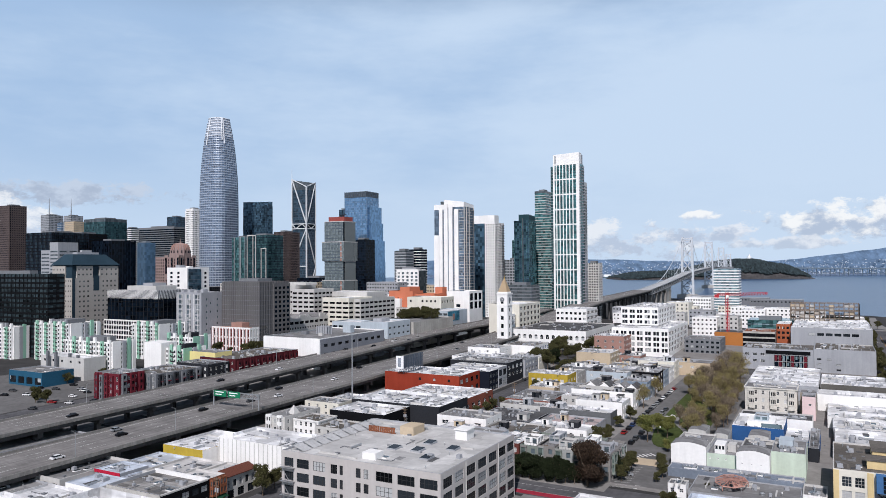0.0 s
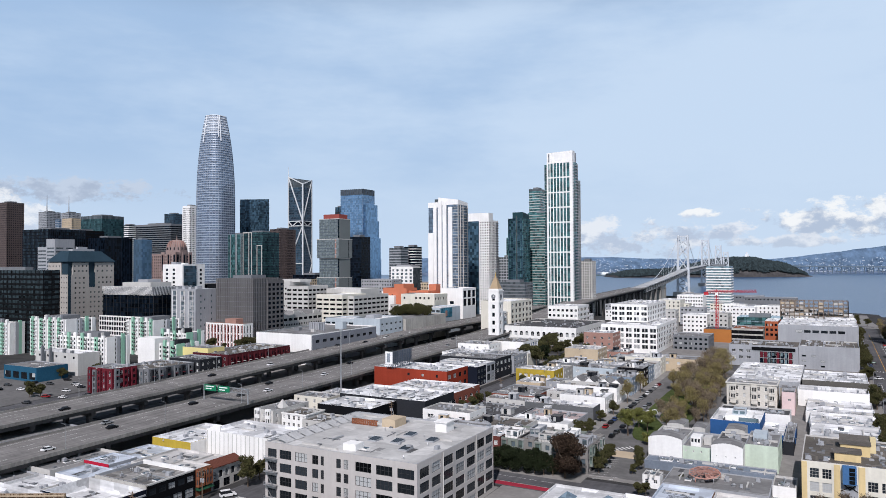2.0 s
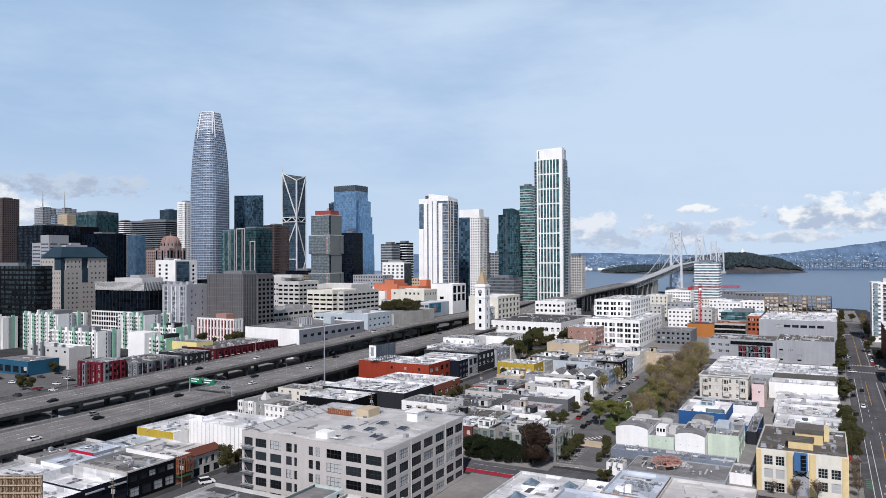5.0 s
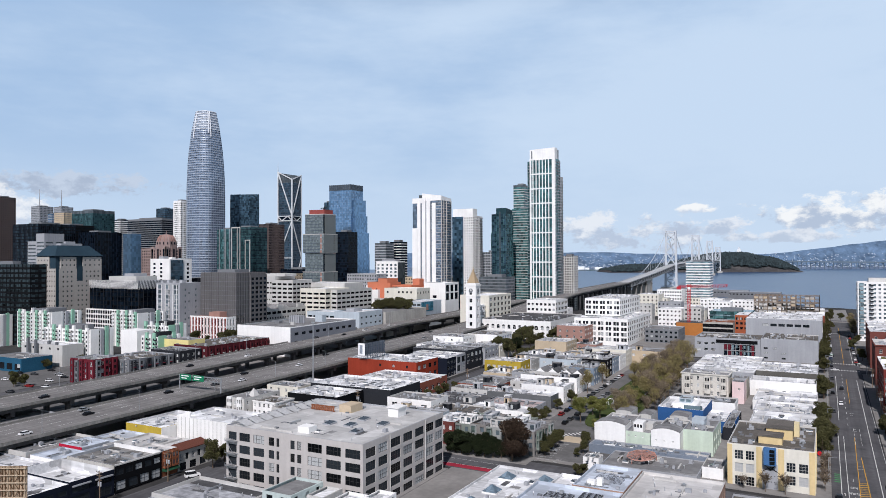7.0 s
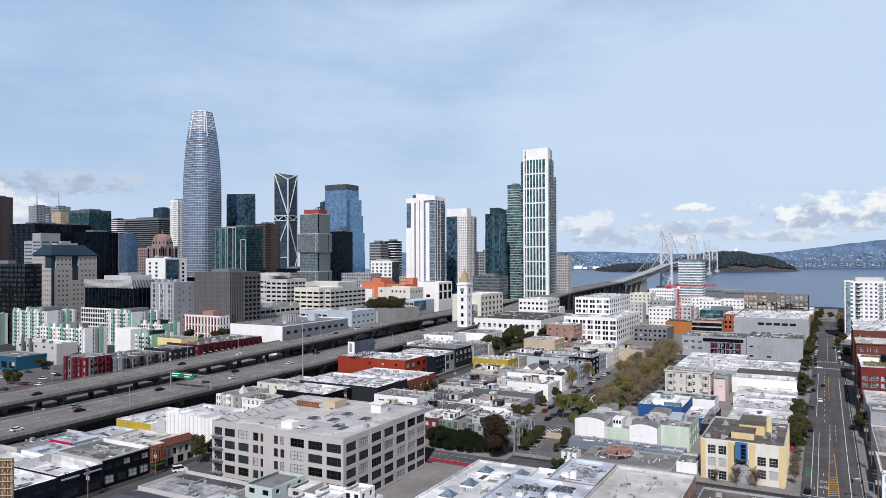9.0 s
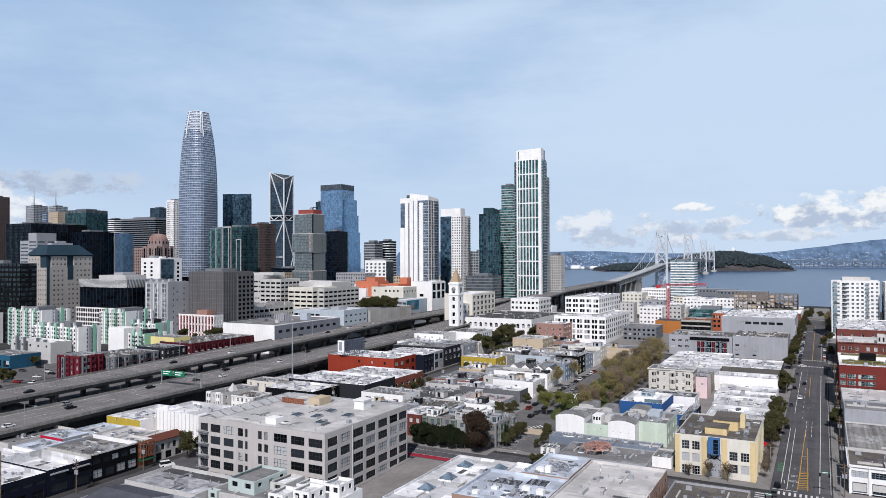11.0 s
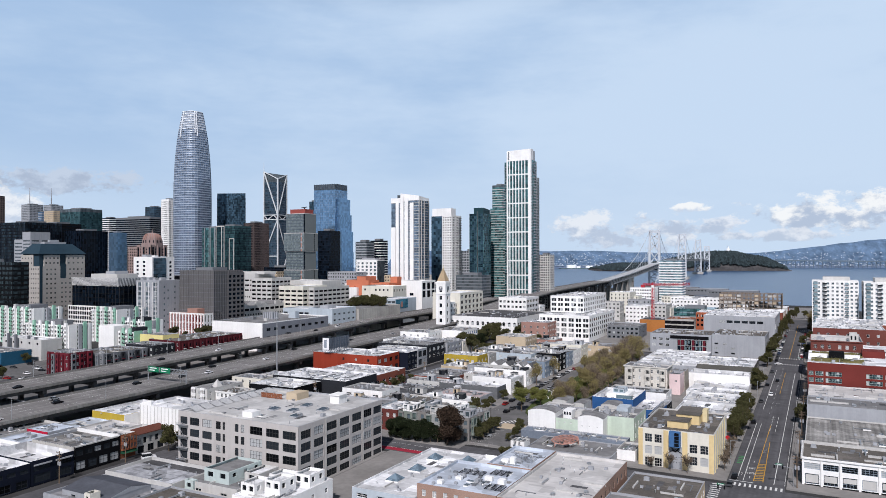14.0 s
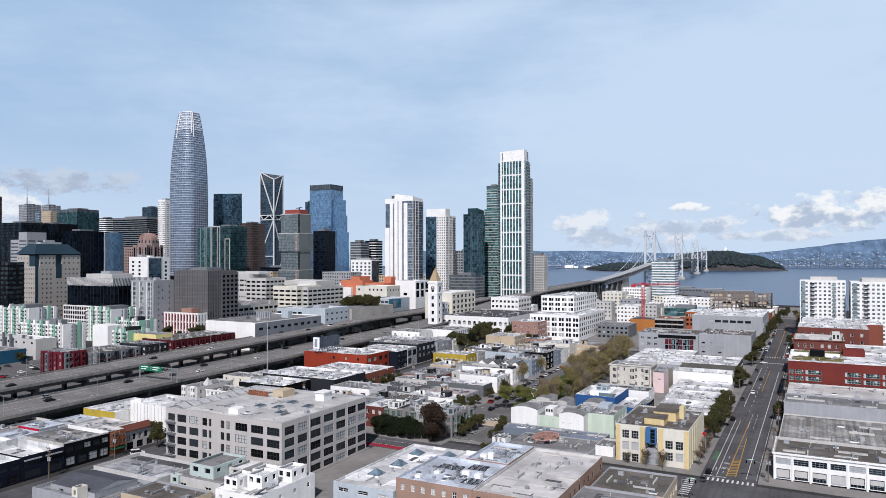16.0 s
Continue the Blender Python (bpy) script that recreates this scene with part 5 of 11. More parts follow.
T("slim white tower with a grid of windows", -1048, -1029, 932, 955, 185, PANE, WHITE, WHITE, 3.9, 1.9, 3.2, 1.5, 0.15, crown=4, crown_mat=WHITE)
T("sloping blue glass block", -808, -792, 639, 655, 110, BLUEGLASS, None, None)
T("near black glass block", -845, -812, 600, 640, 112, DARKGLASS, None, NAVY, fin_gap=4)
T("dark glass block with thin pale floor lines", -640, -526, 339, 352, 73, glass("smoky office glass", (0.020, 0.030, 0.034), spread=0.9, metal=0.08, cell=(2.6, 2.6, 3.9)), BLACKISH, BLACKISH, 3.9, 1.5, 5.2, 0.2)
wf = thing("office_block", -605, 545, 4, "white office block with a navy glass flank", "building")
block(wf, -624, -594, 532, 562, 4, 77.0, WHITE, S=[(2, 16, 3.6, 2.4, 4.5, 4.4, 4.5, 10.5)], E=(1, 14, 3.2, 2.6, 5, 4.6, 23.2), pane=DARKGLASS, roof=LIGHTROOF)
add_box(wf, "glass_flank", -594.4, -593.4, 533.5, 550, 8, 75.5, NAVYGLASS, "navy glass flank")
for k in range(16):
    add_box(wf, "floor_line", -593.4, -593.2, 533.5, 550, 12 + 4.0 * k, 12.4 + 4.0 * k, STEELBLUE)
for k, (x, y, w) in enumerate(((-618, 538, 7), (-606, 541, 5), (-600, 548, 4))):
    add_box(wf, "roof_plant", x, x + w, y, y + w, 76, 79.5 - k, (LTGREY, WHITE, PALEBLUE)[k])
RIBCONC = mat("grey ribbed concrete", (0.125, 0.122, 0.125), vary=0.1, stain=0.12)
gb2 = T("brown grey ribbed office block", -454, -413, 445, 480, 65, RIBCONC, MIDGREY, RIBCONC, 3.9, 0.35, 2.0, 0.5, 0.25)
block(gb2, -413.2, -411.9, 461, 481, 8, 63, RIBCONC, E=(4, 12, 3.4, 2.2, 2.5, 3.9), pane=DARKGLASS, name="window_bay")
slate = T("navy glass tower with a roof folded down at one corner", -915, -862, 942, 958, 183, NAVYGLASS, NAVY, NAVYGLASS, 4.2, 0.4, 3.0, 0.2, plant=False)
add_prism(slate, "crown", -915, -862, 942, 958, 183, (191.5, 183.2, 191, 191.5), NAVYGLASS)
tg = T("teal glass tower with pale mullions", -752, -727, 753, 778, 119, TEALGLASS, DEEPTEAL, DEEPTEAL, 3.6, 0.6, 2.2, 0.25)
for x in (-748, -738.5, -736.0, -727.5):
    add_box(tg, "pale_mullion", x, x + 0.7, 752.2, 752.9, 12, 119.5, LTGREY)
dt = T("dark teal glass tower with thin white frame lines", -704, -668, 733, 764, 120, GREENGLASS, NAVY, DEEPTEAL, 3.6, 0.7, 2.4, 0.25)
for x, t in ((-704, 120.5), (-693.5, 119), (-688.6, 119), (-678.8, 102.5), (-670.4, 102.5)):
    add_box(dt, "white_line", x, x + 0.8, 732.0, 732.7, 12, t, OFFWHITE)
add_box(dt, "white_line", -704, -688, 732.0, 732.7, 119, 120.5, OFFWHITE)
add_box(dt, "white_line", -678.0, -670.4, 732.0, 732.7, 101.5, 102.5, OFFWHITE)
T("brown ribbed stone tower", -735, -716, 821, 855, 129, DARKGLASS, DULLSTONE, DULLSTONE, 3.9, 1.2, 2.4, 0.9, 0.4)
MIST = glass("misty grey glass", (0.15, 0.18, 0.185), spread=0.3, cell=(2.0, 2.0, 1.8))
rt = thing("skyscraper", -500, 668, 6, "grey glass tower of four shifted tiers with a red plant room", "tower")
TIERGREY = mat("grey green cladding panel", (0.165, 0.185, 0.185), rough=0.6, vary=0.06, grain=0.8, stain=0.06)
for z0, z1, wide in ((10, 60.6, 1), (61.4, 82.4, 0), (83.2, 104.3, 1), (105.1, 127.3, 0)):
    a, b, c, d = (-514.7, -484.2, 655.4, 681.3) if wide else (-512.4, -485.0, 657.0, 678.7)
    cut = (-489.6, -487.4) if wide else (-486.4, -485.0)
    add_box(rt, "tier_core", a, b - 0.3, c + 0.3, d, z0, z1, DARKGLASS)
    bm = bmesh.new()
    for lo, hi in ((a, cut[0]), (cut[1], b)):
        box(bm, lo, hi, c, c + 0.3, z0, z1, 0)
    part("glass_front", bm, [MIST], rt)
    bm = bmesh.new()
    for k in range(int((z1 - z0) / 3.6) + 1):
        box(bm, a, cut[0], c - 0.12, c, z0 + 3.6 * k, min(z1, z0 + 3.6 * k + 0.5))
    for k in range(13):
        x = a + (cut[0] - a) * k / 12
        box(bm, x - 0.1, x + 0.1, c - 0.18, c - 0.12, z0, z1)
    part("mullion_grid", bm, [STEELBLUE], rt, kind="stuff")
    gap = (674.2, 675.6) if wide else (657.0, 658.4)
    for lo, hi in ((c + 0.3, gap[0]), (gap[1], d)):
        if hi > lo + 0.2:
            add_box(rt, "cladding_panel", b - 0.3, b, lo, hi, z0, z1, TIERGREY, "plain grey green cladding")
    if wide:
        add_box(rt, "red_slot", cut[0], cut[1], c + 0.28, c + 0.32, z0, z1, DULLBRICK, "narrow red recess")
        for k in range(int((z1 - z0) / 7)):
            add_box(rt, "slot_balcony", cut[0], cut[1], c - 0.1, c + 0.3, z0 + 7 * k + 3, z0 + 7 * k + 4.6, LTGREY)
    add_box(rt, "white_band", a - 0.2, b + 0.2, c - 0.3, d, z1, z1 + 0.8, OFFWHITE)
add_box(rt, "roof_house", -509, -487, 660, 676, 128.1, 133.2, mat("brick red cladding", (0.27, 0.07, 0.06)), "red rooftop plant room")
bm = bmesh.new()
beam(bm, (-498, 668, 135.4), (-490, 668, 136.2), 1.2, 0.8)
rod(bm, -494, 668, 133.2, 135.4, 0.8)
part("roof_crane", bm, [DARKGREY], rt, "dark window cleaning crane")
bt = T("tall blue glass tower stepping down at one side", -694, -651, 941, 975, 196, BLUEGLASS, SILVERGLASS, SILVERGLASS, 4.0, 0.35, 3.4, 0.2, 0.08, crown=9, crown_mat=GREYGLASS, plant=False)
for k in range(12):
    add_box(bt, "crown_fin", -694 + 3.75 * k, -692.4 + 3.75 * k, 940.5, 940.88, 187.2, 196.4, STEELBLUE)
for k in range(8):
    add_box(bt, "crown_fin", -650.88, -650.5, 943 + 4.2 * k, 944.6 + 4.2 * k, 187.2, 196.4, STEELBLUE)
for k, (dx, t) in enumerate(((2.5, 172), (5.5, 146), (8.5, 118), (9.5, 84))):
    bm = bmesh.new()
    box(bm, -651 + (0 if k == 0 else (2.5, 5.5, 8.5)[k - 1]), -651 + dx, 947, 980, 10, t)
    part("step", bm, [BLUEGLASS], bt)
T("dark slim glass tower behind", -722, -712, 964, 975, 171, NAVYGLASS, None, NAVY)
T("black glass tower with thin floors", -588, -566, 815, 838, 114, DARKGLASS, NAVY, None, 3.6, 0.5)
T("grey glass tower with pale bands", -482, -465, 757, 775, 96, GREYGLASS, LTGREY, None, 3.4, 1.2)
T("dark and white banded tower", -477, -460, 784, 800, 98, DARKGLASS, WHITE, None, 3.4, 1.0)
wg = thing("apartment_block", -450, 744, 6, "white gridded apartment block with a grey glass flank", "building")
block(wg, -465.4, -434.5, 735, 752, 6, 72.9, WHITE, S=[(5, 14, 3.2, 2.6, 3.2, 4.3)], pane=APTGLASS, roof=GREYROOF)
add_box(wg, "glass_flank", -434.5, -434.1, 735.5, 752, 8, 71.5, GREYGLASS, "grey green glass flank")
add_box(wg, "roof_plant", -460, -440, 739, 749, 72.2, 75.2, LTGREY)
w2 = thing("skyscraper", -384, 826, 8, "white apartment tower with a dark glass corner bay", "tower")
block(w2, -398.5, -370, 812, 840, 8, 130.4, WHITE, S=[(4, 36, 1.7, 1.6, 2.2, 3.3, 16.0, 3.2)], E=[(7, 36, 2.5, 2.1, 1.9, 3.3)], pane=PANE, roof=GREYROOF, depth=0.6)
add_box(w2, "dark_bay", -399.2, -383.6, 811.0, 812.2, 10, 129.2, NAVYGLASS, "dark blue glass bay")
add_box(w2, "crown", -398.5, -370.5, 812.1, 825, 130.4, 139.3, WHITE, "plain white crown wall")
bm = bmesh.new()
for k in range(36):
    box(bm, -370.1, -368.8, 831, 839, 11.4 + 3.3 * k, 12.5 + 3.3 * k)
part("balcony_stack", bm, [LTGREY], w2, kind="stuff")
tr = T("dark teal residential tower with a rounded crown", -344, -325, 812, 835, 131, NAVYGLASS, DEEPTEAL, TEALGLASS, 3.3, 0.7, 3.0, 0.35, plant=False)
bm = bmesh.new()
prism(bm, -339, -325.5, 814, 834, 131, (138.5, 138.5, 136.5, 137))
part("crown", bm, [DEEPTEAL], tr)
add_box(tr, "light_shaft", -333.5, -332.2, 811.4, 812.0, 14, 134, GREYGLASS)
T("teal banded residential tower", -350, -335, 897, 920, 175, TEALGLASS, OFFWHITE, None, 3.4, 0.9, crown=3, crown_mat=GREYGLASS)
T("teal banded lower tower", -342, -305, 872, 900, 141, TEALGLASS, OFFWHITE, None, 3.4, 0.7, out=0.5)
T("teal glass tower behind", -376, -358, 880, 905, 110, TEALGLASS, NAVY, None, 3.4, 0.8)
T("pale stepped office block", -372, -350, 845, 870, 84, GREYGLASS, LTGREY, LTGREY, 3.6, 1.2, 3.5, 0.8)
T("white tower by the bridge", -272, -257, 869, 886, 79, PANE, OFFWHITE, OFFWHITE, 3.2, 1.4, 3.0, 1.2, 0.1)
T("dark low office block", -330, -296, 745, 770, 55, GREYGLASS, MIDGREY, None, 3.6, 1.2)
T("black low block with lit floors", -640, -600, 760, 800, 62, DARKGLASS, NAVY, None, 3.6, 0.8)
st = T("white banded tower beside the bay", -132, -104, 935, 960, 71, AQUAGLASS, WHITE, None, 3.3, 1.3, out=0.6)


def dome_block():
    x0, x1, y0, y1 = -837, -808, 709, 736.5
    root = thing("office_tower", -822, 722, 8, "pinkish stone office tower with a ribbed octagonal dome", "tower")
    cx, cy = (x0 + x1) / 2, (y0 + y1) / 2
    block(root, x0, x1, y0, y1, 8, 92, PINKSTONE, S=(7, 19, 2.2, 2.4, 3.0, 4.2), E=(6, 19, 2.4, 2.4, 3.0, 4.2), pane=DARKGLASS)
    block(root, -861, x0 - 0.1, 711, 734, 8, 92, PINKSTONE, S=(6, 18, 2.0, 2.2, 3.0, 4.2), pane=DARKGLASS, name="side_wing")
    for a, b in ((x0 - 1, x0 + 6), (cx - 3.4, cx + 3.4), (x1 - 6, x1 + 1)):
        add_box(root, "corner_bay", a, b, y0 - 1.0, y0 - 0.05, 60, 94.5, PINKSTONE)
        add_box(root, "tall_window", a + 1.8, b - 1.8, y0 - 1.1, y0 - 0.98, 68, 91, DARKGLASS)
    for y in (y0 - 1, cy - 3.2, y1 - 6):
        add_box(root, "corner_bay", x1 + 0.05, x1 + 1.0, y, y + 6.5, 60, 94.5, PINKSTONE)
        add_box(root, "tall_window", x1 + 0.98, x1 + 1.1, y + 1.8, y + 4.7, 68, 91, DARKGLASS)

    def octagon(r, z, n=8):
        return [(cx + r * math.cos(2 * math.pi * (k + 0.5) / n), cy + r * math.sin(2 * math.pi * (k + 0.5) / n), z) for k in range(n)]

    bm = bmesh.new()
    prev = None
    for r, z in ((15.6, 91), (15.6, 97), (14.4, 97), (14.4, 102), (13.0, 102), (12.4, 105), (11.0, 108), (8.6, 110.5), (5.4, 112), (1.2, 112.6)):
        ring = [bm.verts.new(p) for p in octagon(r, z)]
        if prev:
            for i in range(8):
                bm.faces.new([prev[i], prev[(i + 1) % 8], ring[(i + 1) % 8], ring[i]])
        prev = ring
    rod(bm, cx, cy, 112, 119, 0.8, 0.1)
    part("dome", bm, [PINKSTONE], root)
    for i in range(24):
        a = 2 * math.pi * (i + 0.5) / 24
        bm = bmesh.new()
        c, s = math.cos(a), math.sin(a)
        flat = math.cos(math.pi / 8) / math.cos((a - math.pi / 8 + math.pi / 8) % (math.pi / 4) - math.pi / 8)
        pts = [(r * flat, z) for r, z in ((13.4, 102), (12.9, 105), (11.4, 108), (8.9, 110.8))]
        for (ra, za), (rb, zb) in zip(pts, pts[1:]):
            beam(bm, (cx + ra * c, cy + ra * s, za), (cx + rb * c, cy + rb * s, zb), 0.9)
        part("rib", bm, [DULLBRICK], root)
    for i in range(16):
        a = 2 * math.pi * (i + 0.5) / 16
        r = 14.55 * math.cos(math.pi / 8) / math.cos(a % (math.pi / 4) - math.pi / 8)
        bm = bmesh.new()
        beam(bm, (cx + r * math.cos(a), cy + r * math.sin(a), 97.6), (cx + r * math.cos(a), cy + r * math.sin(a), 101.2), 1.8, 0.5)
        part("drum_window", bm, [DARKGLASS], root)


dome_block()


def museum():
    x0, x1, y0, y1, top, mid = -641, -612, 416, 464, 80, 68
    root = thing("office_block", -630, 440, 4, "beige stone office block with sloping blue-green metal roof", "building")
    stone = mat("beige stone", (0.40, 0.375, 0.345), vary=0.06, stain=0.08)
    panes = glass("office window glass", (0.085, 0.09, 0.095), spread=0.95, cell=(2.1, 2.1, 4.6))
    block(root, x0, x1, y0, y1, 4, mid, stone, S=(8, 13, 1.5, 1.5, 2, 4.6), E=[(3, 12, 1.8, 1.6, 2.4, 4.6, 7, 4.2), (2, 9, 1.8, 1.6, 16, 4.6, 22.5, 4.0), (4, 12, 1.8, 1.6, 2.4, 4.6, 31, 4.2)], pane=panes, label="beige stone wall")
    add_box(root, "glazed_tier", x0 + 1, x1 - 1.6, y0 + 1, y1 - 1, mid - 0.7, top, COPPERGREEN)
    block(root, x0, x0 + 19, y0, y0 + 5, mid, top - 1, stone, S=(4, 2, 1.5, 1.5, 2.5, 4.6), pane=panes, name="stone_pavilion")
    block(root, x1 - 4, x1, y0 + 5, y0 + 21, mid, top - 1, stone, S=(1, 2, 1.4, 1.5, 2.5, 4.6), E=(4, 2, 1.8, 1.6, 2.4, 4.6), pane=panes, name="stone_pavilion")
    block(root, x1 - 4, x1, y0 + 28, y1, mid, top - 1, stone, E=(4, 2, 1.8, 1.6, 2.4, 4.6), pane=panes, name="stone_pavilion")
    for a2, c, lo in ((21.5, 27.5, 56), (0.3, 3.2, 10)):
        add_box(root, "glazed_slot", x1 - 0.4, x1 + 0.12, y0 + a2, y0 + c, lo, mid + 2, COPPERGREEN)
    for k in range(6):
        add_box(root, "stone_step", x1 - 0.3, x1 + 0.5, y0 + 8 + 6.2 * k, y0 + 12 + 6.2 * k, 24 + 0.0 * k, 25.6, stone)
    bm = bmesh.new()
    lo = [(x0 - 1, y0 - 1, top), (x1 + 1, y0 - 1, top), (x1 + 1, y1 + 1, top), (x0 - 1, y1 + 1, top)]
    hi = [(x0 + 9, y0 + 6, top + 10), (x1 - 7, y0 + 6, top + 10), (x1 - 7, y1 - 9, top + 10), (x0 + 9, y1 - 9, top + 10)]
    for k in range(4):
        quad(bm, [lo[k], lo[(k + 1) % 4], hi[(k + 1) % 4], hi[k]])
    quad(bm, hi)
    part("roof", bm, [COPPERGREEN], root, "sloping blue-green metal roof")
    bm = bmesh.new()
    box(bm, x0 + 12, x1 - 10, y0 + 12, y1 - 14, top + 10, top + 12)
    box(bm, x0 + 14, x1 - 12, y0 + 18, y1 - 20, top + 12, top + 14)
    part("plant_room", bm, [LTGREY], root)


museum()


def crown_block():
    x0, x1, y0, y1 = -556, -492, 412, 452
    root = tower("black glass office block with a white finned crown", x0, x1, y0, y1, 52, DARKGLASS, BLACKISH, DARKGREY, 3.9, 0.5, 4.5, 0.25, base=4, name="office_block")
    bm = bmesh.new()
    n = 48
    for k in range(n):
        x = x0 + (x1 - x0) * k / n
        v = [(x, y0 - 0.3, 51.0), (x + 0.6, y0 - 0.3, 51.0), (x + 0.9, y0 - 1.5, 58.5), (x + 0.3, y0 - 1.5, 58.5)]
        quad(bm, v)
    for k in range(26):
        y = y0 + (y1 - y0) * k / 26
        quad(bm, [(x1 + 0.3, y, 51.0), (x1 + 0.3, y + 0.6, 51.0), (x1 + 1.5, y + 0.9, 58.5), (x1 + 1.5, y + 0.3, 58.5)])
    part("crown_screen", bm, [WHITE], root, "white raking crown fins", kind="stuff")
    add_box(root, "crown_wall", x0 + 0.5, x1 - 0.5, y0 + 0.5, y1 - 0.5, 52, 57.8, MIDGREY)
    add_box(root, "plant_room", x0 + 12, x1 - 16, y0 + 10, y1 - 8, 57.8, 61.5, OFFWHITE, "pale rooftop plant room")
    add_box(root, "plant_box", x0 + 30, x1 - 22, y0 + 12, y1 - 14, 61.5, 64, LTGREY)
    bm = bmesh.new()
    box(bm, x0 + 6, x1 + 8, y0 - 8, y0 - 2, 4, 33)
    part("podium", bm, [DARKGLASS], root)
    bm = bmesh.new()
    for k in range(22):
        x = x0 + 6 + (x1 - x0 + 2) * k / 21
        box(bm, x - 0.25, x + 0.25, y0 - 8.4, y0 - 7.9, 4, 33)
    for k in range(7):
        box(bm, x0 + 6, x1 + 8, y0 - 8.45, y0 - 7.95, 8 + 4.1 * k, 9.2 + 4.1 * k)
    part("lattice", bm, [WHITE], root, "white lattice over the podium", kind="stuff")


crown_block()

# ---- bay bridge ----
def bay_bridge():
    root = thing("suspension_bridge", -305, 1750, -3, "long grey double-deck suspension bridge with braced steel towers", "bridge")
    legs = [((-302, 1752), 140), ((-363, 2513), 151), ((-421, 3276), 148), ((-457, 3823), 127)]
    line = [(-277, 1200, 34.5), (-292, 1480, 44), (-302, 1752, 58), (-363, 2513, 66), (-393, 2900, 65), (-421, 3276, 62), (-457, 3823, 56), (-500, 4280, 50)]
    top, truss = bmesh.new(), bmesh.new()
    for (xa, ya, za), (xb, yb, zb) in zip(line, line[1:]):
        n = max(1, int((yb - ya) / 24))
        for k in range(n):
            a = Vector((xa, ya, za)).lerp(Vector((xb, yb, zb)), k / n)
            b = Vector((xa, ya, za)).lerp(Vector((xb, yb, zb)), (k + 1) / n)
            beam(top, a, b, 21, 0.8)
            beam(top, a - Vector((0, 0, 8)), b - Vector((0, 0, 8)), 21, 0.8)
            for s in (-10, 10):
                o = Vector((s, 0, 0))
                beam(truss, a + o, b + o, 0.9)
                beam(truss, a + o - Vector((0, 0, 8)), b + o - Vector((0, 0, 8)), 0.9)
                m = (a + b) / 2
                beam(truss, a + o, m + o - Vector((0, 0, 8)), 0.7)
                beam(truss, m + o - Vector((0, 0, 8)), b + o, 0.7)
                beam(truss, a + o, a + o - Vector((0, 0, 8)), 0.7)
    part("deck", top, [mat("pale bridge concrete", (0.42, 0.425, 0.43), vary=0.12, grain=0.3, stain=0.2)], root)
    part("truss", truss, [mat("dark steel truss", (0.16, 0.17, 0.18), rough=0.6)], root, kind="stuff")
    for (x, y), t in legs:
        bm = bmesh.new()
        hw = 11
        for s in (-1, 1):
            v0, v1 = Vector((x + s * (hw + 2), y, -4)), Vector((x + s * (hw - 0.5), y, t))
            beam(bm, v0, v1, 4.4, 5.0)
        zs = [4, 24, 42, 58, 62 + (t - 62) * 0.34, 62 + (t - 62) * 0.67, t - 7]
        for a, b in zip(zs, zs[1:]):
            for s in (-1, 1):
                beam(bm, (x + s * hw, y, a), (x - s * hw, y, b), 2.1)
            if b < 62 or b == t - 7:
                beam(bm, (x - hw, y, b), (x + hw, y, b), 2.2)
        beam(bm, (x - hw, y, t - 3), (x + hw, y, t - 3), 3)
        part("bridge_tower", bm, [BRIDGESTEEL], root)
        bm = bmesh.new()
        box(bm, x - 22, x + 22, y - 12, y + 12, -6, 6)
        part("pier", bm, [CONCRETE], root)
    cab, hang = bmesh.new(), bmesh.new()
    anchors = [(-288, 1400, 41.5), (-302, 1752, 140), (-363, 2513, 151), (-393, 2895, 60), (-421, 3276, 148), (-457, 3823, 127), (-492, 4230, 50)]
    for (xa, ya, za), (xb, yb, zb) in zip(anchors, anchors[1:]):
        span = yb - ya
        both = za > 100 and zb > 100
        n = 16
        for s in (-10, 10):
            prev = None
            for k in range(n + 1):
                t = k / n
                sag = (82 if both else 14) * 4 * t * (1 - t)
                p = Vector((xa + (xb - xa) * t + s, ya + span * t, za + (zb - za) * t - sag))
                if prev is not None:
                    beam(cab, prev, p, 0.8)
                prev = p
                deck = next(a[2] + (b[2] - a[2]) * (p.y - a[1]) / (b[1] - a[1]) for a, b in zip(line, line[1:]) if p.y <= b[1])
                if 0 < k < n and p.z > deck + 4:
                    beam(hang, p, (p.x, p.y, deck), 0.2)
    part("cable", cab, [BRIDGESTEEL], root)
    part("hanger_net", hang, [BRIDGESTEEL], root, kind="stuff")
    for k in range(9):
        y = 1010 + 52 * k
        x = -277 - (y - 1200) * 0.045 if y > 1200 else -269 - (y - 1000) * 0.04
        bm = bmesh.new()
        box(bm, x - 9, x - 5, y - 2, y + 2, -4, 28)
        box(bm, x + 5, x + 9, y - 2, y + 2, -4, 28)
        box(bm, x - 10, x + 10, y - 2, y + 2, 24, 26.5)
        part("bent", bm, [BARRIER], root)
    bm = bmesh.new()
    box(bm, -302, -280, 1395, 1440, -4, 36)
    part("anchorage", bm, [CONCRETE], root)


bay_bridge()

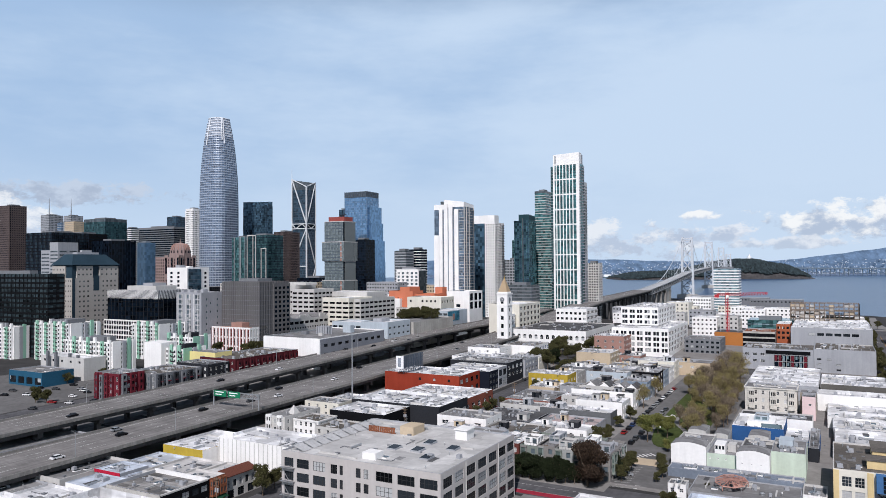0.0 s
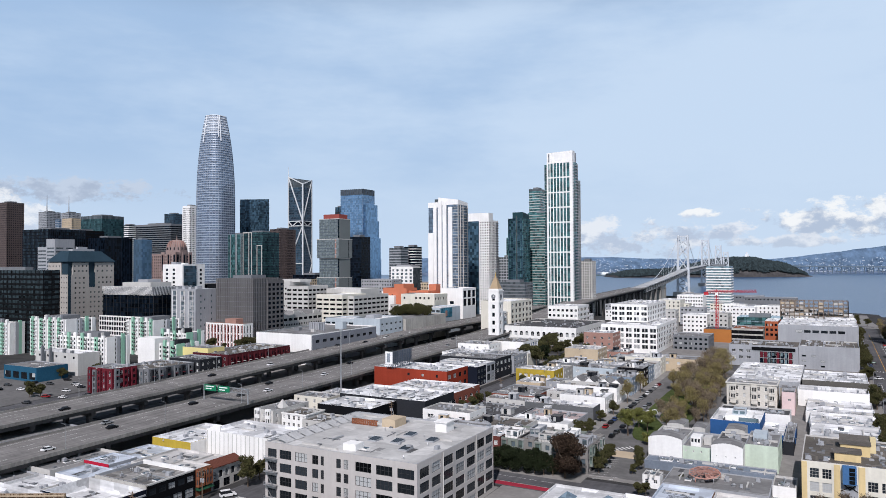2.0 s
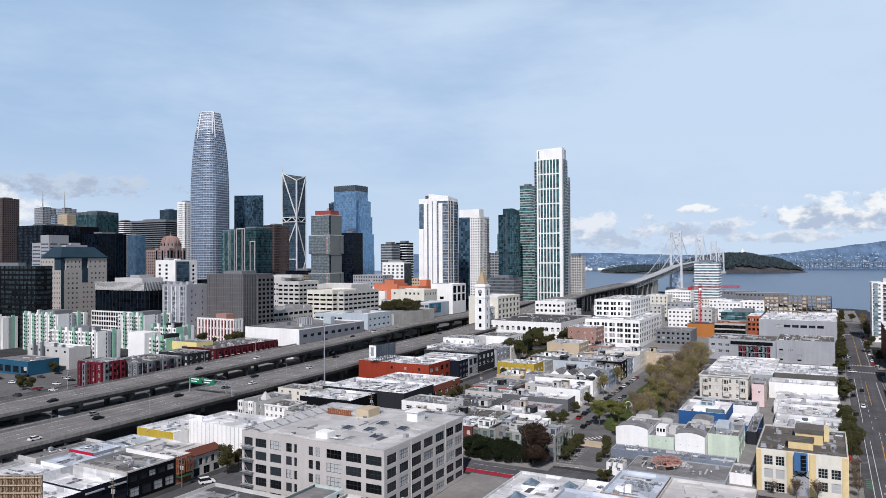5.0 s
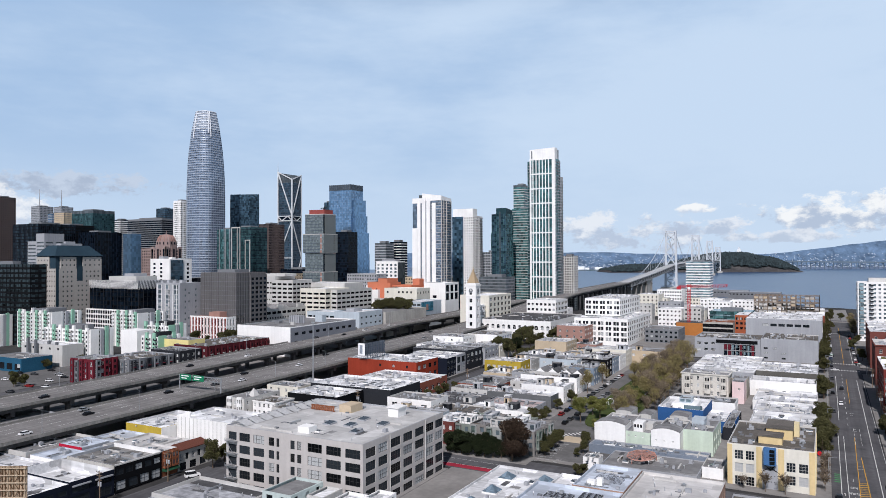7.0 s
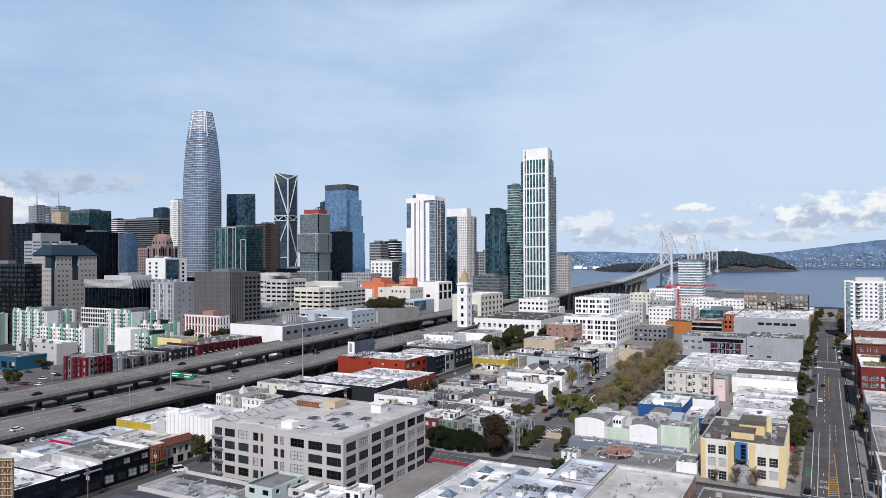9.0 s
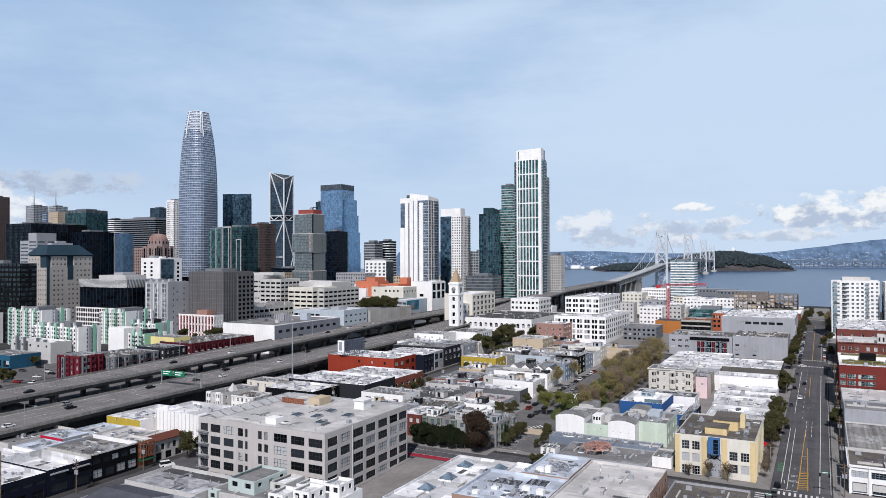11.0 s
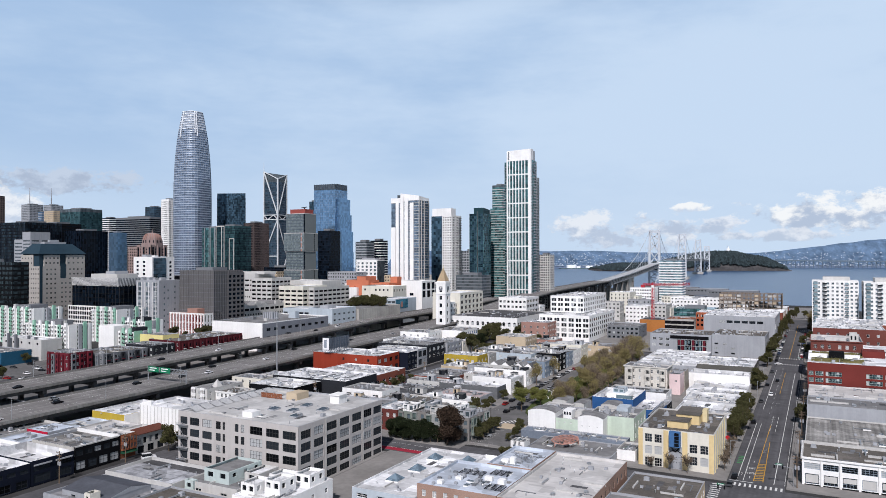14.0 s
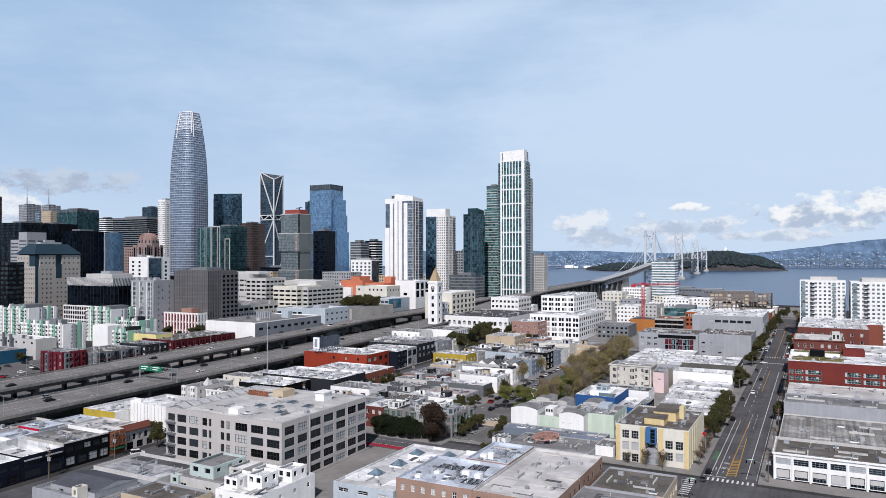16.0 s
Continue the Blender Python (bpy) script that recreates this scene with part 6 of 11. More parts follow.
# ---- the near quarter ----
B = building
grey = B("grey painted concrete loft building with big steel windows", -147.5, -94.5, 170, 218.5, 20.3, GREYPAINT, mat("pale loft roof", (0.47, 0.462, 0.45), vary=0.10, grain=0.4, stain=0.2, patch=0.10),
         S=[(1, 5, 3.4, 2.6, 1.9, 3.95, 1.0), (2, 5, 4.4, 2.6, 1.9, 3.95, 5.6, 5.9), (1, 5, 2.2, 2.6, 1.9, 3.95, 17.8), (1, 5, 1.1, 2.6, 1.9, 3.95, 20.9), (2, 5, 1.6, 2.6, 1.9, 3.95, 26.4, 2.6),
            (3, 5, 5.3, 2.6, 1.9, 3.95, 33.0, 6.9)],
         E=[(2, 5, 5.0, 2.7, 1.8, 3.95, 1.5, 6.6), (3, 5, 5.6, 2.7, 1.8, 3.95, 14.9, 7.3), (2, 5, 5.2, 2.7, 1.8, 3.95, 36.6, 6.3)], par=0.5, bits=14, seed=3, frame_mat=mat("dark steel window frame", (0.050, 0.050, 0.052)), grid=(4, 2), name="loft_building")


def wave_roof(root, x0, x1, y0, y1, z, rise, m, name="curved_roof"):
    """A shallow barrel roof across x with closed ends."""
    bm = bmesh.new()
    n = 14
    pts = [(x0 + (x1 - x0) * k / n, z + rise * math.sin(math.pi * k / n) ** 0.8) for k in range(n + 1)]
    for (xa, za), (xb, zb) in zip(pts, pts[1:]):
        quad(bm, [(xa, y0, za), (xb, y0, zb), (xb, y1, zb), (xa, y1, za)])
        quad(bm, [(xa, y0, z - 0.03), (xb, y0, z - 0.03), (xb, y0, zb), (xa, y0, za)], 1)
        quad(bm, [(xb, y1, z - 0.03), (xa, y1, z - 0.03), (xa, y1, za), (xb, y1, zb)], 1)
    return part(name, bm, m, root)


def gable(root, x0, x1, y0, y1, z, rise, mats, along="x", over=0.3):
    bm = bmesh.new()
    if along == "x":
        ym = (y0 + y1) / 2
        a = [(x0 - over, y0 - over, z), (x1 + over, y0 - over, z), (x1 + over, ym, z + rise), (x0 - over, ym, z + rise), (x1 + over, y1 + over, z), (x0 - over, y1 + over, z)]
        quad(bm, [a[0], a[1], a[2], a[3]])
        quad(bm, [a[3], a[2], a[4], a[5]])
        bm.faces.new([bm.verts.new(p) for p in (a[1], a[4], a[2])]).material_index = 1
        bm.faces.new([bm.verts.new(p) for p in (a[5], a[0], a[3])]).material_index = 1
    else:
        xm = (x0 + x1) / 2
        a = [(x0 - over, y0 - over, z), (x1 + over, y0 - over, z), (xm, y0 - over, z + rise), (xm, y1 + over, z + rise), (x1 + over, y1 + over, z), (x0 - over, y1 + over, z)]
        quad(bm, [a[1], a[4], a[3], a[2]])
        quad(bm, [a[5], a[0], a[2], a[3]])
        bm.faces.new([bm.verts.new(p) for p in (a[0], a[1], a[2])]).material_index = 1
        bm.faces.new([bm.verts.new(p) for p in (a[4], a[5], a[3])]).material_index = 1
    return part("pitched_roof", bm, mats, root)


# beyond the loft building, towards the freeway and Bryant
B("red painted brick warehouse with white roof", -227, -180, 346, 371, 12, REDPAINT, LIGHTROOF, S=(3, 2, 1.5, 1.5, 2.2, 4.6, 22, 9), E=(4, 2, 3.2, 2.4, 2.2, 4.8), bits=5, seed=11, frame_mat=DARKGREY)
B("navy fronted brick row building", -205, -174.5, 372, 384, 11, NAVY, LIGHTROOF, E=(3, 3, 2.6, 2.0, 1.5, 3.4), bits=4, seed=12, frame_mat=MIDGREY)
B("white framed storefront row building", -205, -174.2, 384.2, 396, 11.5, LTGREY, LIGHTROOF, E=(2, 2, 4.4, 3.6, 1.5, 5.0), bits=4, seed=13, frame_mat=DARKGREY)
B("dark grey modern row building", -212, -174, 396.3, 420, 12.5, DARKGREY, GREYROOF, S=(4, 1, 2, 1.5, 2, 4), E=(4, 2, 3, 2.2, 2, 4), bits=4, seed=14)
B("white low building with brick side", -205, -158, 284, 312, 9.6, DARKGREY, LIGHTROOF, E=(4, 1, 3, 2.5, 4, 4), bits=9, seed=15, par=0.9)
B("black walled low building with white roof", -201, -172.5, 262, 283, 9, BLACKISH, LIGHTROOF, E=(3, 1, 3, 2.5, 4, 4), bits=6, seed=16, par=0.9)
B("low red brick building with white roof", -200, -160, 313, 345, 7.5, REDBRICK, LIGHTROOF, S=None, E=(5, 1, 3, 2.4, 3, 4), bits=10, seed=17)
vh = B("pale weatherboard house with bay windows beside the freeway", -222, -211, 244, 268, 8.0, OFFWHITE, GREYROOF, S=(3, 2, 1.4, 1.8, 1.4, 3.4), E=(5, 2, 1.2, 1.7, 1.4, 3.4), bits=2, seed=18)
zv = gz(-211, 244) + 8.0
for x in (-220.6, -214.6):
    block(vh, x, x + 2.6, 242.9, 243.98, zv - 6.4, zv + 0.5, WHITE, S=(2, 2, 0.8, 1.7, 1.0, 3.2), E=(1, 2, 0.6, 1.7, 1.0, 3.2), roof=GREYROOF, name="bay_window", label="white bay window")
bm = bmesh.new()
tip = [bm.verts.new(q) for q in ((-216.5, 252, zv - 0.6), (-212.5, 252, zv - 0.6), (-212.5, 256, zv - 0.6), (-216.5, 256, zv - 0.6), (-214.5, 254, zv + 3.2))]
for k in range(4):
    bm.faces.new([tip[k], tip[(k + 1) % 4], tip[4]])
part("pointed_roof", bm, [OFFWHITE], vh)
B("white flat roofed house with tall windows", -210.5, -197, 249, 262, 6.6, WHITE, BROWNROOF, S=(5, 2, 1.2, 1.8, 1.0, 3.2), E=(3, 2, 1.2, 1.7, 1.0, 3.2), bits=3, seed=19, cornice=0.25)
B("low brown gravel roofed building", -196.5, -174, 246, 261, 5.6, OFFWHITE, BROWNROOF, S=(5, 1, 1.3, 1.7, 1.2, 3.3), E=(3, 1, 1.3, 1.7, 1.2, 3.3), bits=6, seed=20)
B("cream stucco building beside the freeway", -229, -209, 279, 291, 7.3, CREAM, GREYROOF, S=(4, 2, 1.3, 1.7, 1.2, 3.3), E=(4, 2, 1.3, 1.7, 1.2, 3.3), bits=4, seed=519)
B("low white roofed workshop beside the freeway", -228, -206, 292, 312, 5.4, OFFWHITE, LIGHTROOF, E=(3, 1, 1.6, 1.6, 1.4, 3.3), bits=7, seed=520)
ss = B("white ribbed shed beside the loft building", -203, -152, 199, 218.5, 11.0, WHITE, LIGHTROOF, S=None, E=None, bits=5, seed=21, par=1.2)
zs = gz(-152, 199) + 11.0
for k in range(24):
    add_box(ss, "rib", -202.6 + 2.1 * k, -202.35 + 2.1 * k, 198.9, 198.99, zs - 10.5, zs - 0.1, OFFWHITE)
add_prism(ss, "stepped_parapet", -203, -196, 198.98, 199.4, zs - 0.02, (zs + 0.4, zs + 2.2, zs + 2.2, zs + 0.4), WHITE)
yb = B("yellow and white low warehouse", -224, -203.6, 192, 218, 7.4, YELLOW, LIGHTROOF, bits=9, seed=22, par=0.9)
add_box(yb, "white_end_wall", -203.6, -203.45, 192, 200, gz(-203, 192) - 0.2, gz(-203, 192) + 7.3, WHITE)
GREENAWN = mat("dark green canvas", (0.02, 0.07, 0.04))
ts = B("red brown timber clad shop with bay windows", -186, -173.2, 166.4, 173.0, 8.8, RUST, BUFFROOF, S=(3, 2, 1.4, 1.7, 1.4, 3.6), E=None, bits=2, seed=23)
zt = gz(-173, 166) + 8.8
for y in (166.8, 170.0):
    block(ts, -173.18, -172.0, y, y + 2.6, zt - 5.6, zt - 0.4, RUST, S=(1, 2, 0.7, 1.6, 0.5, 2.5), E=(2, 2, 0.9, 1.6, 0.5, 2.5), pane=APTGLASS, roof=RUST, name="bay", label="rust red timber bay window")
add_prism(ts, "awning", -173.2, -171.4, 166.6, 172.8, zt - 6.6, (zt - 5.8, zt - 6.5, zt - 6.5, zt - 5.8), GREENAWN, "dark green awning")
sh = B("pale shop with arched windows and a tiled roof edge", -186, -173.2, 173.2, 186.5, 7.4, OFFWHITE, BUFFROOF, S=None, E=[(5, 1, 1.4, 2.2, 1.6, 3.6), (3, 1, 2.8, 2.6, 4.6, 3)], bits=6, seed=24, frame_mat=DARKGREY)
zt = gz(-173, 173) + 7.4
add_prism(sh, "tiled_eave", -176.5, -172.6, 173.2, 186.5, zt - 0.3, (zt + 1.5, zt, zt, zt + 1.5), mat("dull red tiles", (0.13, 0.050, 0.036), vary=0.2, grain=2), "dull red tiled eave")
B("low gravel roofed workshop behind the shops", -204, -186.2, 167, 186.5, 7.2, OFFWHITE, BUFFROOF, bits=14, seed=624, par=0.7)
cb = B("dark fronted commercial building with a concrete flank", -196.5, -173, 148.6, 166.2, 9.0, BLACKISH, mat("patched grey roof", (0.24, 0.232, 0.222), vary=0.25, grain=0.5, stain=0.5, patch=0.4), E=[(5, 1, 2.6, 1.9, 1.4, 3.8), (4, 1, 3.4, 2.8, 5.2, 3.8)], frame_mat=DARKGREY, bits=16, seed=25, par=0.9)
zc = gz(-173, 148.6) + 9.0
add_box(cb, "concrete_flank", -196.5, -173.3, 148.4, 148.58, zc - 7, zc - 0.05, CONCRETE, "bare concrete flank wall")
add_box(cb, "white_coping", -196.5, -173.1, 165.75, 166.3, zc - 0.9, zc + 0.35, WHITE)
add_box(cb, "white_coping", -173.6, -172.95, 148.6, 165.8, zc - 0.3, zc + 0.12, OFFWHITE)
B("white corrugated box building with a small window", -214, -200, 147, 158.5, 7.4, WHITE, BLUEROOF, E=(2, 1, 1.4, 1.5, 2.2, 3.2), bits=3, seed=26, par=0.25)
pk = B("low shed with a red fascia", -221, -208.5, 162, 173, 6.6, LTGREY, BLUEROOF, E=(2, 1, 2.4, 1.6, 2.0, 3), bits=9, seed=626, par=0.3)
zp = gz(-208.5, 162) + 6.6
add_box(pk, "red_fascia", -221.1, -208.4, 161.8, 161.98, zp - 0.9, zp + 0.1, mat("bright red fascia", (0.45, 0.02, 0.05)), "red painted fascia")
B("pale metal shed with roof plant", -208, -196.8, 160, 175, 5.8, LTGREY, BLUEROOF, E=(2, 1, 2.0, 1.6, 2.0, 3), bits=9, seed=628, par=0.3)
B("white low workshop with flat roof", -236, -221.5, 150, 176, 6.2, OFFWHITE, GREYROOF, S=(3, 1, 2, 1.2, 1.6, 3), bits=7, seed=627, par=1.0)
nv = B("navy fronted commercial building with a sunken white roof", -199, -173, 133.4, 148.3, 8.2, NAVY, LIGHTROOF, E=[(2, 1, 5.6, 1.7, 1.8, 4), (2, 1, 5.6, 2.6, 4.6, 4)], frame_mat=DARKGREY, bits=5, seed=27, par=3.2, grid=(5, 2))
for k in range(2):
    y = 134.3 + 7.45 * k
    add_box(nv, "blind_box", -173.1, -172.5, y, y + 5.9, gz(-173, 133.4) + 6.5, gz(-173, 133.4) + 6.9, LTGREY)
B("dark banded low commercial building", -222, -173, 117, 133.2, 8.0, NAVY, LIGHTROOF, E=[(4, 1, 2.8, 1.4, 1.6, 4), (3, 1, 3.6, 2.4, 5.0, 4)], frame_mat=DARKGREY, bits=16, seed=629, par=1.0)
B("white walled low workshop with worn roof", -222, -199.3, 133.4, 146.7, 6.4, WHITE, LIGHTROOF, bits=8, seed=630, par=0.8)
B("pale grey low workshop with flat roof", -238, -223, 117, 149, 5.4, LTGREY, GREYROOF, bits=10, seed=28)
B("low shed with pale ribbed roof", -226, -201, 176.5, 192, 4.6, LTGREY, BLUEROOF, bits=6, seed=29)
# in front of the loft building
B("light grey flat roofed workshop", -147.5, -118, 121, 141, 6.4, LTGREY, mat("mottled grey felt", (0.25, 0.25, 0.26), vary=0.3, grain=0.5, stain=0.4, patch=0.25), S=None, E=None, bits=9, seed=31, par=0.9)
B("dark roofed workshop with white parapets", -147.5, -118, 141.2, 159, 7.2, OFFWHITE, mat("worn tar roof", (0.33, 0.335, 0.35), vary=0.3, grain=0.7, stain=0.4, patch=0.25), bits=5, seed=531, par=1.0)
dr = thing("pitched_roof_workshop", -133, 131, gz(-133, 131) - 0.2, "dark grey shallow pitched roof on a pale workshop", "workshop")
block(dr, -144, -124, 124.5, 139, gz(-133, 131) - 0.2, gz(-133, 131) + 6.9, LTGREY, S=(2, 1, 1.8, 1.4, 1.0, 3), roof=DARKROOF)
gable(dr, -144, -124, 124.5, 139, gz(-133, 131) + 6.9, 1.5, [mat("slate grey felt", (0.085, 0.09, 0.105), vary=0.15, grain=0.8, stain=0.25), LTGREY], "x", 0.1)
block(dr, -129.5, -127, 121.2, 124.4, gz(-128, 122) + 5.0, gz(-128, 122) + 9.0, CREAM, S=(1, 1, 0.9, 1.4, 0.8, 3), roof=GREYROOF, name="stair_head", label="cream stair head")
tz = gz(-118, 141.2) + 6.21
add_box(thing("tar_strip", -132, 156.4, tz - 0.01, "black tarred strip along a roof edge", "roof covering"), "felt", -147.0, -118.6, 154.6, 158.4, tz, tz + 0.02, DARKROOF)
mw = B("mint and white flat roofed lofts", -117.5, -97, 146, 166, 7.4, OFFWHITE, GREYROOF, S=(2, 2, 2.4, 1.5, 1.8, 3.4), E=(4, 1, 1.0, 0.8, 2.6, 3), bits=4, seed=32, par=0.8)
zm = gz(-97, 146) + 7.4
AQUA = mat("pale aqua paint", (0.47, 0.54, 0.52), vary=0.05, stain=0.1, streak=0.08)
block(mw, -114, -104, 150, 164, zm - 0.8, zm + 3.0, AQUA, S=(2, 1, 2.2, 1.5, 0.8, 3), E=(3, 1, 1.6, 1.2, 0.8, 3), roof=GREYROOF, name="upper_room", label="mint green upper room")
block(mw, -103.5, -98, 156, 165, zm - 0.8, zm + 1.6, OFFWHITE, S=(1, 1, 2.2, 1.2, 0.6, 3), roof=LIGHTROOF, name="upper_room")
block(mw, -117, -113.6, 145.2, 147, zm - 5, zm + 0.4, AQUA, S=(1, 2, 1.6, 1.3, 0.8, 2.8), name="oriel", label="mint green oriel")
B("white gridded workshop below the lofts", -117.5, -97, 141.2, 145.6, 5.2, CREAM, BROWNROOF, S=(4, 1, 3.6, 2.2, 1.2, 3.4), bits=3, seed=532, grid=(4, 3))
B("buff flat roofed workshop", -117.5, -95, 128, 140.6, 7.4, TAN, BROWNROOF, S=(3, 1, 3.6, 2.0, 1.6, 3.5), bits=4, seed=33)
wl = B("white stepped modern loft house", -94, -78, 141, 166, 8.2, WHITE, LIGHTROOF, S=(4, 2, 1.4, 2.0, 1.4, 3.4), E=(4, 1, 1.2, 1.4, 2, 3.4), bits=2, seed=34)
zw = gz(-78, 141) + 8.2
for a, b2, c, d, t in ((-93.5, -88.5, 144, 151, 2.8), (-87.5, -82, 147, 154, 3.6), (-93, -86, 155, 161, 2.2), (-85, -79.5, 157, 164, 3.0)):
    block(wl, a, b2, c, d, zw - 0.6, zw + t, WHITE, S=(2, 1, 1.5, 1.5, 0.7, 3), E=(2, 1, 1.4, 1.5, 0.7, 3), roof=LIGHTROOF, name="roof_room")
    bm = bmesh.new()
    for u in range(5):
        beam(bm, (a + (b2 - a) * u / 4, c + 0.1, zw + t), (a + (b2 - a) * u / 4, c + 0.1, zw + t + 1.0), 0.06)
    beam(bm, (a, c + 0.1, zw + t + 1.0), (b2, c + 0.1, zw + t + 1.0), 0.07)
    part("roof_rail", bm, [STEEL], wl)
for k in range(7):
    add_box(wl, "stair_tread", -81.6 + 0.45 * k, -81.2 + 0.45 * k, 143, 145.5, zw - 0.5 + 0.3 * k, zw - 0.38 + 0.3 * k, MIDGREY)
sk = B("white roofed warehouse with pale blue front", -73.2, -51.6, 169, 218.2, 5.4, PALEBLUE, LIGHTROOF, S=(3, 1, 3.6, 1.2, 1.5, 3.4), bits=4, seed=35, par=0.7)
B("low white roofed annexe of the warehouse", -51.5, -41.3, 196.4, 218.2, 5.4, OFFWHITE, LIGHTROOF, bits=3, seed=435, par=0.7)
bk = B("brown brick warehouse with bluish membrane roof", -51.4, -26.7, 170.2, 196.2, 9.6, BROWNBRICK, BLUEROOF, S=[(7, 2, 1.3, 1.9, 1.6, 4.2, 1.6, 3.4)], bits=24, seed=36, par=0.8)
B("rear of the brick warehouse with bluish roof", -41.2, -26.7, 196.3, 219.3, 9.6, BROWNBRICK, BLUEROOF, bits=14, seed=437, par=0.8)
B("brown brick warehouse with pale flat roof", -26.5, -3.3, 170.2, 219.6, 9.7, BROWNBRICK, BUFFROOF, S=[(7, 2, 1.3, 1.9, 1.6, 4.2, 1.2, 3.2)], E=[(11, 1, 1.5, 2.0, 2.0, 4), (11, 1, 1.5, 2.2, 5.8, 4)], bits=20, seed=436, par=0.8, frame_mat=DARKGREY)
B("pale flat roofed warehouse", -30, -5.7, 100, 165, 5.2, LTGREY, BUFFROOF, bits=16, seed=37, par=0.7)
B("low brown roofed corner shop", -1.4, 19.8, 199, 221.6, 6.0, TAN, BROWNROOF, S=None, E=(5, 1, 2.4, 2.0, 2, 4), bits=8, seed=38)
B("pale blue fronted low building", -3.0, 18, 165, 198.5, 6.6, PALEBLUE, GREYROOF, S=(4, 1, 2.4, 1.6, 2, 4), bits=8, seed=39)


def roof_racks():
    """Ladder-like steel racks and low duct runs on the membrane roofs."""
    z = gz(-26.7, 170) + 8.8
    for x, y, w, d in ((-46, 186, 7.5, 4.0), (-38, 205, 8.5, 6.5), (-37, 189, 5.5, 4.5), (-33, 176, 5.0, 4.5), (-40, 213, 6.0, 3.0)):
        bm = bmesh.new()
        n = int(d / 0.8)
        for k in range(n + 1):
            beam(bm, (x, y + d * k / n, z + 0.35), (x + w, y + d * k / n, z + 0.35), 0.14)
        for k in range(4):
            beam(bm, (x + w * k / 3, y, z + 0.18), (x + w * k / 3, y + d, z + 0.18), 0.16)
        for k in range(4):
            box(bm, x + w * k / 3 - 0.12, x + w * k / 3 + 0.12, y + 0.3, y + 0.6, z, z + 0.2)
        part("steel_rack", bm, [DARKGREY], bk, "dark steel rack lying on the roof")
    for x, y, w, d, h in ((-47, 174, 1.6, 1.6, 1.1), (-36, 183, 2.4, 1.4, 1.3), (-31, 181, 2.0, 2.0, 1.6), (-38, 200, 2.2, 1.8, 1.8), (-35.5, 201, 1.6, 1.6, 2.4), (-44, 180, 1.8, 1.4, 0.9)):
        bm = bmesh.new()
        box(bm, x, x + w, y, y + d, z + 0.15, z + h)
        box(bm, x + 0.1, x + 0.3, y + 0.1, y + d - 0.1, z, z + 0.15)
        box(bm, x + w - 0.3, x + w - 0.1, y + 0.1, y + d - 0.1, z, z + 0.15)
        part("roof_unit", bm, [WHITE], bk, "white roof plant box")


roof_racks()


def pyramid_lights():
    for x, y in ((-66, 182), (-65, 194), (-66, 208), (-54.5, 210)):
        z = gz(-51.6, 169) + 4.7
        bm = bmesh.new()
        s = 2.3
        box(bm, x - s, x + s, y - s, y + s, z, z + 0.5, 0)
        c = [bm.verts.new(p) for p in ((x - s, y - s, z + 0.5), (x + s, y - s, z + 0.5), (x + s, y + s, z + 0.5), (x - s, y + s, z + 0.5))]
        t = bm.verts.new((x, y, z + 2.3))
        for k in range(4):
            bm.faces.new([c[k], c[(k + 1) % 4], t]).material_index = 1
        part("pyramid_skylight", bm, [WHITE, glass("pale skylight glass", (0.17, 0.23, 0.28), spread=0.3, metal=0.25, cell=(1.2, 1.2, 1.2))], sk, "pyramid glass skylight")


pyramid_lights()

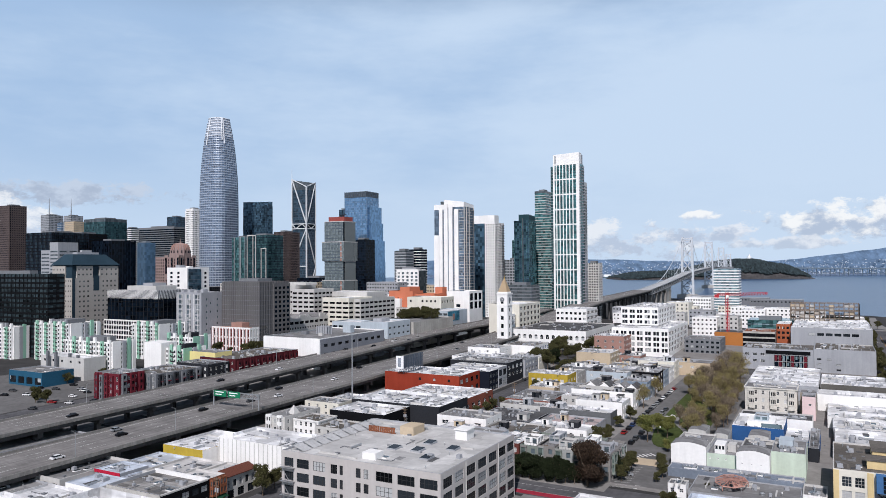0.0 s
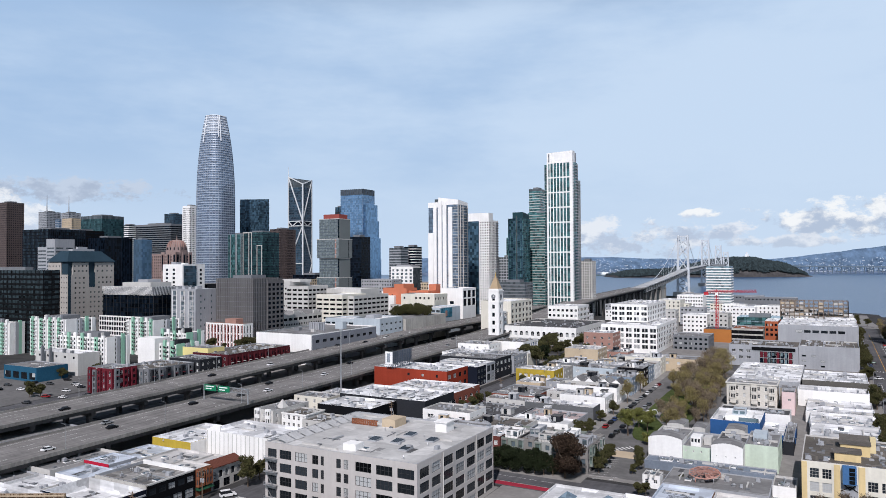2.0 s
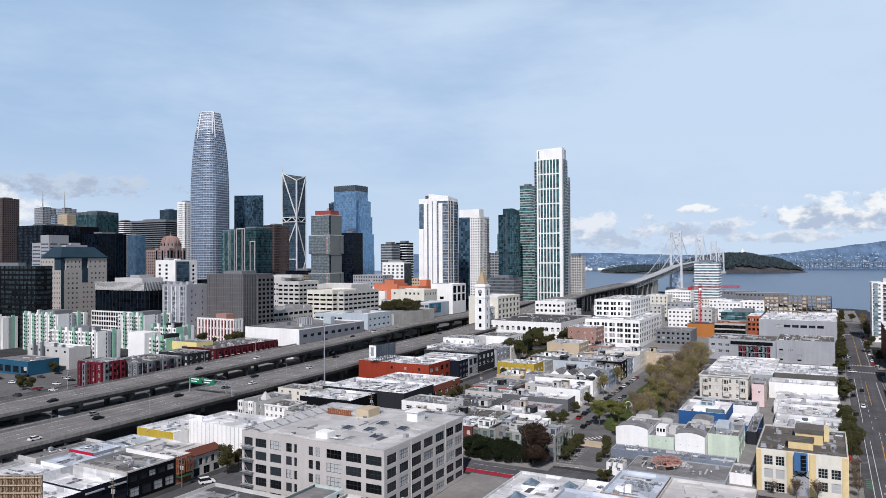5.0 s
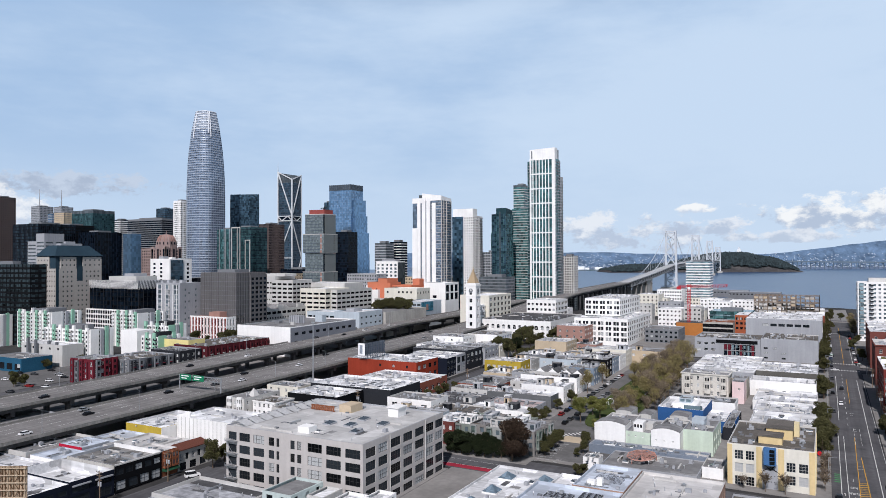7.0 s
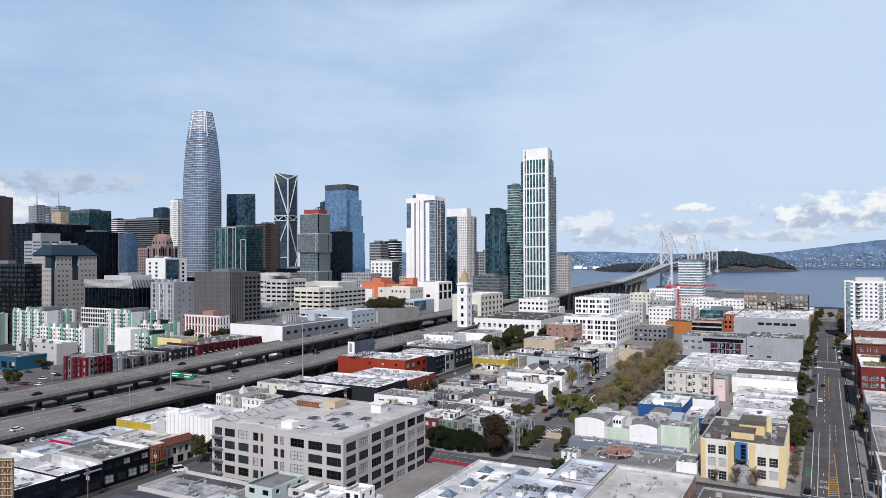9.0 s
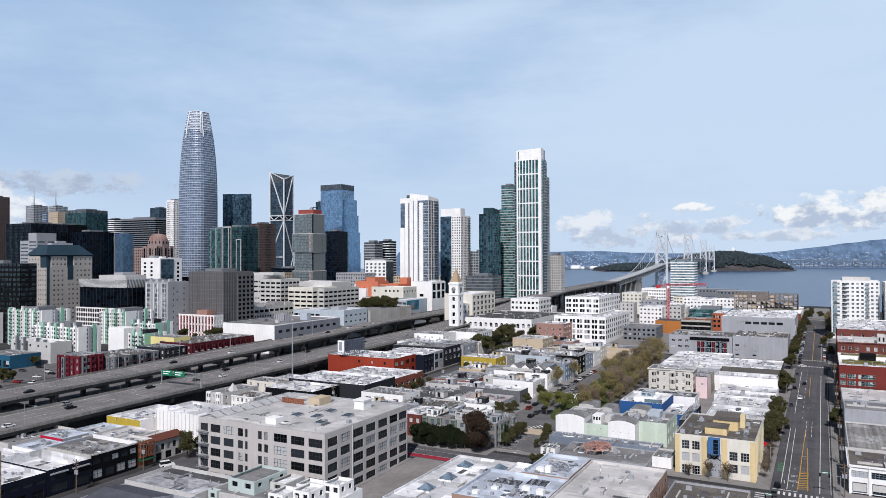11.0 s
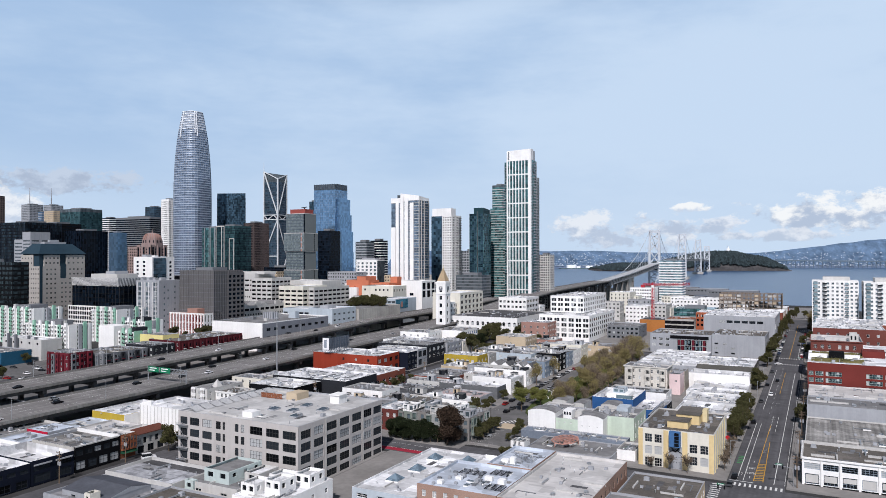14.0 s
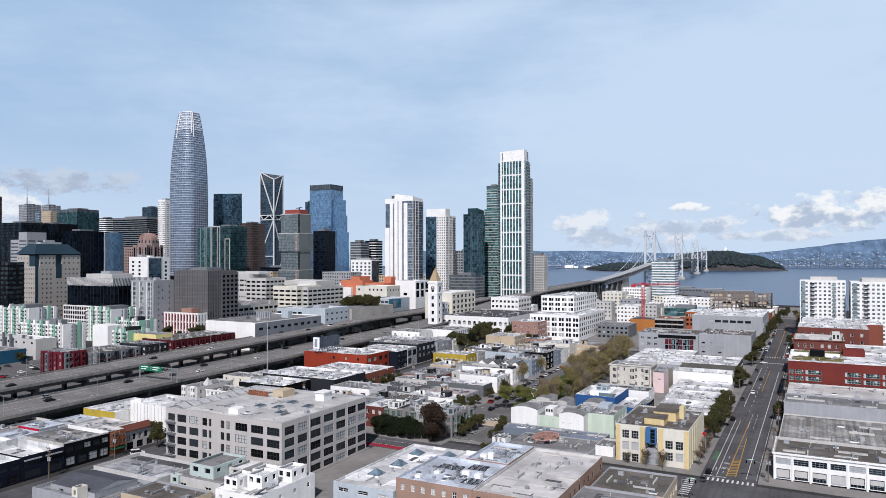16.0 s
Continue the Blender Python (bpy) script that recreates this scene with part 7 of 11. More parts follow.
# beyond 3rd, round the park
def townhouses():
    """A terrace of five modern houses with glazed bays and rooms on the roof."""
    tints = (mat("grey green panel", (0.19, 0.215, 0.19)), mat("warm grey panel", (0.21, 0.20, 0.19)), mat("mid grey panel", (0.30, 0.31, 0.30)))
    GREENPANE = glass("pale green bay glass", (0.15, 0.20, 0.185), spread=0.6, metal=0.2, cell=(1.1, 1.1, 1.5))
    z0 = gz(-71.5, 246) - 0.3
    for k in range(5):
        xa = -104 + 6.5 * k
        xb = xa + 6.45
        zt = z0 + 9.4 + 0.5 * (k % 2)
        m = tints[k % 3]
        root = thing("townhouse", xa + 3.2, 256, z0, "grey modern townhouse with glazed bays and a roof room", "house", group="townhouses by the park")
        block(root, xa, xb, 246, 267, z0, zt, m, S=(2, 3, 1.5, 1.8, 1.0, 3.1), E=(6, 3, 1.8, 1.8, 1.0, 3.1) if k == 4 else None, pane=APTGLASS, roof=GREYROOF)
        block(root, xa + 0.5, xa + 2.7, 245.0, 245.98, z0 + 2.6, zt - 0.3, tints[(k + 1) % 3], S=(1, 2, 1.9, 2.6, 0.3, 3.1), E=(1, 2, 0.7, 2.6, 0.3, 3.1), pane=GREENPANE, roof=GREYROOF, name="glazed_bay")
        if k == 4:
            for q in range(3):
                block(root, xb + 0.02, xb + 1.1, 248 + 6.2 * q, 251.4 + 6.2 * q, z0 + 2.4, zt - 0.2, tints[q % 3], S=(1, 2, 0.8, 2.6, 0.3, 3.1), E=(1, 2, 3.0, 2.6, 0.3, 3.1), pane=GREENPANE, roof=GREYROOF, name="glazed_bay")
        a, b2 = (248.5, 254.5) if k % 2 == 0 else (253, 261)
        block(root, xa + 0.6 + 1.4 * (k % 2), xb - 0.6, a, b2, zt - 0.7, zt + 2.3, (WHITE, LTGREY, OFFWHITE)[k % 3], S=(2, 1, 1.6, 1.9, 0.3, 3), E=(2, 1, 1.8, 1.6, 0.4, 3), pane=APTGLASS, roof=(GREYROOF, LIGHTROOF)[k % 2], name="roof_room")
        bm = bmesh.new()
        for u in range(6):
            beam(bm, (xa + 0.2 + 1.2 * u, 246.3, zt - 0.1), (xa + 0.2 + 1.2 * u, 246.3, zt + 0.95), 0.06)
        beam(bm, (xa + 0.2, 246.3, zt + 0.95), (xb - 0.2, 246.3, zt + 0.95), 0.07)
        part("roof_rail", bm, [DARKGREY], root)
        clutter(root, xa, xb, 257, 267, zt - 0.75, 3, 900 + k)
        if k in (1, 3):
            add_box(root, "planter", xa + 1, xa + 3.4, 247, 248, zt - 0.75, zt - 0.2, TIMBER)


townhouses()
B("small dark red brick and white shop", -114, -104.5, 246, 262, 9.0, mat("dark red brick", (0.13, 0.042, 0.036), vary=0.2, grain=4), LIGHTROOF, S=(3, 2, 1.4, 1.7, 1.5, 3.5), E=(2, 1, 1.4, 1.5, 1.5, 3.5), bits=2, seed=42)
B("white stepped house with grey roof", -155, -132, 277, 293, 8.4, WHITE, GREYROOF, S=(3, 1, 3.0, 1.5, 2, 3.5), E=(3, 1, 1.5, 1.4, 2, 3.5), bits=4, seed=43)
B("white roofed low building", -131, -106, 270, 288, 6.5, OFFWHITE, BROWNROOF, bits=6, seed=44)
B("low dark shed roof building", -148, -121, 300, 324, 3.6, DARKGREY, DARKROOF, bits=6, seed=45, par=0.2)
B("dark grey stucco building", -125, -92, 321, 332, 6.2, mat("charcoal stucco", (0.12, 0.125, 0.13)), LIGHTROOF, bits=6, seed=46)
B("pink roofed low building", -119, -94, 301, 320, 4.2, LTGREY, mat("pink roof felt", (0.42, 0.34, 0.33)), bits=5, seed=47)
B("brick building with timber roof deck", -149, -126, 336, 366, 5.4, REDBRICK, GREYROOF, S=(4, 1, 1.2, 1.4, 1.4, 3.6), E=(5, 1, 1.2, 1.4, 1.4, 3.6), bits=4, seed=48)
B("white house with dark ground floor", -112.5, -90.5, 335, 347, 8.3, WHITE, LIGHTROOF, S=(1, 2, 1.2, 1.2, 2, 3, 12), E=(3, 2, 1.4, 2.0, 1.4, 3.8), bits=4, seed=49)
B("white warehouse with a tall parapet", -122, -91, 357.5, 370, 8.8, WHITE, BROWNROOF, E=(3, 2, 1.6, 1.8, 1.6, 3.8), bits=6, seed=50, par=1.4)
B("mustard yellow building with white windows", -157, -134, 387, 402, 9.8, YELLOW, LIGHTROOF, S=(6, 1, 1.9, 1.7, 2.6, 3, 1.8, 3.4), E=(3, 1, 1.8, 1.7, 2.6, 3), bits=4, seed=51, pane=OFFWHITE)
hh = B("white house with grey hipped roofs", -121, -91.5, 371, 384, 8.4, WHITE, GREYROOF, S=(4, 1, 1.2, 1.3, 1.6, 3), E=(3, 2, 1.4, 1.8, 1.2, 3.4), bits=2, seed=52)
for k, (x, m) in enumerate(((-119, GREYROOF), (-112, DARKROOF), (-104, GREYROOF), (-98, DARKROOF))):
    gable(hh, x, x + 5.6, 372, 383, gz(-91, 371) + 7.9, 2.4, [m, WHITE], "y")
B("pale blue grey house", -128, -105, 402, 420, 10.8, PALEBLUE, GREYROOF, S=(4, 2, 1.8, 1.4, 1.6, 3.3), E=(3, 2, 1.5, 1.6, 1.6, 3.3), bits=4, seed=53)
B("slate blue row house", -104.5, -90.5, 386, 398, 9.6, mat("slate blue paint", (0.20, 0.25, 0.31)), GREYROOF, S=(3, 2, 1.4, 1.7, 1.6, 3.4), E=(3, 3, 1.5, 1.8, 1.2, 3.2), bits=3, seed=54)
B("white narrow row house with flat roof", -104.5, -90.5, 398.4, 410, 8.6, WHITE, LIGHTROOF, S=(3, 1, 1.4, 1.7, 1.6, 3.4), E=(3, 2, 1.5, 1.8, 1.2, 3.4), bits=3, seed=55)
B("black modern row house", -104.5, -90.2, 410.4, 424, 10.8, BLACKISH, GREYROOF, S=(3, 2, 1.8, 1.8, 1.6, 3.4), E=(2, 3, 2.8, 2.0, 1.2, 3.3), bits=3, seed=56)
B("blue grey painted row house", -106, -90.2, 424.5, 440, 9.6, mat("blue grey paint", (0.26, 0.31, 0.37)), DARKROOF, S=(3, 2, 1.4, 1.7, 1.6, 3.4), E=(3, 3, 1.6, 1.8, 1.2, 3.2), bits=3, seed=57)
B("white row house with flat roof", -110, -90, 440.5, 456, 9.0, WHITE, BROWNROOF, S=(3, 2, 1.4, 1.7, 1.6, 3.4), E=(3, 2, 1.6, 1.8, 1.4, 3.4), bits=3, seed=58)
B("cream narrow row house with flat roof", -112, -90, 456.5, 472, 10.5, CREAM, LIGHTROOF, S=(3, 2, 1.4, 1.7, 1.6, 3.4), E=(3, 3, 1.6, 1.8, 1.4, 3.2), bits=3, seed=59)
B("long white roofed building", -114, -72, 474, 492, 8.4, TAN, GREYROOF, S=(6, 1, 2, 1.6, 2, 3.6), E=(4, 1, 2, 1.8, 2, 3.6), bits=7, seed=60)
B("white stepped house with terrace", -128, -107, 421, 438, 9.4, WHITE, LIGHTROOF, S=(3, 2, 1.5, 1.7, 1.6, 3.4), bits=4, seed=61)
B("tan building with hipped roof", -150, -128, 452, 474, 14.0, TAN, BUFFROOF, S=(1, 1, 1.2, 1.2, 4, 4), E=(6, 3, 1.6, 1.8, 1.4, 3.5), bits=3, seed=62)
B("white building with navy awning", -209, -186, 470, 498, 13.5, WHITE, BROWNROOF, S=(1, 1, 18, 1.6, 8.5, 4, 2), E=(8, 2, 2.2, 2.4, 1.8, 4.2), bits=5, seed=63, pane=BLUEPAINT)
B("white stepped workshop with flat roofs", -224, -196, 421, 446, 11.0, WHITE, LIGHTROOF, S=(4, 2, 1.5, 1.5, 1.8, 3.6), E=(4, 2, 1.5, 1.5, 1.8, 3.6), bits=6, seed=64)
B("white rooftop house group", -226, -202, 448, 468, 13.5, WHITE, GREYROOF, S=(4, 3, 1.5, 1.5, 1.8, 3.6), E=(4, 3, 1.5, 1.5, 1.8, 3.6), bits=8, seed=65)
B("low grey building with felt roof", -195, -174, 424, 446, 10.5, LTGREY, GREYROOF, S=(3, 2, 2, 1.6, 1.6, 3.5), E=(4, 2, 2.4, 1.8, 1.6, 3.5), bits=5, seed=66)
B("low cream building with flat roof", -195, -174, 448, 469, 9.0, CREAM, LIGHTROOF, S=(3, 1, 2, 1.6, 1.6, 3.5), E=(4, 1, 2.4, 1.8, 1.6, 3.5), bits=5, seed=67)
B("dull brick office building", -160, -138, 525, 546, 16.5, DULLBRICK, LIGHTROOF, S=(4, 3, 1.6, 1.8, 3.0, 4.2), E=(5, 4, 2.0, 1.7, 1.6, 3.9), bits=5, seed=68)
off = B("white concrete office building with black windows", -153, -111, 547, 626, 21, WHITE, LIGHTROOF, S=[(7, 5, 1.9, 2.7, 2.4, 4.1, 1.0, 6.0), (7, 5, 1.9, 2.7, 2.4, 4.1, 3.3, 6.0)], E=(13, 5, 3.6, 2.6, 2.4, 4.1), bits=4, seed=69, frame_mat=DARKGREY, grid=(2, 1))
B("upper storeys of the white office building", -153, -124, 575, 645, 34.4, WHITE, LIGHTROOF, S=[(5, 3, 1.9, 2.5, 2.0, 4.1, 1.0, 5.8), (5, 3, 1.9, 2.5, 2.0, 4.1, 3.2, 5.8)], E=(11, 3, 3.6, 2.5, 2.0, 4.1), bits=6, seed=70, frame_mat=DARKGREY, grid=(2, 1), z_from=gz(-111, 547) + 20.9)


def arch_building():
    x0, x1, y0, y1, h = -240, -176, 556, 640, 15.5
    root = B("long white building with arched upper windows", x0, x1, y0, y1, h, WHITE, DARKROOF, S=[(13, 1, 2.6, 2.4, 5.2, 4), (13, 1, 2.6, 2.6, 10.0, 4)], E=[(16, 1, 2.6, 2.4, 5.2, 4), (16, 1, 2.6, 2.6, 10, 4)], bits=6, seed=71, frame_mat=WHITE)
    top = gz(x1, y0) + h
    for side, n, w in (("S", 13, x1 - x0), ("E", 16, y1 - y0)):
        for k in range(n):
            u = w * (k + 0.5) / n
            bm = bmesh.new()
            seg = []
            for i in range(9):
                a = math.pi * i / 8
                du, dz = 1.3 * math.cos(a), 1.3 * math.sin(a)
                z = top - 5.2 + dz * 0.9
                seg.append((x0 + u + du, y0 - 0.02, z) if side == "S" else (x1 + 0.02, y0 + u + du, z))
            bm.faces.new([bm.verts.new(p) for p in seg])
            part("arch_light", bm, [PANE], root)
    return root


arch_building()


def clock_tower():
    x, y = -239, 541
    base, top = gz(x, y) - 1, 67.5
    root = thing("clock_tower", x, y, base, "white clock tower with a tan pointed spire and gold finial", "clock tower")
    bm = bmesh.new()
    s = 4.6
    for side, c in (("S", (x - s, y - s)), ("E", (x + s, y - s)), ("W", (x - s, y + s)), ("N", (x + s, y + s))):
        rows = [(s - 1.2, s + 1.2, z, z + 3.2) for z in (14, 20, 26.5, 33, 39.5, 46) if z > base + 2]
        facade(bm, c, side, 2 * s, base, 54, rows, 0.35)
    quad(bm, [(x - s, y - s, 54), (x + s, y - s, 54), (x + s, y + s, 54), (x - s, y + s, 54)])
    part("shaft", bm, [WHITE], root)
    bm = bmesh.new()
    box(bm, x - s + 0.4, x + s - 0.4, y - s + 0.4, y + s - 0.4, base, 53)
    part("glazing", bm, [PANE], root, kind="stuff")
    bm = bmesh.new()
    box(bm, x - s - 0.5, x + s + 0.5, y - s - 0.5, y + s + 0.5, 53.4, 54.6)
    box(bm, x - s - 0.4, x + s + 0.4, y - s - 0.4, y + s + 0.4, 44.4, 45)
    part("cornice", bm, [WHITE], root)
    for side in ("S", "E"):
        bm = bmesh.new()
        c = []
        for i in range(20):
            a = 2 * math.pi * i / 20
            du, dz = 1.9 * math.cos(a), 1.9 * math.sin(a)
            c.append((x + du, y - s - 0.12, 49.3 + dz) if side == "S" else (x + s + 0.12, y + du, 49.3 + dz))
        bm.faces.new([bm.verts.new(p) for p in c])
        if side == "S":
            beam(bm, (x, y - s - 0.2, 49.3), (x + 1.2, y - s - 0.2, 49.9), 0.25, mi=1)
            beam(bm, (x, y - s - 0.2, 49.3), (x - 0.2, y - s - 0.2, 50.9), 0.25, mi=1)
        part("clock_face", bm, [MIDGREY, WHITE], root, "grey round clock face with white pointers")
    bm = bmesh.new()
    s2 = s * 0.84
    box(bm, x - s2 - 0.35, x + s2 + 0.35, y - s2 - 0.35, y + s2 + 0.35, 54.62, 55.6, 1)
    v = [bm.verts.new(p) for p in ((x - s2, y - s2, 55.6), (x + s2, y - s2, 55.6), (x + s2, y + s2, 55.6), (x - s2, y + s2, 55.6))]
    w = [bm.verts.new(p) for p in ((x - 0.7, y - 0.7, 65.5), (x + 0.7, y - 0.7, 65.5), (x + 0.7, y + 0.7, 65.5), (x - 0.7, y + 0.7, 65.5))]
    for k in range(4):
        bm.faces.new([v[k], v[(k + 1) % 4], w[(k + 1) % 4], w[k]])
    bm.faces.new(w)
    part("spire", bm, [GOLDTILE, WHITE], root, "tan pointed spire")
    bm = bmesh.new()
    rod(bm, x, y, 65.5, top + 1.5, 0.5, 0.1)
    part("finial", bm, [mat("gold", (0.6, 0.4, 0.1), rough=0.35, metal=0.8)], root)


clock_tower()
B("white warehouse beside the clock tower", -236, -206, 655, 690, 25, WHITE, LIGHTROOF, S=(7, 2, 2.4, 2.2, 3, 5), E=(8, 3, 3.4, 2.6, 2.2, 5), bits=5, seed=72, frame_mat=MIDGREY, single=False)

co = thing("office_building", -260, 612, 4, "cream office building with a windowed flank beside the clock tower", "building")
block(co, -272, -243, 582, 632, 6, 43, CREAM, E=(6, 4, 4.6, 3.0, 2.2, 5.0), roof=LIGHTROOF)
block(co, -262, -246, 574, 582, 6, 34, CREAM, E=(2, 2, 2, 2, 2, 4), roof=LIGHTROOF, name="low_wing")
cw = thing("clock_wing", -250, 560, 8, "white windowed wing joined to the clock tower", "building")
block(cw, -249, -243.4, 549, 573, 6, 35.5, WHITE, E=(8, 3, 1.7, 2.6, 1.8, 4.6), roof=DARKROOF)

# park's other side, towards Brannan
w1 = B("white walled studio with a gently arched grey roof", -56.8, -44.9, 272, 281, 8.7, WHITE, GREYROOF, bits=0, seed=81, par=0.05)
B("rear wing of the arched studio with grey roof", -56.8, -44.9, 281.1, 298, 7.6, OFFWHITE, GREYROOF, bits=6, seed=481)
wave_roof(w1, -56.8, -44.9, 272, 281, gz(-45, 272) + 8.72, 1.15, [GREYROOF, WHITE])
gk = B("pale green low link between the studios", -44.8, -35.0, 272.4, 296, 7.0, PALEGREEN, GREYROOF, S=(3, 1, 0.6, 0.6, 1.4, 3, 0.8, 2.6), bits=3, seed=82)
zk = gz(-35, 272) + 7.0
add_box(gk, "white_dormer", -42.5, -39.0, 275, 281, zk - 0.6, zk + 2.8, WHITE, "white roof dormer")
for k in range(3):
    add_box(gk, "dormer_window", -42.2 + 1.1 * k, -41.5 + 1.1 * k, 274.9, 274.98, zk + 1.0, zk + 2.2, PANE)
add_box(gk, "white_dormer", -38.6, -36.0, 279, 284, zk - 0.6, zk + 2.0, OFFWHITE)
wv2 = B("white walled studio with arched roof and small vents", -34.9, -24.6, 270, 279, 8.8, WHITE, GREYROOF, S=(3, 1, 0.6, 0.5, 3.2, 3, 1.5, 3), bits=0, seed=83, par=0.05)
B("rear wing of the arched studio with roof plant", -34.9, -24.6, 279.1, 300, 7.4, OFFWHITE, DARKROOF, bits=8, seed=482)
wave_roof(wv2, -34.9, -24.6, 270, 279, gz(-24.6, 270) + 8.82, 1.1, [GREYROOF, WHITE])
pg = B("pale green stucco building with roof plant", -24.5, -14.0, 276, 298, 9.2, PALEGREEN, GREYROOF, E=(4, 2, 1.8, 2.2, 2, 4), bits=8, seed=84)
zk = gz(-14, 276) + 9.2
add_box(pg, "plant_box", -22.5, -18.0, 283, 290, zk - 0.6, zk + 2.4, PALEBLUE, "pale blue plant room")
for k in range(4):
    add_box(pg, "vent_stack", -22 + 1.2 * k, -21.2 + 1.2 * k, 281.2, 282.0, zk - 0.6, zk + 1.0, STEEL)
for k, (xa, xb, ya) in enumerate(((-55.5, -49, 299), (-34, -27, 301), (-46, -41, 299))):
    pr = B("rear studio with shallow curved roof", xa, xb, ya, ya + 11, 7.9 - 0.3 * k, OFFWHITE, GREYROOF, S=(1, 1, 0.6, 0.6, 1.2, 3), bits=0, seed=480 + k, par=0.05)
    wave_roof(pr, xa, xb, ya, ya + 11, gz(xb, ya) + 7.92 - 0.3 * k, 0.45, [GREYROOF, OFFWHITE])
SLATE = mat("slate grey paint", (0.17, 0.20, 0.245))
B("slate grey yard wall below the studios", -56, -14, 262, 269.5, 3.4, SLATE, SLATE, bits=10, seed=85, par=0.3)
B("low white plant enclosure in the yard", -52, -46.5, 241.5, 247, 4.2, WHITE, GREYROOF, S=(2, 1, 1.2, 1.2, 1.4, 3), bits=6, seed=486, par=0.4)
B("grey flat roofed yard building", -46, -14.5, 242, 261.5, 2.6, LTGREY, GREYROOF, bits=4, seed=487, par=0.3)
B("white low corner building in the yard", -14.2, -7.6, 250, 262, 3.8, WHITE, GREYROOF, bits=5, seed=488, par=0.7)
B("blue painted building with white penthouse", -41, -22.6, 312, 338, 8.7, BLUEPAINT, LIGHTROOF, S=None, E=None, bits=3, seed=87, par=1.1)
B("lower blue wing with a white terrace", -22.4, -14.2, 312, 334, 5.0, BLUEPAINT, LIGHTROOF, S=None, E=(2, 1, 1.2, 1.2, 1.8, 3), bits=3, seed=187, par=0.5)
zb = gz(-17, 312) + 8.7
bp = thing("penthouse", -30, 324, zb - 1.1, "white stepped penthouse with blue glass balustrade", "penthouse")
add_box(bp, "white_room", -36, -26, 318, 330, zb - 1.1, zb + 1.0, WHITE)
block(bp, -33.5, -28.5, 320, 327, zb + 1.0, zb + 3.0, PALEBLUE, S=(2, 1, 1.8, 1.2, 0.4, 3), E=(2, 1, 1.8, 1.2, 0.4, 3), pane=AQUAGLASS, name="upper_room", label="pale blue upper room")
add_box(bp, "glass_screen", -30.5, -23.2, 313.6, 313.9, zb - 1.1, zb + 1.3, AQUAGLASS)
B("long low dark roofed building with white wall", -41, -13.2, 338.5, 352, 7.4, WHITE, DARKROOF, E=(2, 1, 2, 1.4, 1.6, 3), bits=5, seed=88)
nb = B("narrow dark rear building with blue trim", -13.9, -10.4, 302, 337, 5.2, DARKGREY, GREYROOF, E=(8, 1, 1.6, 1.4, 1.4, 3.2), bits=3, seed=89)
add_box(nb, "blue_trim", -10.38, -10.2, 312, 324, gz(-13, 312) + 2, gz(-13, 312) + 5.6, BLUEPAINT, "blue painted panel")
vi = B("pale grey old apartment house with bay windows", -43, -20.6, 381, 396, 12.4, mat("pale warm grey paint", (0.58, 0.555, 0.505)), GREYROOF, S=(7, 3, 1.1, 1.9, 1.5, 3.6), E=(4, 3, 1.1, 1.9, 1.5, 3.6), bits=3, seed=90, cornice=0.5)
for x in (-40, -30.5, -22.8):
    zt = gz(-20, 381) + 12.4
    bm = bmesh.new()
    box(bm, x - 1.4, x + 1.4, 379.7, 381.02, zt - 9.8, zt - 0.8)
    for zz in (zt - 3.6, zt - 7.2):
        for dx in (-0.95, -0.25, 0.45):
            box(bm, x + dx, x + dx + 0.5, 379.62, 379.7, zz, zz + 1.8, 1)
        box(bm, x - 1.55, x + 1.55, 379.55, 381.0, zz - 0.55, zz - 0.3)
        box(bm, x - 1.5, x + 1.5, 379.6, 381.0, zz + 2.1, zz + 2.3)
    part("bay_window", bm, [MATS["pale warm grey paint"], PANE], vi, "projecting bay window")
B("pale pink stucco house", -18.2, -12.8, 374, 386, 10.8, PINK, DARKROOF, S=(1, 1, 1.2, 0.9, 3.2, 3, 2.6), bits=2, seed=91, par=1.2)
B("grey walled building behind the pink house", -19.5, -12.6, 386.5, 398.8, 10.4, mat("dull olive grey render", (0.30, 0.275, 0.235)), GREYROOF, bits=2, seed=92)
B("white building with a tall parapet", -12.4, 18.0, 399, 415, 8.2, WHITE, LIGHTROOF, S=None, E=(4, 1, 2, 2, 2, 4), bits=3, seed=93, par=1.6)
B("white low storefront with door", -8, 18.8, 362, 377, 5.4, WHITE, LIGHTROOF, S=(3, 1, 1.3, 1.3, 1.4, 3, 2, 6), E=(3, 1, 2.4, 2.2, 1.2, 3.5), bits=4, seed=94, par=0.9)
B("white roofed low storefront", -6, 19, 340, 361.5, 5.6, LTGREY, LIGHTROOF, E=(5, 1, 2.4, 2.2, 1.2, 3.5), bits=7, seed=95, par=0.9)
B("white low storefront with brick band", -5.4, 19.2, 308, 339.5, 5.8, REDBRICK, LIGHTROOF, E=(6, 1, 2.6, 2.2, 1.2, 3.5), bits=8, seed=96, par=0.9)
B("white tall walled block", -8, 18.6, 378, 398.5, 4.6, WHITE, LIGHTROOF, bits=4, seed=97)
B("dark olive grey building with slit windows", -11, 18.6, 418, 454, 10.2, mat("dark olive render", (0.11, 0.105, 0.095)), LIGHTROOF, S=(4, 1, 2.6, 0.9, 2.8, 3), E=(6, 1, 3, 1.6, 2.6, 3), bits=8, seed=98)
B("white roofed long shed", -46, -12, 420, 490, 8.0, LTGREY, LIGHTROOF, bits=16, seed=99)
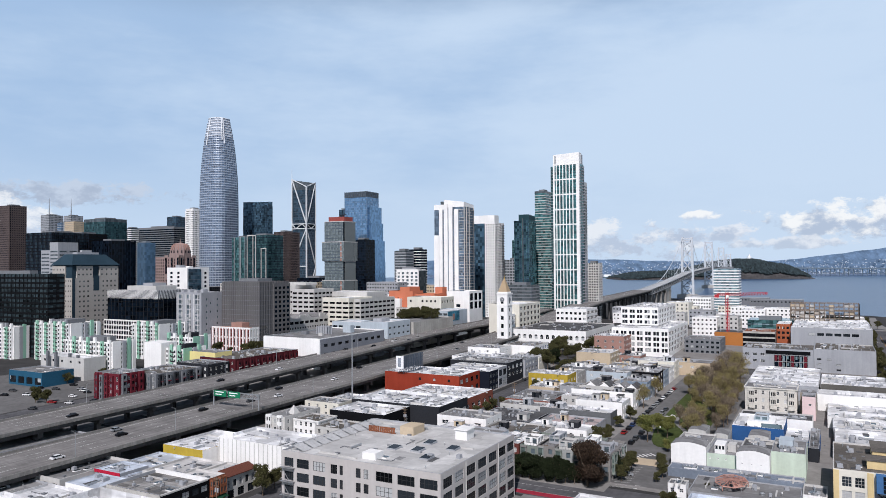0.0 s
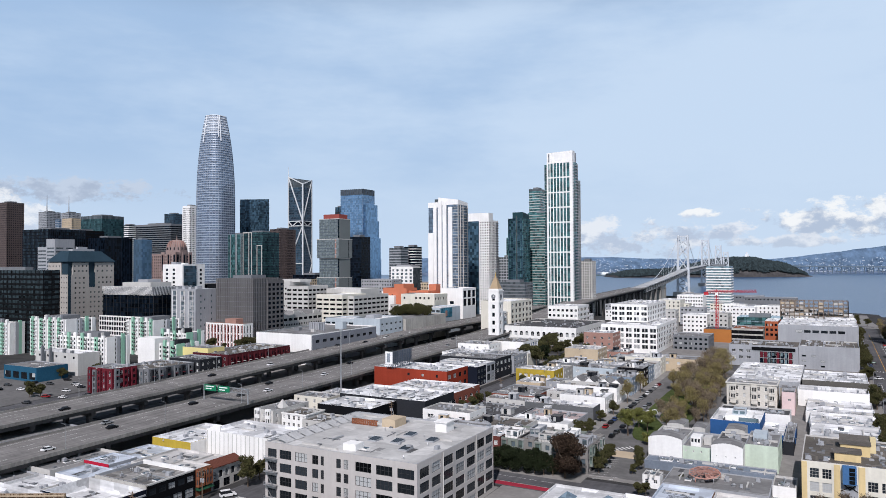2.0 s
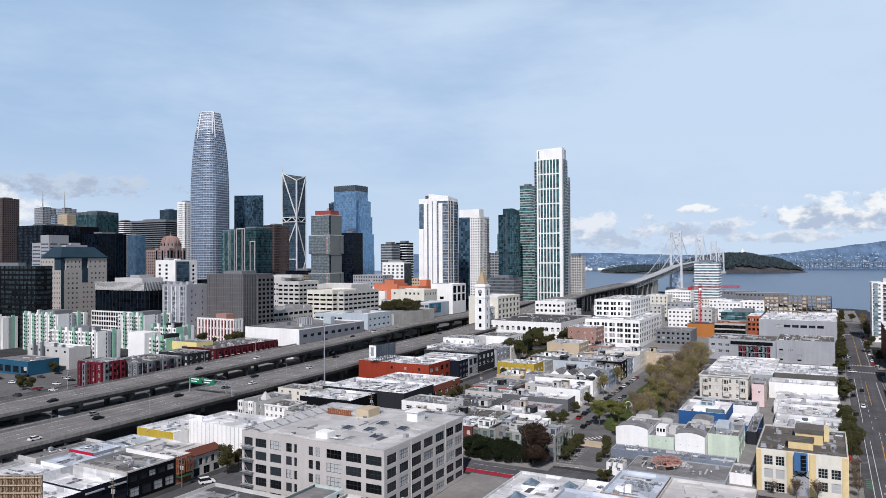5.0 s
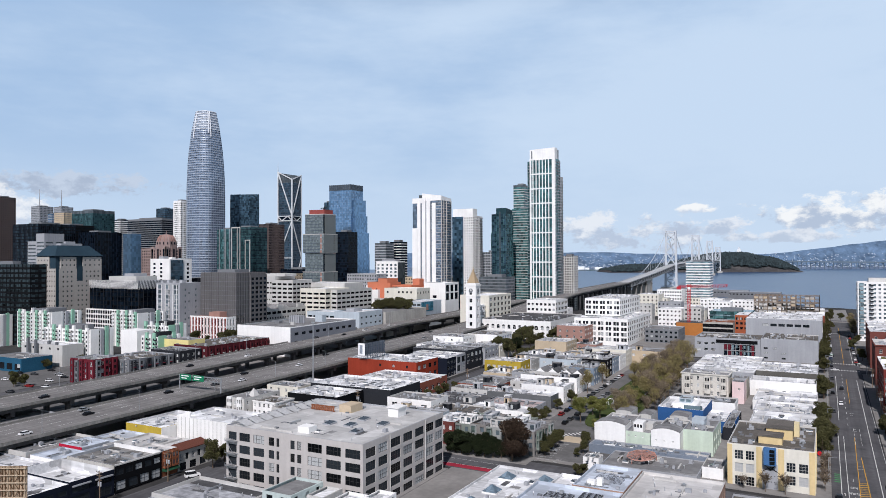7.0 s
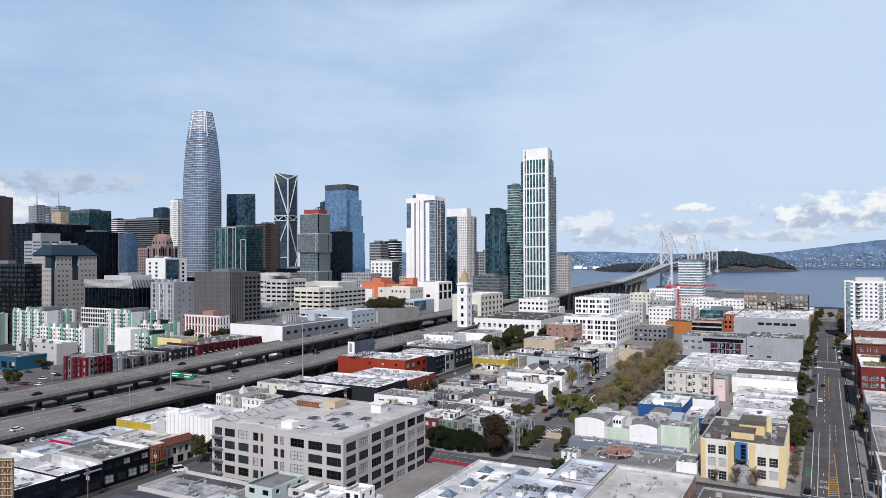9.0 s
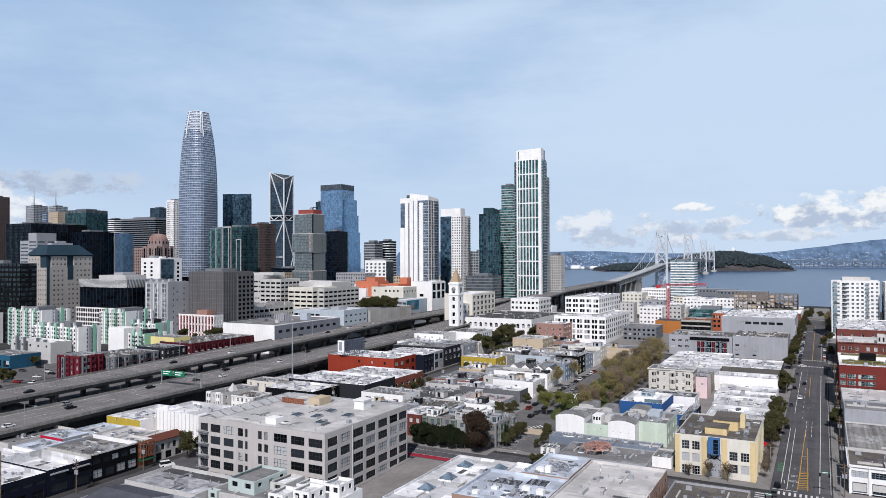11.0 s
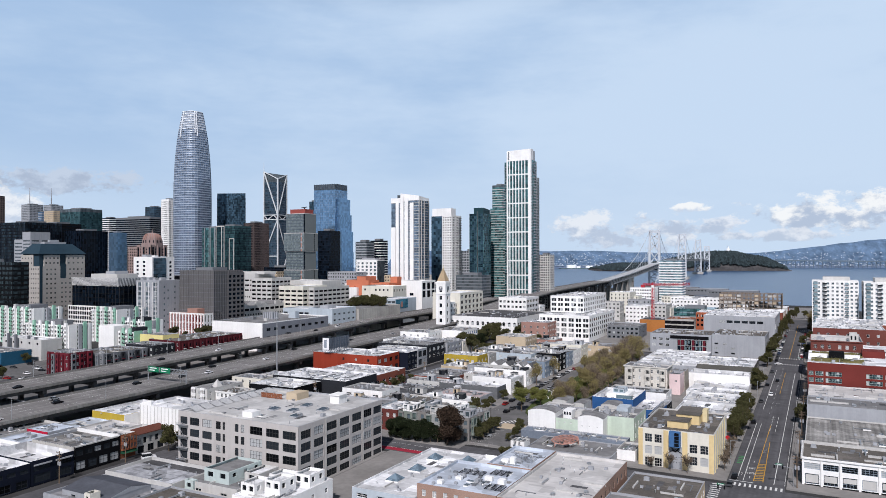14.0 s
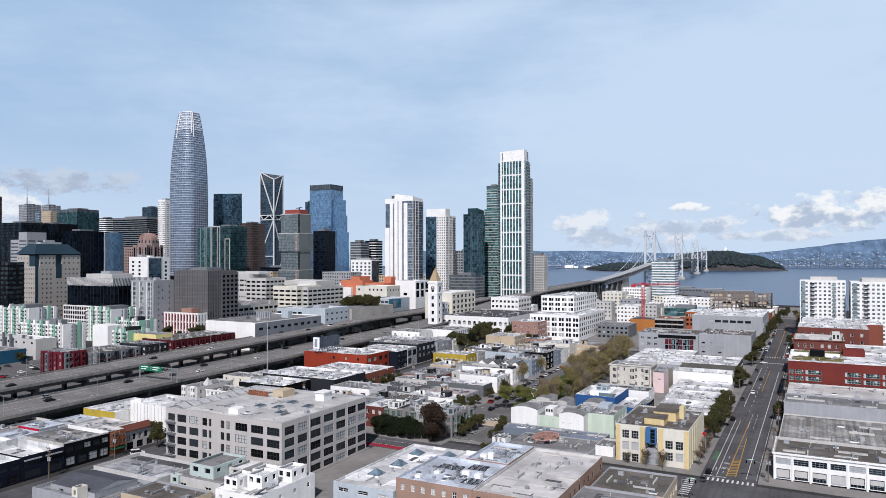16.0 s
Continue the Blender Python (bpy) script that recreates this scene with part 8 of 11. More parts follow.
gl = B("grey apartment block with coloured glazed balconies", -58, -16.2, 520, 556, 14.2, LTGREY, BROWNROOF, S=[(3, 2, 2.6, 1.7, 3.2, 4.2, 1.5, 4.6), (4, 2, 3.6, 3.2, 2.4, 4.2, 20.6, 4.6)], bits=8, seed=100)
zt = gz(-15.5, 520) + 14.2
# flat black strip before the wall paints the shade of an open terrace
add_box(gl, "terrace_recess", -44, -18, 519.7, 519.95, zt - 3.4, zt - 1.2, BLACKISH, "black strip for the terrace shade under the roof edge")
add_box(gl, "glazed_front", -39, -19.4, 519.75, 519.98, zt - 12.4, zt - 3.6, DARKGLASS, "dark glazed front")
for k in range(3):
    add_box(gl, "floor_edge", -39.2, -19.2, 519.4, 519.74, zt - 12.6 + 4.3 * k, zt - 12.25 + 4.3 * k, LTGREY)
for j in range(8):
    for k in range(2):
        x, z = -38.8 + 2.45 * j, zt - 12.0 + 4.3 * k
        if j in (1, 4, 7) or (j == 0 and k):
            add_box(gl, "red_panel", x, x + 1.5, 519.5, 519.73, z, z + 3.7, CRIMSON, "crimson panel")
        elif j > 1:
            add_box(gl, "bright_pane", x, x + 1.1, 519.6, 519.73, z + 1.2 * (j % 2), z + 3.2, AQUAGLASS)
        add_box(gl, "mullion", x + 2.0, x + 2.15, 519.45, 519.73, z - 0.2, z + 3.9, OFFWHITE)
B("plain grey warehouse wall building", -16, 18, 522, 566, 15.2, LTGREY, BROWNROOF, S=[(1, 3, 2.4, 1.1, 5.9, 3.2, 1.6), (1, 2, 2.4, 1.1, 9.1, 3.2, 12.4), (1, 1, 2.4, 1.1, 5.9, 3.2, 7.2)], E=(5, 3, 2.6, 1.8, 3, 4), bits=4, seed=101, frame_mat=DARKGREY)
w27 = B("large pale grey warehouse with black windows", -33, 20, 605, 680, 20.6, LTGREY, LIGHTROOF, S=(6, 1, 4.4, 2.0, 3.6, 4, 12, 5.6), E=(10, 3, 3.4, 2.4, 4, 4.6), bits=26, seed=102, frame_mat=DARKGREY)
bm = bmesh.new()
zt = gz(20, 605) + 20.6
for j in range(3):
    for k in range(3):
        box(bm, 20.0, 20.12, 607.0 + 2.4 * j, 608.6 + 2.4 * j, zt - 6.5 - k * 1.4, zt - 5.8 - k * 1.4)
part("painted_bars", bm, [WHITE], w27, "white painted marks")


def billboard_frame():
    """The large weathered scaffold screen at the waterfront."""
    x0, x1, y0 = -41, 17, 777
    base, top = gz(0, y0), 38.5
    root = thing("scaffold_screen", (x0 + x1) / 2, y0, base, "large weathered scaffold-clad building shell near the water", "scaffold")
    bm = bmesh.new()
    for k in range(15):
        x = x0 + (x1 - x0) * k / 14
        box(bm, x - 0.3, x + 0.3, y0 - 0.3, y0 + 0.3, base, top)
    for k in range(8):
        z = base + (top - base) * (k + 1) / 8
        box(bm, x0, x1, y0 - 0.35, y0 + 0.25, z - 0.3, z)
    for k in range(7):
        y = y0 + 4 * k
        box(bm, x1 - 0.3, x1 + 0.3, y - 0.3, y + 0.3, base, top)
    for k in range(14):
        x = x0 + (x1 - x0) * (k + 0.5) / 14
        beam(bm, (x - 2, y0 - 0.4, base + 3), (x + 2, y0 - 0.4, base + 9), 0.22)
    part("scaffold_frame", bm, [mat("weathered scaffold poles", (0.20, 0.16, 0.13), vary=0.3)], root, kind="stuff")
    rnd = random.Random(31)
    for k in range(14):
        for j in range(8):
            if rnd.random() < 0.30:
                xa = x0 + (x1 - x0) * k / 14
                za = base + (top - base) * j / 8
                add_box(root, "screen_sheet", xa + 0.35, xa + (x1 - x0) / 14 - 0.35, y0 + 0.5, y0 + 0.6, za + 0.2, za + (top - base) / 8 - rnd.choice((0.2, 0.5, 1.2)), rnd.choice((SCAFFBOARD, OFFWHITE, TAN)))
    for row in (8, 16, 24):
        bm = bmesh.new()
        for k in range(15):
            x = x0 + (x1 - x0) * k / 14
            box(bm, x - 0.25, x + 0.25, y0 + row - 0.25, y0 + row + 0.25, base, top)
        for k in range(8):
            z = base + (top - base) * (k + 1) / 8
            box(bm, x0, x1, y0 + row - 0.3, y0 + row + 0.3, z - 0.25, z)
        part("inner_frame", bm, [MATS["weathered scaffold poles"]], root, kind="stuff")
    for k in range(3):
        z = base + (top - base) * (2 * k + 2) / 8
        add_box(root, "work_floor", x0 + 0.5, x1 - 0.5, y0 + 0.7, y0 + 26, z - 0.5, z - 0.3, SCAFFBOARD)


billboard_frame()

# other side of Brannan
whc = B("white commercial building with large steel windows", 45.5, 120, 251, 274, 9.0, WHITE, BROWNROOF, S=[(14, 1, 4.4, 2.0, 1.7, 4, 0.7, 5.3), (14, 1, 4.0, 3.2, 5.2, 4, 0.9, 5.3)], W=(4, 2, 4.2, 2.4, 1.9, 4), near="W", bits=8, seed=111, par=1.0, frame_mat=mat("blue grey window frame", (0.25, 0.30, 0.36)), grid=(4, 3), cornice=0.4)
zp = gz(46, 251)
for k in range(15):
    add_box(whc, "pilaster", 45.5 + 5.3 * k + 0.02, 46.1 + 5.3 * k, 250.72, 251.02, zp - 0.5, zp + 8.2, WHITE)
    if k < 14:
        add_box(whc, "black_plinth", 46.2 + 5.3 * k, 50.75 + 5.3 * k, 250.85, 251.02, zp - 0.5, zp + 0.45, BLACKISH)
        add_box(whc, "blind", 46.6 + 5.3 * k, 50.2 + 5.3 * k, 251.1, 251.13, zp + 1.0 + 0.5 * (k % 3), zp + 3.5, OFFWHITE)
B("ribbed grey roofed warehouse", 46, 120, 275, 318, 8.4, WHITE, WORNROOF, W=(6, 1, 3, 2, 2, 4), near="W", bits=14, seed=112, par=0.5)
B("long pale grey walled warehouse", 46, 130, 319, 340, 12.6, LTGREY, GREYROOF, S=(4, 1, 1.6, 1.8, 5.4, 4, 11, 4.2), W=(3, 1, 3, 2, 2, 4), near="W", bits=6, seed=113)
B("low buff roofed building", 46, 130, 341, 380, 10.6, OFFWHITE, BUFFROOF, W=(4, 1, 3, 2, 2, 4), near="W", bits=12, seed=114)
rb = B("red brick office building with gridded windows", 45.4, 112, 382, 430, 20.4, mat("deep red brick", (0.15, 0.033, 0.028), vary=0.15, grain=4), LIGHTROOF,
       S=[(1, 5, 2.1, 2.1, 4.1, 3.15, 0.5), (1, 5, 3.4, 2.1, 4.1, 3.15, 3.4), (1, 5, 6.8, 2.1, 4.1, 3.15, 7.8), (5, 5, 6.6, 2.1, 4.1, 3.15, 24.6, 7.7)], W=(7, 5, 3.6, 2.0, 4.1, 3.15), near="W", bits=6, seed=115,
       pane=glass("office blinds glass", (0.03, 0.045, 0.05), spread=0.8, blinds=0.36, cell=(1.15, 9.0, 1.05)), frame_mat=mat("pale teal window frame", (0.42, 0.52, 0.49)), grid=(5, 2))
zz = gz(46, 382) + 20.4
rg = thing("roof_garden", 60, 408, zz - 0.6, "planted brown-green roof terrace with a dark steel pavilion", "roof garden")
add_box(rg, "planting", 47, 70, 392, 403, zz - 0.6, zz - 0.1, GREENROOF)
add_box(rg, "pavilion", 54.8, 61.6, 405, 411, zz - 0.6, zz + 2.8, BLACKISH, "dark steel pavilion")
add_box(rg, "white_wall", 46, 54.6, 408, 409, zz - 0.6, zz + 1.3, WHITE)
add_box(rg, "white_wall", 61.8, 68.5, 408, 409, zz - 0.6, zz + 1.3, WHITE)
add_box(rg, "planting", 47, 70, 414, 428, zz - 0.6, zz + 0.1, GREENROOF)
rnd = random.Random(77)
for k in range(16):
    bm = bmesh.new()
    x, y = rnd.uniform(47, 69), rnd.choice((rnd.uniform(393, 402), rnd.uniform(415, 427)))
    for q in range(60):
        p = Vector((x, y, zz + 0.2)) + Vector((rnd.gauss(0, 0.7), rnd.gauss(0, 0.5), abs(rnd.gauss(0, 0.45))))
        d = Vector((rnd.uniform(-1, 1), rnd.uniform(-1, 1), rnd.uniform(-1, 1))) * 0.28
        e = Vector((rnd.uniform(-1, 1), rnd.uniform(-1, 1), rnd.uniform(-1, 1))) * 0.28
        bm.faces.new([bm.verts.new(p), bm.verts.new(p + d), bm.verts.new(p + e)])
    part("shrub", bm, [ROOFSHRUB], rg)
add_box(rb, "red_stair_head", 70, 80, 416, 428, zz - 0.6, zz + 2.6, MATS["deep red brick"])
br = B("brown brick block with a white coped roof terrace", 46, 72, 455, 488, 22.6, mat("brown red brick", (0.16, 0.055, 0.045), vary=0.18, grain=4), BUFFROOF, S=[(3, 4, 1.5, 2.2, 2.4, 4.8, 1.8, 3.5), (3, 4, 1.5, 2.2, 2.4, 4.8, 14.0, 3.6)], W=(6, 4, 1.8, 2.2, 2.4, 4.8), near="W", bits=4, seed=116, par=1.6, cornice=0.5)
zr = gz(46, 455) + 22.6
add_box(br, "white_room", 54, 64, 462, 470, zr - 1.6, zr + 1.2, OFFWHITE, "white roof room")
block(br, 66, 70, 470, 476, zr - 1.6, zr + 3.4, OFFWHITE, S=(2, 1, 0.9, 2.4, 1.6, 3), name="lift_head", label="white lift head")
B("dark brick block behind", 46.6, 87.4, 520, 560, 23.0, MATS["brown red brick"], LIGHTROOF, S=(7, 4, 1.5, 2.0, 3, 4.8, 2.5, 5.6), W=(8, 4, 1.8, 2.0, 2, 4.8), near="W", bits=8, seed=117)
B("white roofed brick block", 48, 98, 562, 610, 22.0, REDBRICK, LIGHTROOF, W=(8, 4, 2, 1.8, 2, 4.6), near="W", bits=8, seed=118)
B("pale flat roofed building", 73, 140, 442, 490, 17.5, LTGREY, LIGHTROOF, S=(10, 2, 2, 1.6, 2, 4), near="W", bits=8, seed=119)


def apartment(x0, x1, y0, y1, top, label, seed):
    root = thing("apartment_tower", (x0 + x1) / 2, (y0 + y1) / 2, gz(x0, y0) - 1, label, "apartment tower")
    base = gz(x0, y0) - 1
    bm, pn = bmesh.new(), bmesh.new()
    for side, c, w in (("S", (x0, y0), x1 - x0), ("W", (x0, y1), y1 - y0), ("E", (x1, y0), y1 - y0)):
        r = openings(w, top, (max(3, int(w / 3.2)), 14, 1.7, 1.6, 1.6, 3.25))
        r = [q for q in r if q[2] > base + 1]
        facade(bm, c, side, w, base, top, r, 0.3)
    quad(bm, [(x0, y0, top), (x1, y0, top), (x1, y1, top), (x0, y1, top)])
    part("wall", bm, [WHITE], root)
    box(pn, x0 + 0.3, x1 - 0.3, y0 + 0.3, y1 - 0.3, base, top - 0.4)
    part("glazing", pn, [APTGLASS], root, kind="stuff")
    n = int((top - base) / 3.25)
    for u in (0.08, 0.28, 0.75):
        x = x0 + (x1 - x0) * u
        bm = bmesh.new()
        for k in range(1, n):
            z = top - k * 3.25
            box(bm, x - 1.5, x + 1.5, y0 - 1.2, y0 + 0.05, z, z + 0.25)
        part("balcony_stack", bm, [MIDGREY if u == 0.28 else OFFWHITE], root, kind="stuff")
        bm = bmesh.new()
        for k in range(1, n):
            z = top - k * 3.25
            box(bm, x - 1.5, x + 1.5, y0 - 1.22, y0 - 1.16, z + 0.25, z + (2.6 if u == 0.08 else 1.3))
        part("balcony_glass", bm, [AQUAGLASS if u != 0.28 else DARKGREY], root, kind="stuff")
    add_box(root, "roof_house", x0 + 8, x1 - 6, y0 + 6, y1 - 5, top, top + 3, OFFWHITE)


apartment(45, 79, 664, 690, gz(45, 664) + 47.5, "white apartment tower with aqua glass corner bays", 1)
apartment(82, 120, 650, 690, gz(45, 664) + 47.0, "white apartment tower with rows of dark balconies", 2)

# towards the freeway's far side
F = dict(single=False)
B("crimson and grey modern apartments", -358, -338, 259, 275, 14.5, CRIMSON, GREYROOF, S=(6, 3, 1.5, 2.4, 1.6, 4.2), E=(4, 3, 1.6, 2.2, 1.6, 4.2), bits=4, seed=123)
B("grey modern apartments with roof terrace", -357, -330, 276, 308, 12.5, MIDGREY, BROWNROOF, S=(6, 3, 1.6, 2.2, 1.8, 3.8), E=(8, 3, 1.6, 2.0, 1.8, 3.8), bits=8, seed=124)
B("dark grey infill apartments with terrace", -352, -326, 309, 326, 13.5, DARKGREY, DARKROOF, S=(6, 3, 1.5, 1.8, 1.8, 3.8), E=(4, 3, 1.6, 2, 1.8, 3.8), bits=4, seed=125)
B("maroon apartments with white window hoods", -352, -322, 327, 384, 14.5, MAROON, BROWNROOF, S=(6, 3, 1.5, 1.8, 1.8, 3.8), E=(11, 3, 2.0, 1.7, 1.8, 3.6), bits=6, seed=126)


STRIPERED = mat("brick red stripe panel", (0.30, 0.075, 0.06), vary=0.1)


def far_side():
    """The blocks beyond the freeway, from the long warehouse to the hill."""
    r = thing("warehouse", -332, 428, 4, "windowless white ended warehouse with a grey windowed flank", "warehouse")
    block(r, -357, -307.4, 389, 467, 4, 28.6, WHITE, roof=GREYROOF)
    block(r, -307.4, -307.0, 389.2, 467, 4, 28.0, mat("flank grey", (0.20, 0.21, 0.235)), E=[(9, 1, 4.4, 2.0, 3.5, 5, 4, 8), (9, 1, 4.4, 2.0, 9.5, 5, 4, 8)], depth=0.3, name="flank", label="grey windowed flank")
    for k, (x, y, w) in enumerate(((-338, 425, 9), (-326, 440, 7), (-345, 415, 5), (-325, 410, 3))):
        add_box(r, "roof_plant", x, x + w, y, y + w * 0.7, 27.8, 30 + 3.2 * (w > 5), (LTGREY, PALEBLUE, MIDGREY, OFFWHITE)[k])
    for k in range(7):
        add_box(r, "pipe", -338 + 2.2 * k, -337.4 + 2.2 * k, 424, 424.6, 27.8, 33.5, LTGREY)
    r = thing("office_building", -445, 444, 4, "white office building with thin red vertical stripes", "building")
    block(r, -476, -413, 434, 454, 4, 28.5, WHITE, S=[(17, 3, 1.25, 6.0, 1.6, 7.2, 1.4, 3.7)], E=(6, 3, 1.2, 6.0, 1.6, 7.2), pane=DARKGLASS, roof=DULLBRICK)
    for k in range(17):
        x = -474.6 + 3.7 * k
        for dx in (-0.55, 1.15):
            add_box(r, "red_stripe", x + dx + 0.05, x + dx + 0.5, 433.9, 433.98, 8, 27.6, STRIPERED)
    add_box(r, "terracotta_penthouse", -436, -424, 437, 449, 27.8, 32, DULLBRICK, "terracotta coloured penthouse")
    block(r, -441, -427, 454.5, 464, 4, 36, WHITE, S=(3, 1, 0.7, 14, 2, 5), E=(3, 1, 0.7, 14, 2, 5), pane=OFFWHITE, name="stair_tower", label="white stair tower")
    rod_bm = bmesh.new()
    rod(rod_bm, -434, 459, 35.5, 38.5, 3.6, 0.5, 12)
    part("dome", rod_bm, [GREYROOF], r)
    r = thing("garage_building", -450, 535, 4, "long white building with gabled parapets and open decks", "building")
    # black sheets close the open decks, the dark inside put into their colour
    block(r, -475, -427, 483, 588, 4, 30.2, OFFWHITE, S=[(7, 1, 5.4, 2.6, 2.6, 4), (12, 3, 2.2, 1.7, 8.0, 4.6)], E=[(15, 1, 5.6, 2.4, 2.4, 4), (30, 3, 1.9, 1.7, 7.5, 4.6)], pane=BLACKISH, roof=GREYROOF)
    for y in (486, 512, 540, 566):
        add_box(r, "parapet_gable", -428.2, -426.8, y, y + 8, 30.2, 33.4, OFFWHITE)
        gable(r, -460, -428, y + 8, y + 18, 29.6, 3.4, [GREYROOF, OFFWHITE], "x", 0.2)
    gable(r, -470, -452, 484, 500, 29.6, 5.0, [GREYROOF, OFFWHITE], "y", 0.2)
    r = thing("parking_garage", -498, 580, 4, "pale concrete parking garage with long dark openings", "garage")
    # both garages: black paint behind the openings stands for unlit decks
    block(r, -516, -480, 568, 600, 6, 59, OFFWHITE, S=[(5, 3, 6.0, 1.8, 6.5, 5.2), (12, 3, 1.5, 1.7, 24, 5.0)], E=[(4, 3, 6.2, 1.8, 6.5, 5.2), (8, 3, 1.5, 1.7, 24, 5)], pane=BLACKISH, roof=LIGHTROOF)
    block(r, -480, -452, 563, 594, 6, 55, OFFWHITE, S=[(4, 7, 5.4, 2.0, 3.5, 4.4)], E=[(5, 7, 5.0, 2.0, 3.5, 4.4)], pane=BLACKISH, roof=LIGHTROOF, name="lower_wing")
    block(r, -506, -470, 572, 590, 58.3, 61, OFFWHITE, name="parapet_step")
    r = thing("parking_garage", -425, 585, 4, "pale parking garage with a chamfered corner and open decks", "garage")
    block(r, -466, -409, 592, 625, 6, 51.5, OFFWHITE, S=(8, 5, 5.4, 1.7, 5, 4.6), pane=BLACKISH, roof=LIGHTROOF)
    block(r, -434, -403, 553, 592, 6, 47.5, CREAM, S=(4, 8, 6.4, 1.9, 4.2, 4.4), E=(5, 8, 6.4, 1.9, 4.2, 4.4), pane=BLACKISH, roof=LIGHTROOF, name="corner_block")
    block(r, -403.2, -396, 562, 622, 6, 46.0, OFFWHITE, S=(1, 8, 5.2, 1.9, 3, 4.4), E=(8, 8, 6.2, 1.9, 3, 4.4), pane=BLACKISH, roof=LIGHTROOF, name="side_block")
    r = thing("low_office", -350, 490, 4, "light blue office building with a white window band", "building")
    block(r, -371, -336, 486, 508, 4, 31.5, PALEBLUE, S=[(6, 1, 4.6, 2.4, 3.2, 4)], E=(4, 1, 4, 2.2, 3, 4), roof=LIGHTROOF)
    add_box(r, "white_band", -371.1, -335.9, 485.7, 485.95, 24.2, 25.6, WHITE)
    block(r, -336, -311, 478, 512, 4, 33.0, PALEBLUE, E=(5, 2, 3.0, 1.4, 4, 5), roof=LIGHTROOF, name="plain_wing", label="plain light blue wing")
    add_box(r, "roof_plant", -330, -322, 486, 498, 32, 35, LTGREY)
    r = thing("embankment", -327, 548, 4, "grey concrete ramp block below the hill", "ramp")
    block(r, -347, -309, 514, 584, 4, 30.5, CONCRETE, roof=GREYROOF)
    add_box(r, "curved_wall", -332, -320, 512.5, 514.2, 8, 33.5, OLDCONC)
    r = thing("office_building", -420, 675, 4, "orange red block with stepped roofline", "building")
    block(r, -434, -419.6, 670, 692, 6, 49.9, ORANGE, S=(1, 1, 1.4, 4, 7, 4, 11))
    block(r, -419.5, -407.5, 670, 692, 6, 54.0, ORANGE, name="upper_step")
    block(r, -407.4, -403.5, 670, 692, 6, 49.6, ORANGE, name="side_step")
    block(r, -403.4, -379, 674, 692, 6, 46.9, ORANGE, S=(7, 2, 1.6, 3.0, 1.5, 4.2), pane=DULLBRICK, name="side_wing", label="orange red wing with dark recesses")
    block(r, -388, -379, 692.1, 702, 6, 53.5, ORANGE, name="rear_step")
    add_box(r, "white_base", -428, -417, 666, 669.8, 6, 41.5, WHITE)
    add_box(r, "white_pier", -436.5, -434.1, 671, 680, 6, 46, WHITE)
    r = thing("hillside_block", -375, 655, 4, "long cream block with arched openings on the hill", "building")
    block(r, -392, -352, 640, 668, 6, 45, CREAM, S=[(4, 1, 2.2, 2.2, 3, 4.2, 17, 5.0), (1, 1, 2.2, 2.2, 3, 4.2, 3)], E=(5, 1, 2.2, 2.6, 3.4, 4.4), roof=LIGHTROOF)
    r = thing("hillside_block", -352, 700, 4, "white block with a dark gridded glass front", "building")
    block(r, -372, -345, 690, 722, 6, 49.5, WHITE, S=(1, 1, 5, 3, 14, 5), E=[(3, 2, 7.4, 7.5, 2.5, 9.0)], pane=DARKGLASS, roof=LIGHTROOF)
    r = thing("low_office", -330, 600, 4, "light blue banded office with a painted mural wall", "building")
    block(r, -341, -317, 588, 629, 4, 35, PALEBLUE, S=(5, 4, 4.0, 2.2, 2.0, 4.0), roof=LIGHTROOF, pane=GREYGLASS)
    mural = mat("teal mural paint", (0.05, 0.17, 0.24), vary=0.5, grain=0.5, stain=0.5)
    add_box(r, "mural", -316.97, -316.8, 589, 612, 25.5, 34.4, mural, "teal painted mural")
    add_box(r, "mural_spot", -316.8, -316.7, 598, 602, 26.5, 32, DULLBRICK)
    r = thing("apartment_block", -470, 434, 4, "light blue grey apartment block with white framed windows", "building")
    block(r, -484, -455, 423, 446, 4, 56.5, LTGREY, S=[(3, 11, 5.0, 3.0, 2.0, 4.2)], E=[(2, 10, 1.6, 1.7, 5, 5.0), (1, 7, 1.5, 1.6, 8.2, 7.0, 9)], pane=APTGLASS, roof=LIGHTROOF)
    for k in range(6):
        x = -482 + 4.6 * k
        add_box(r, "white_mullion", x, x + 0.5, 422.7, 423.02, 6, 55, WHITE)
    for k in range(4):
        add_box(r, "roof_box", -482 + 6.5 * k, -479 + 6.5 * k, 426 + k, 431 + k, 55.7, 58 + 0.8 * (k % 2), LTGREY)


far_side()


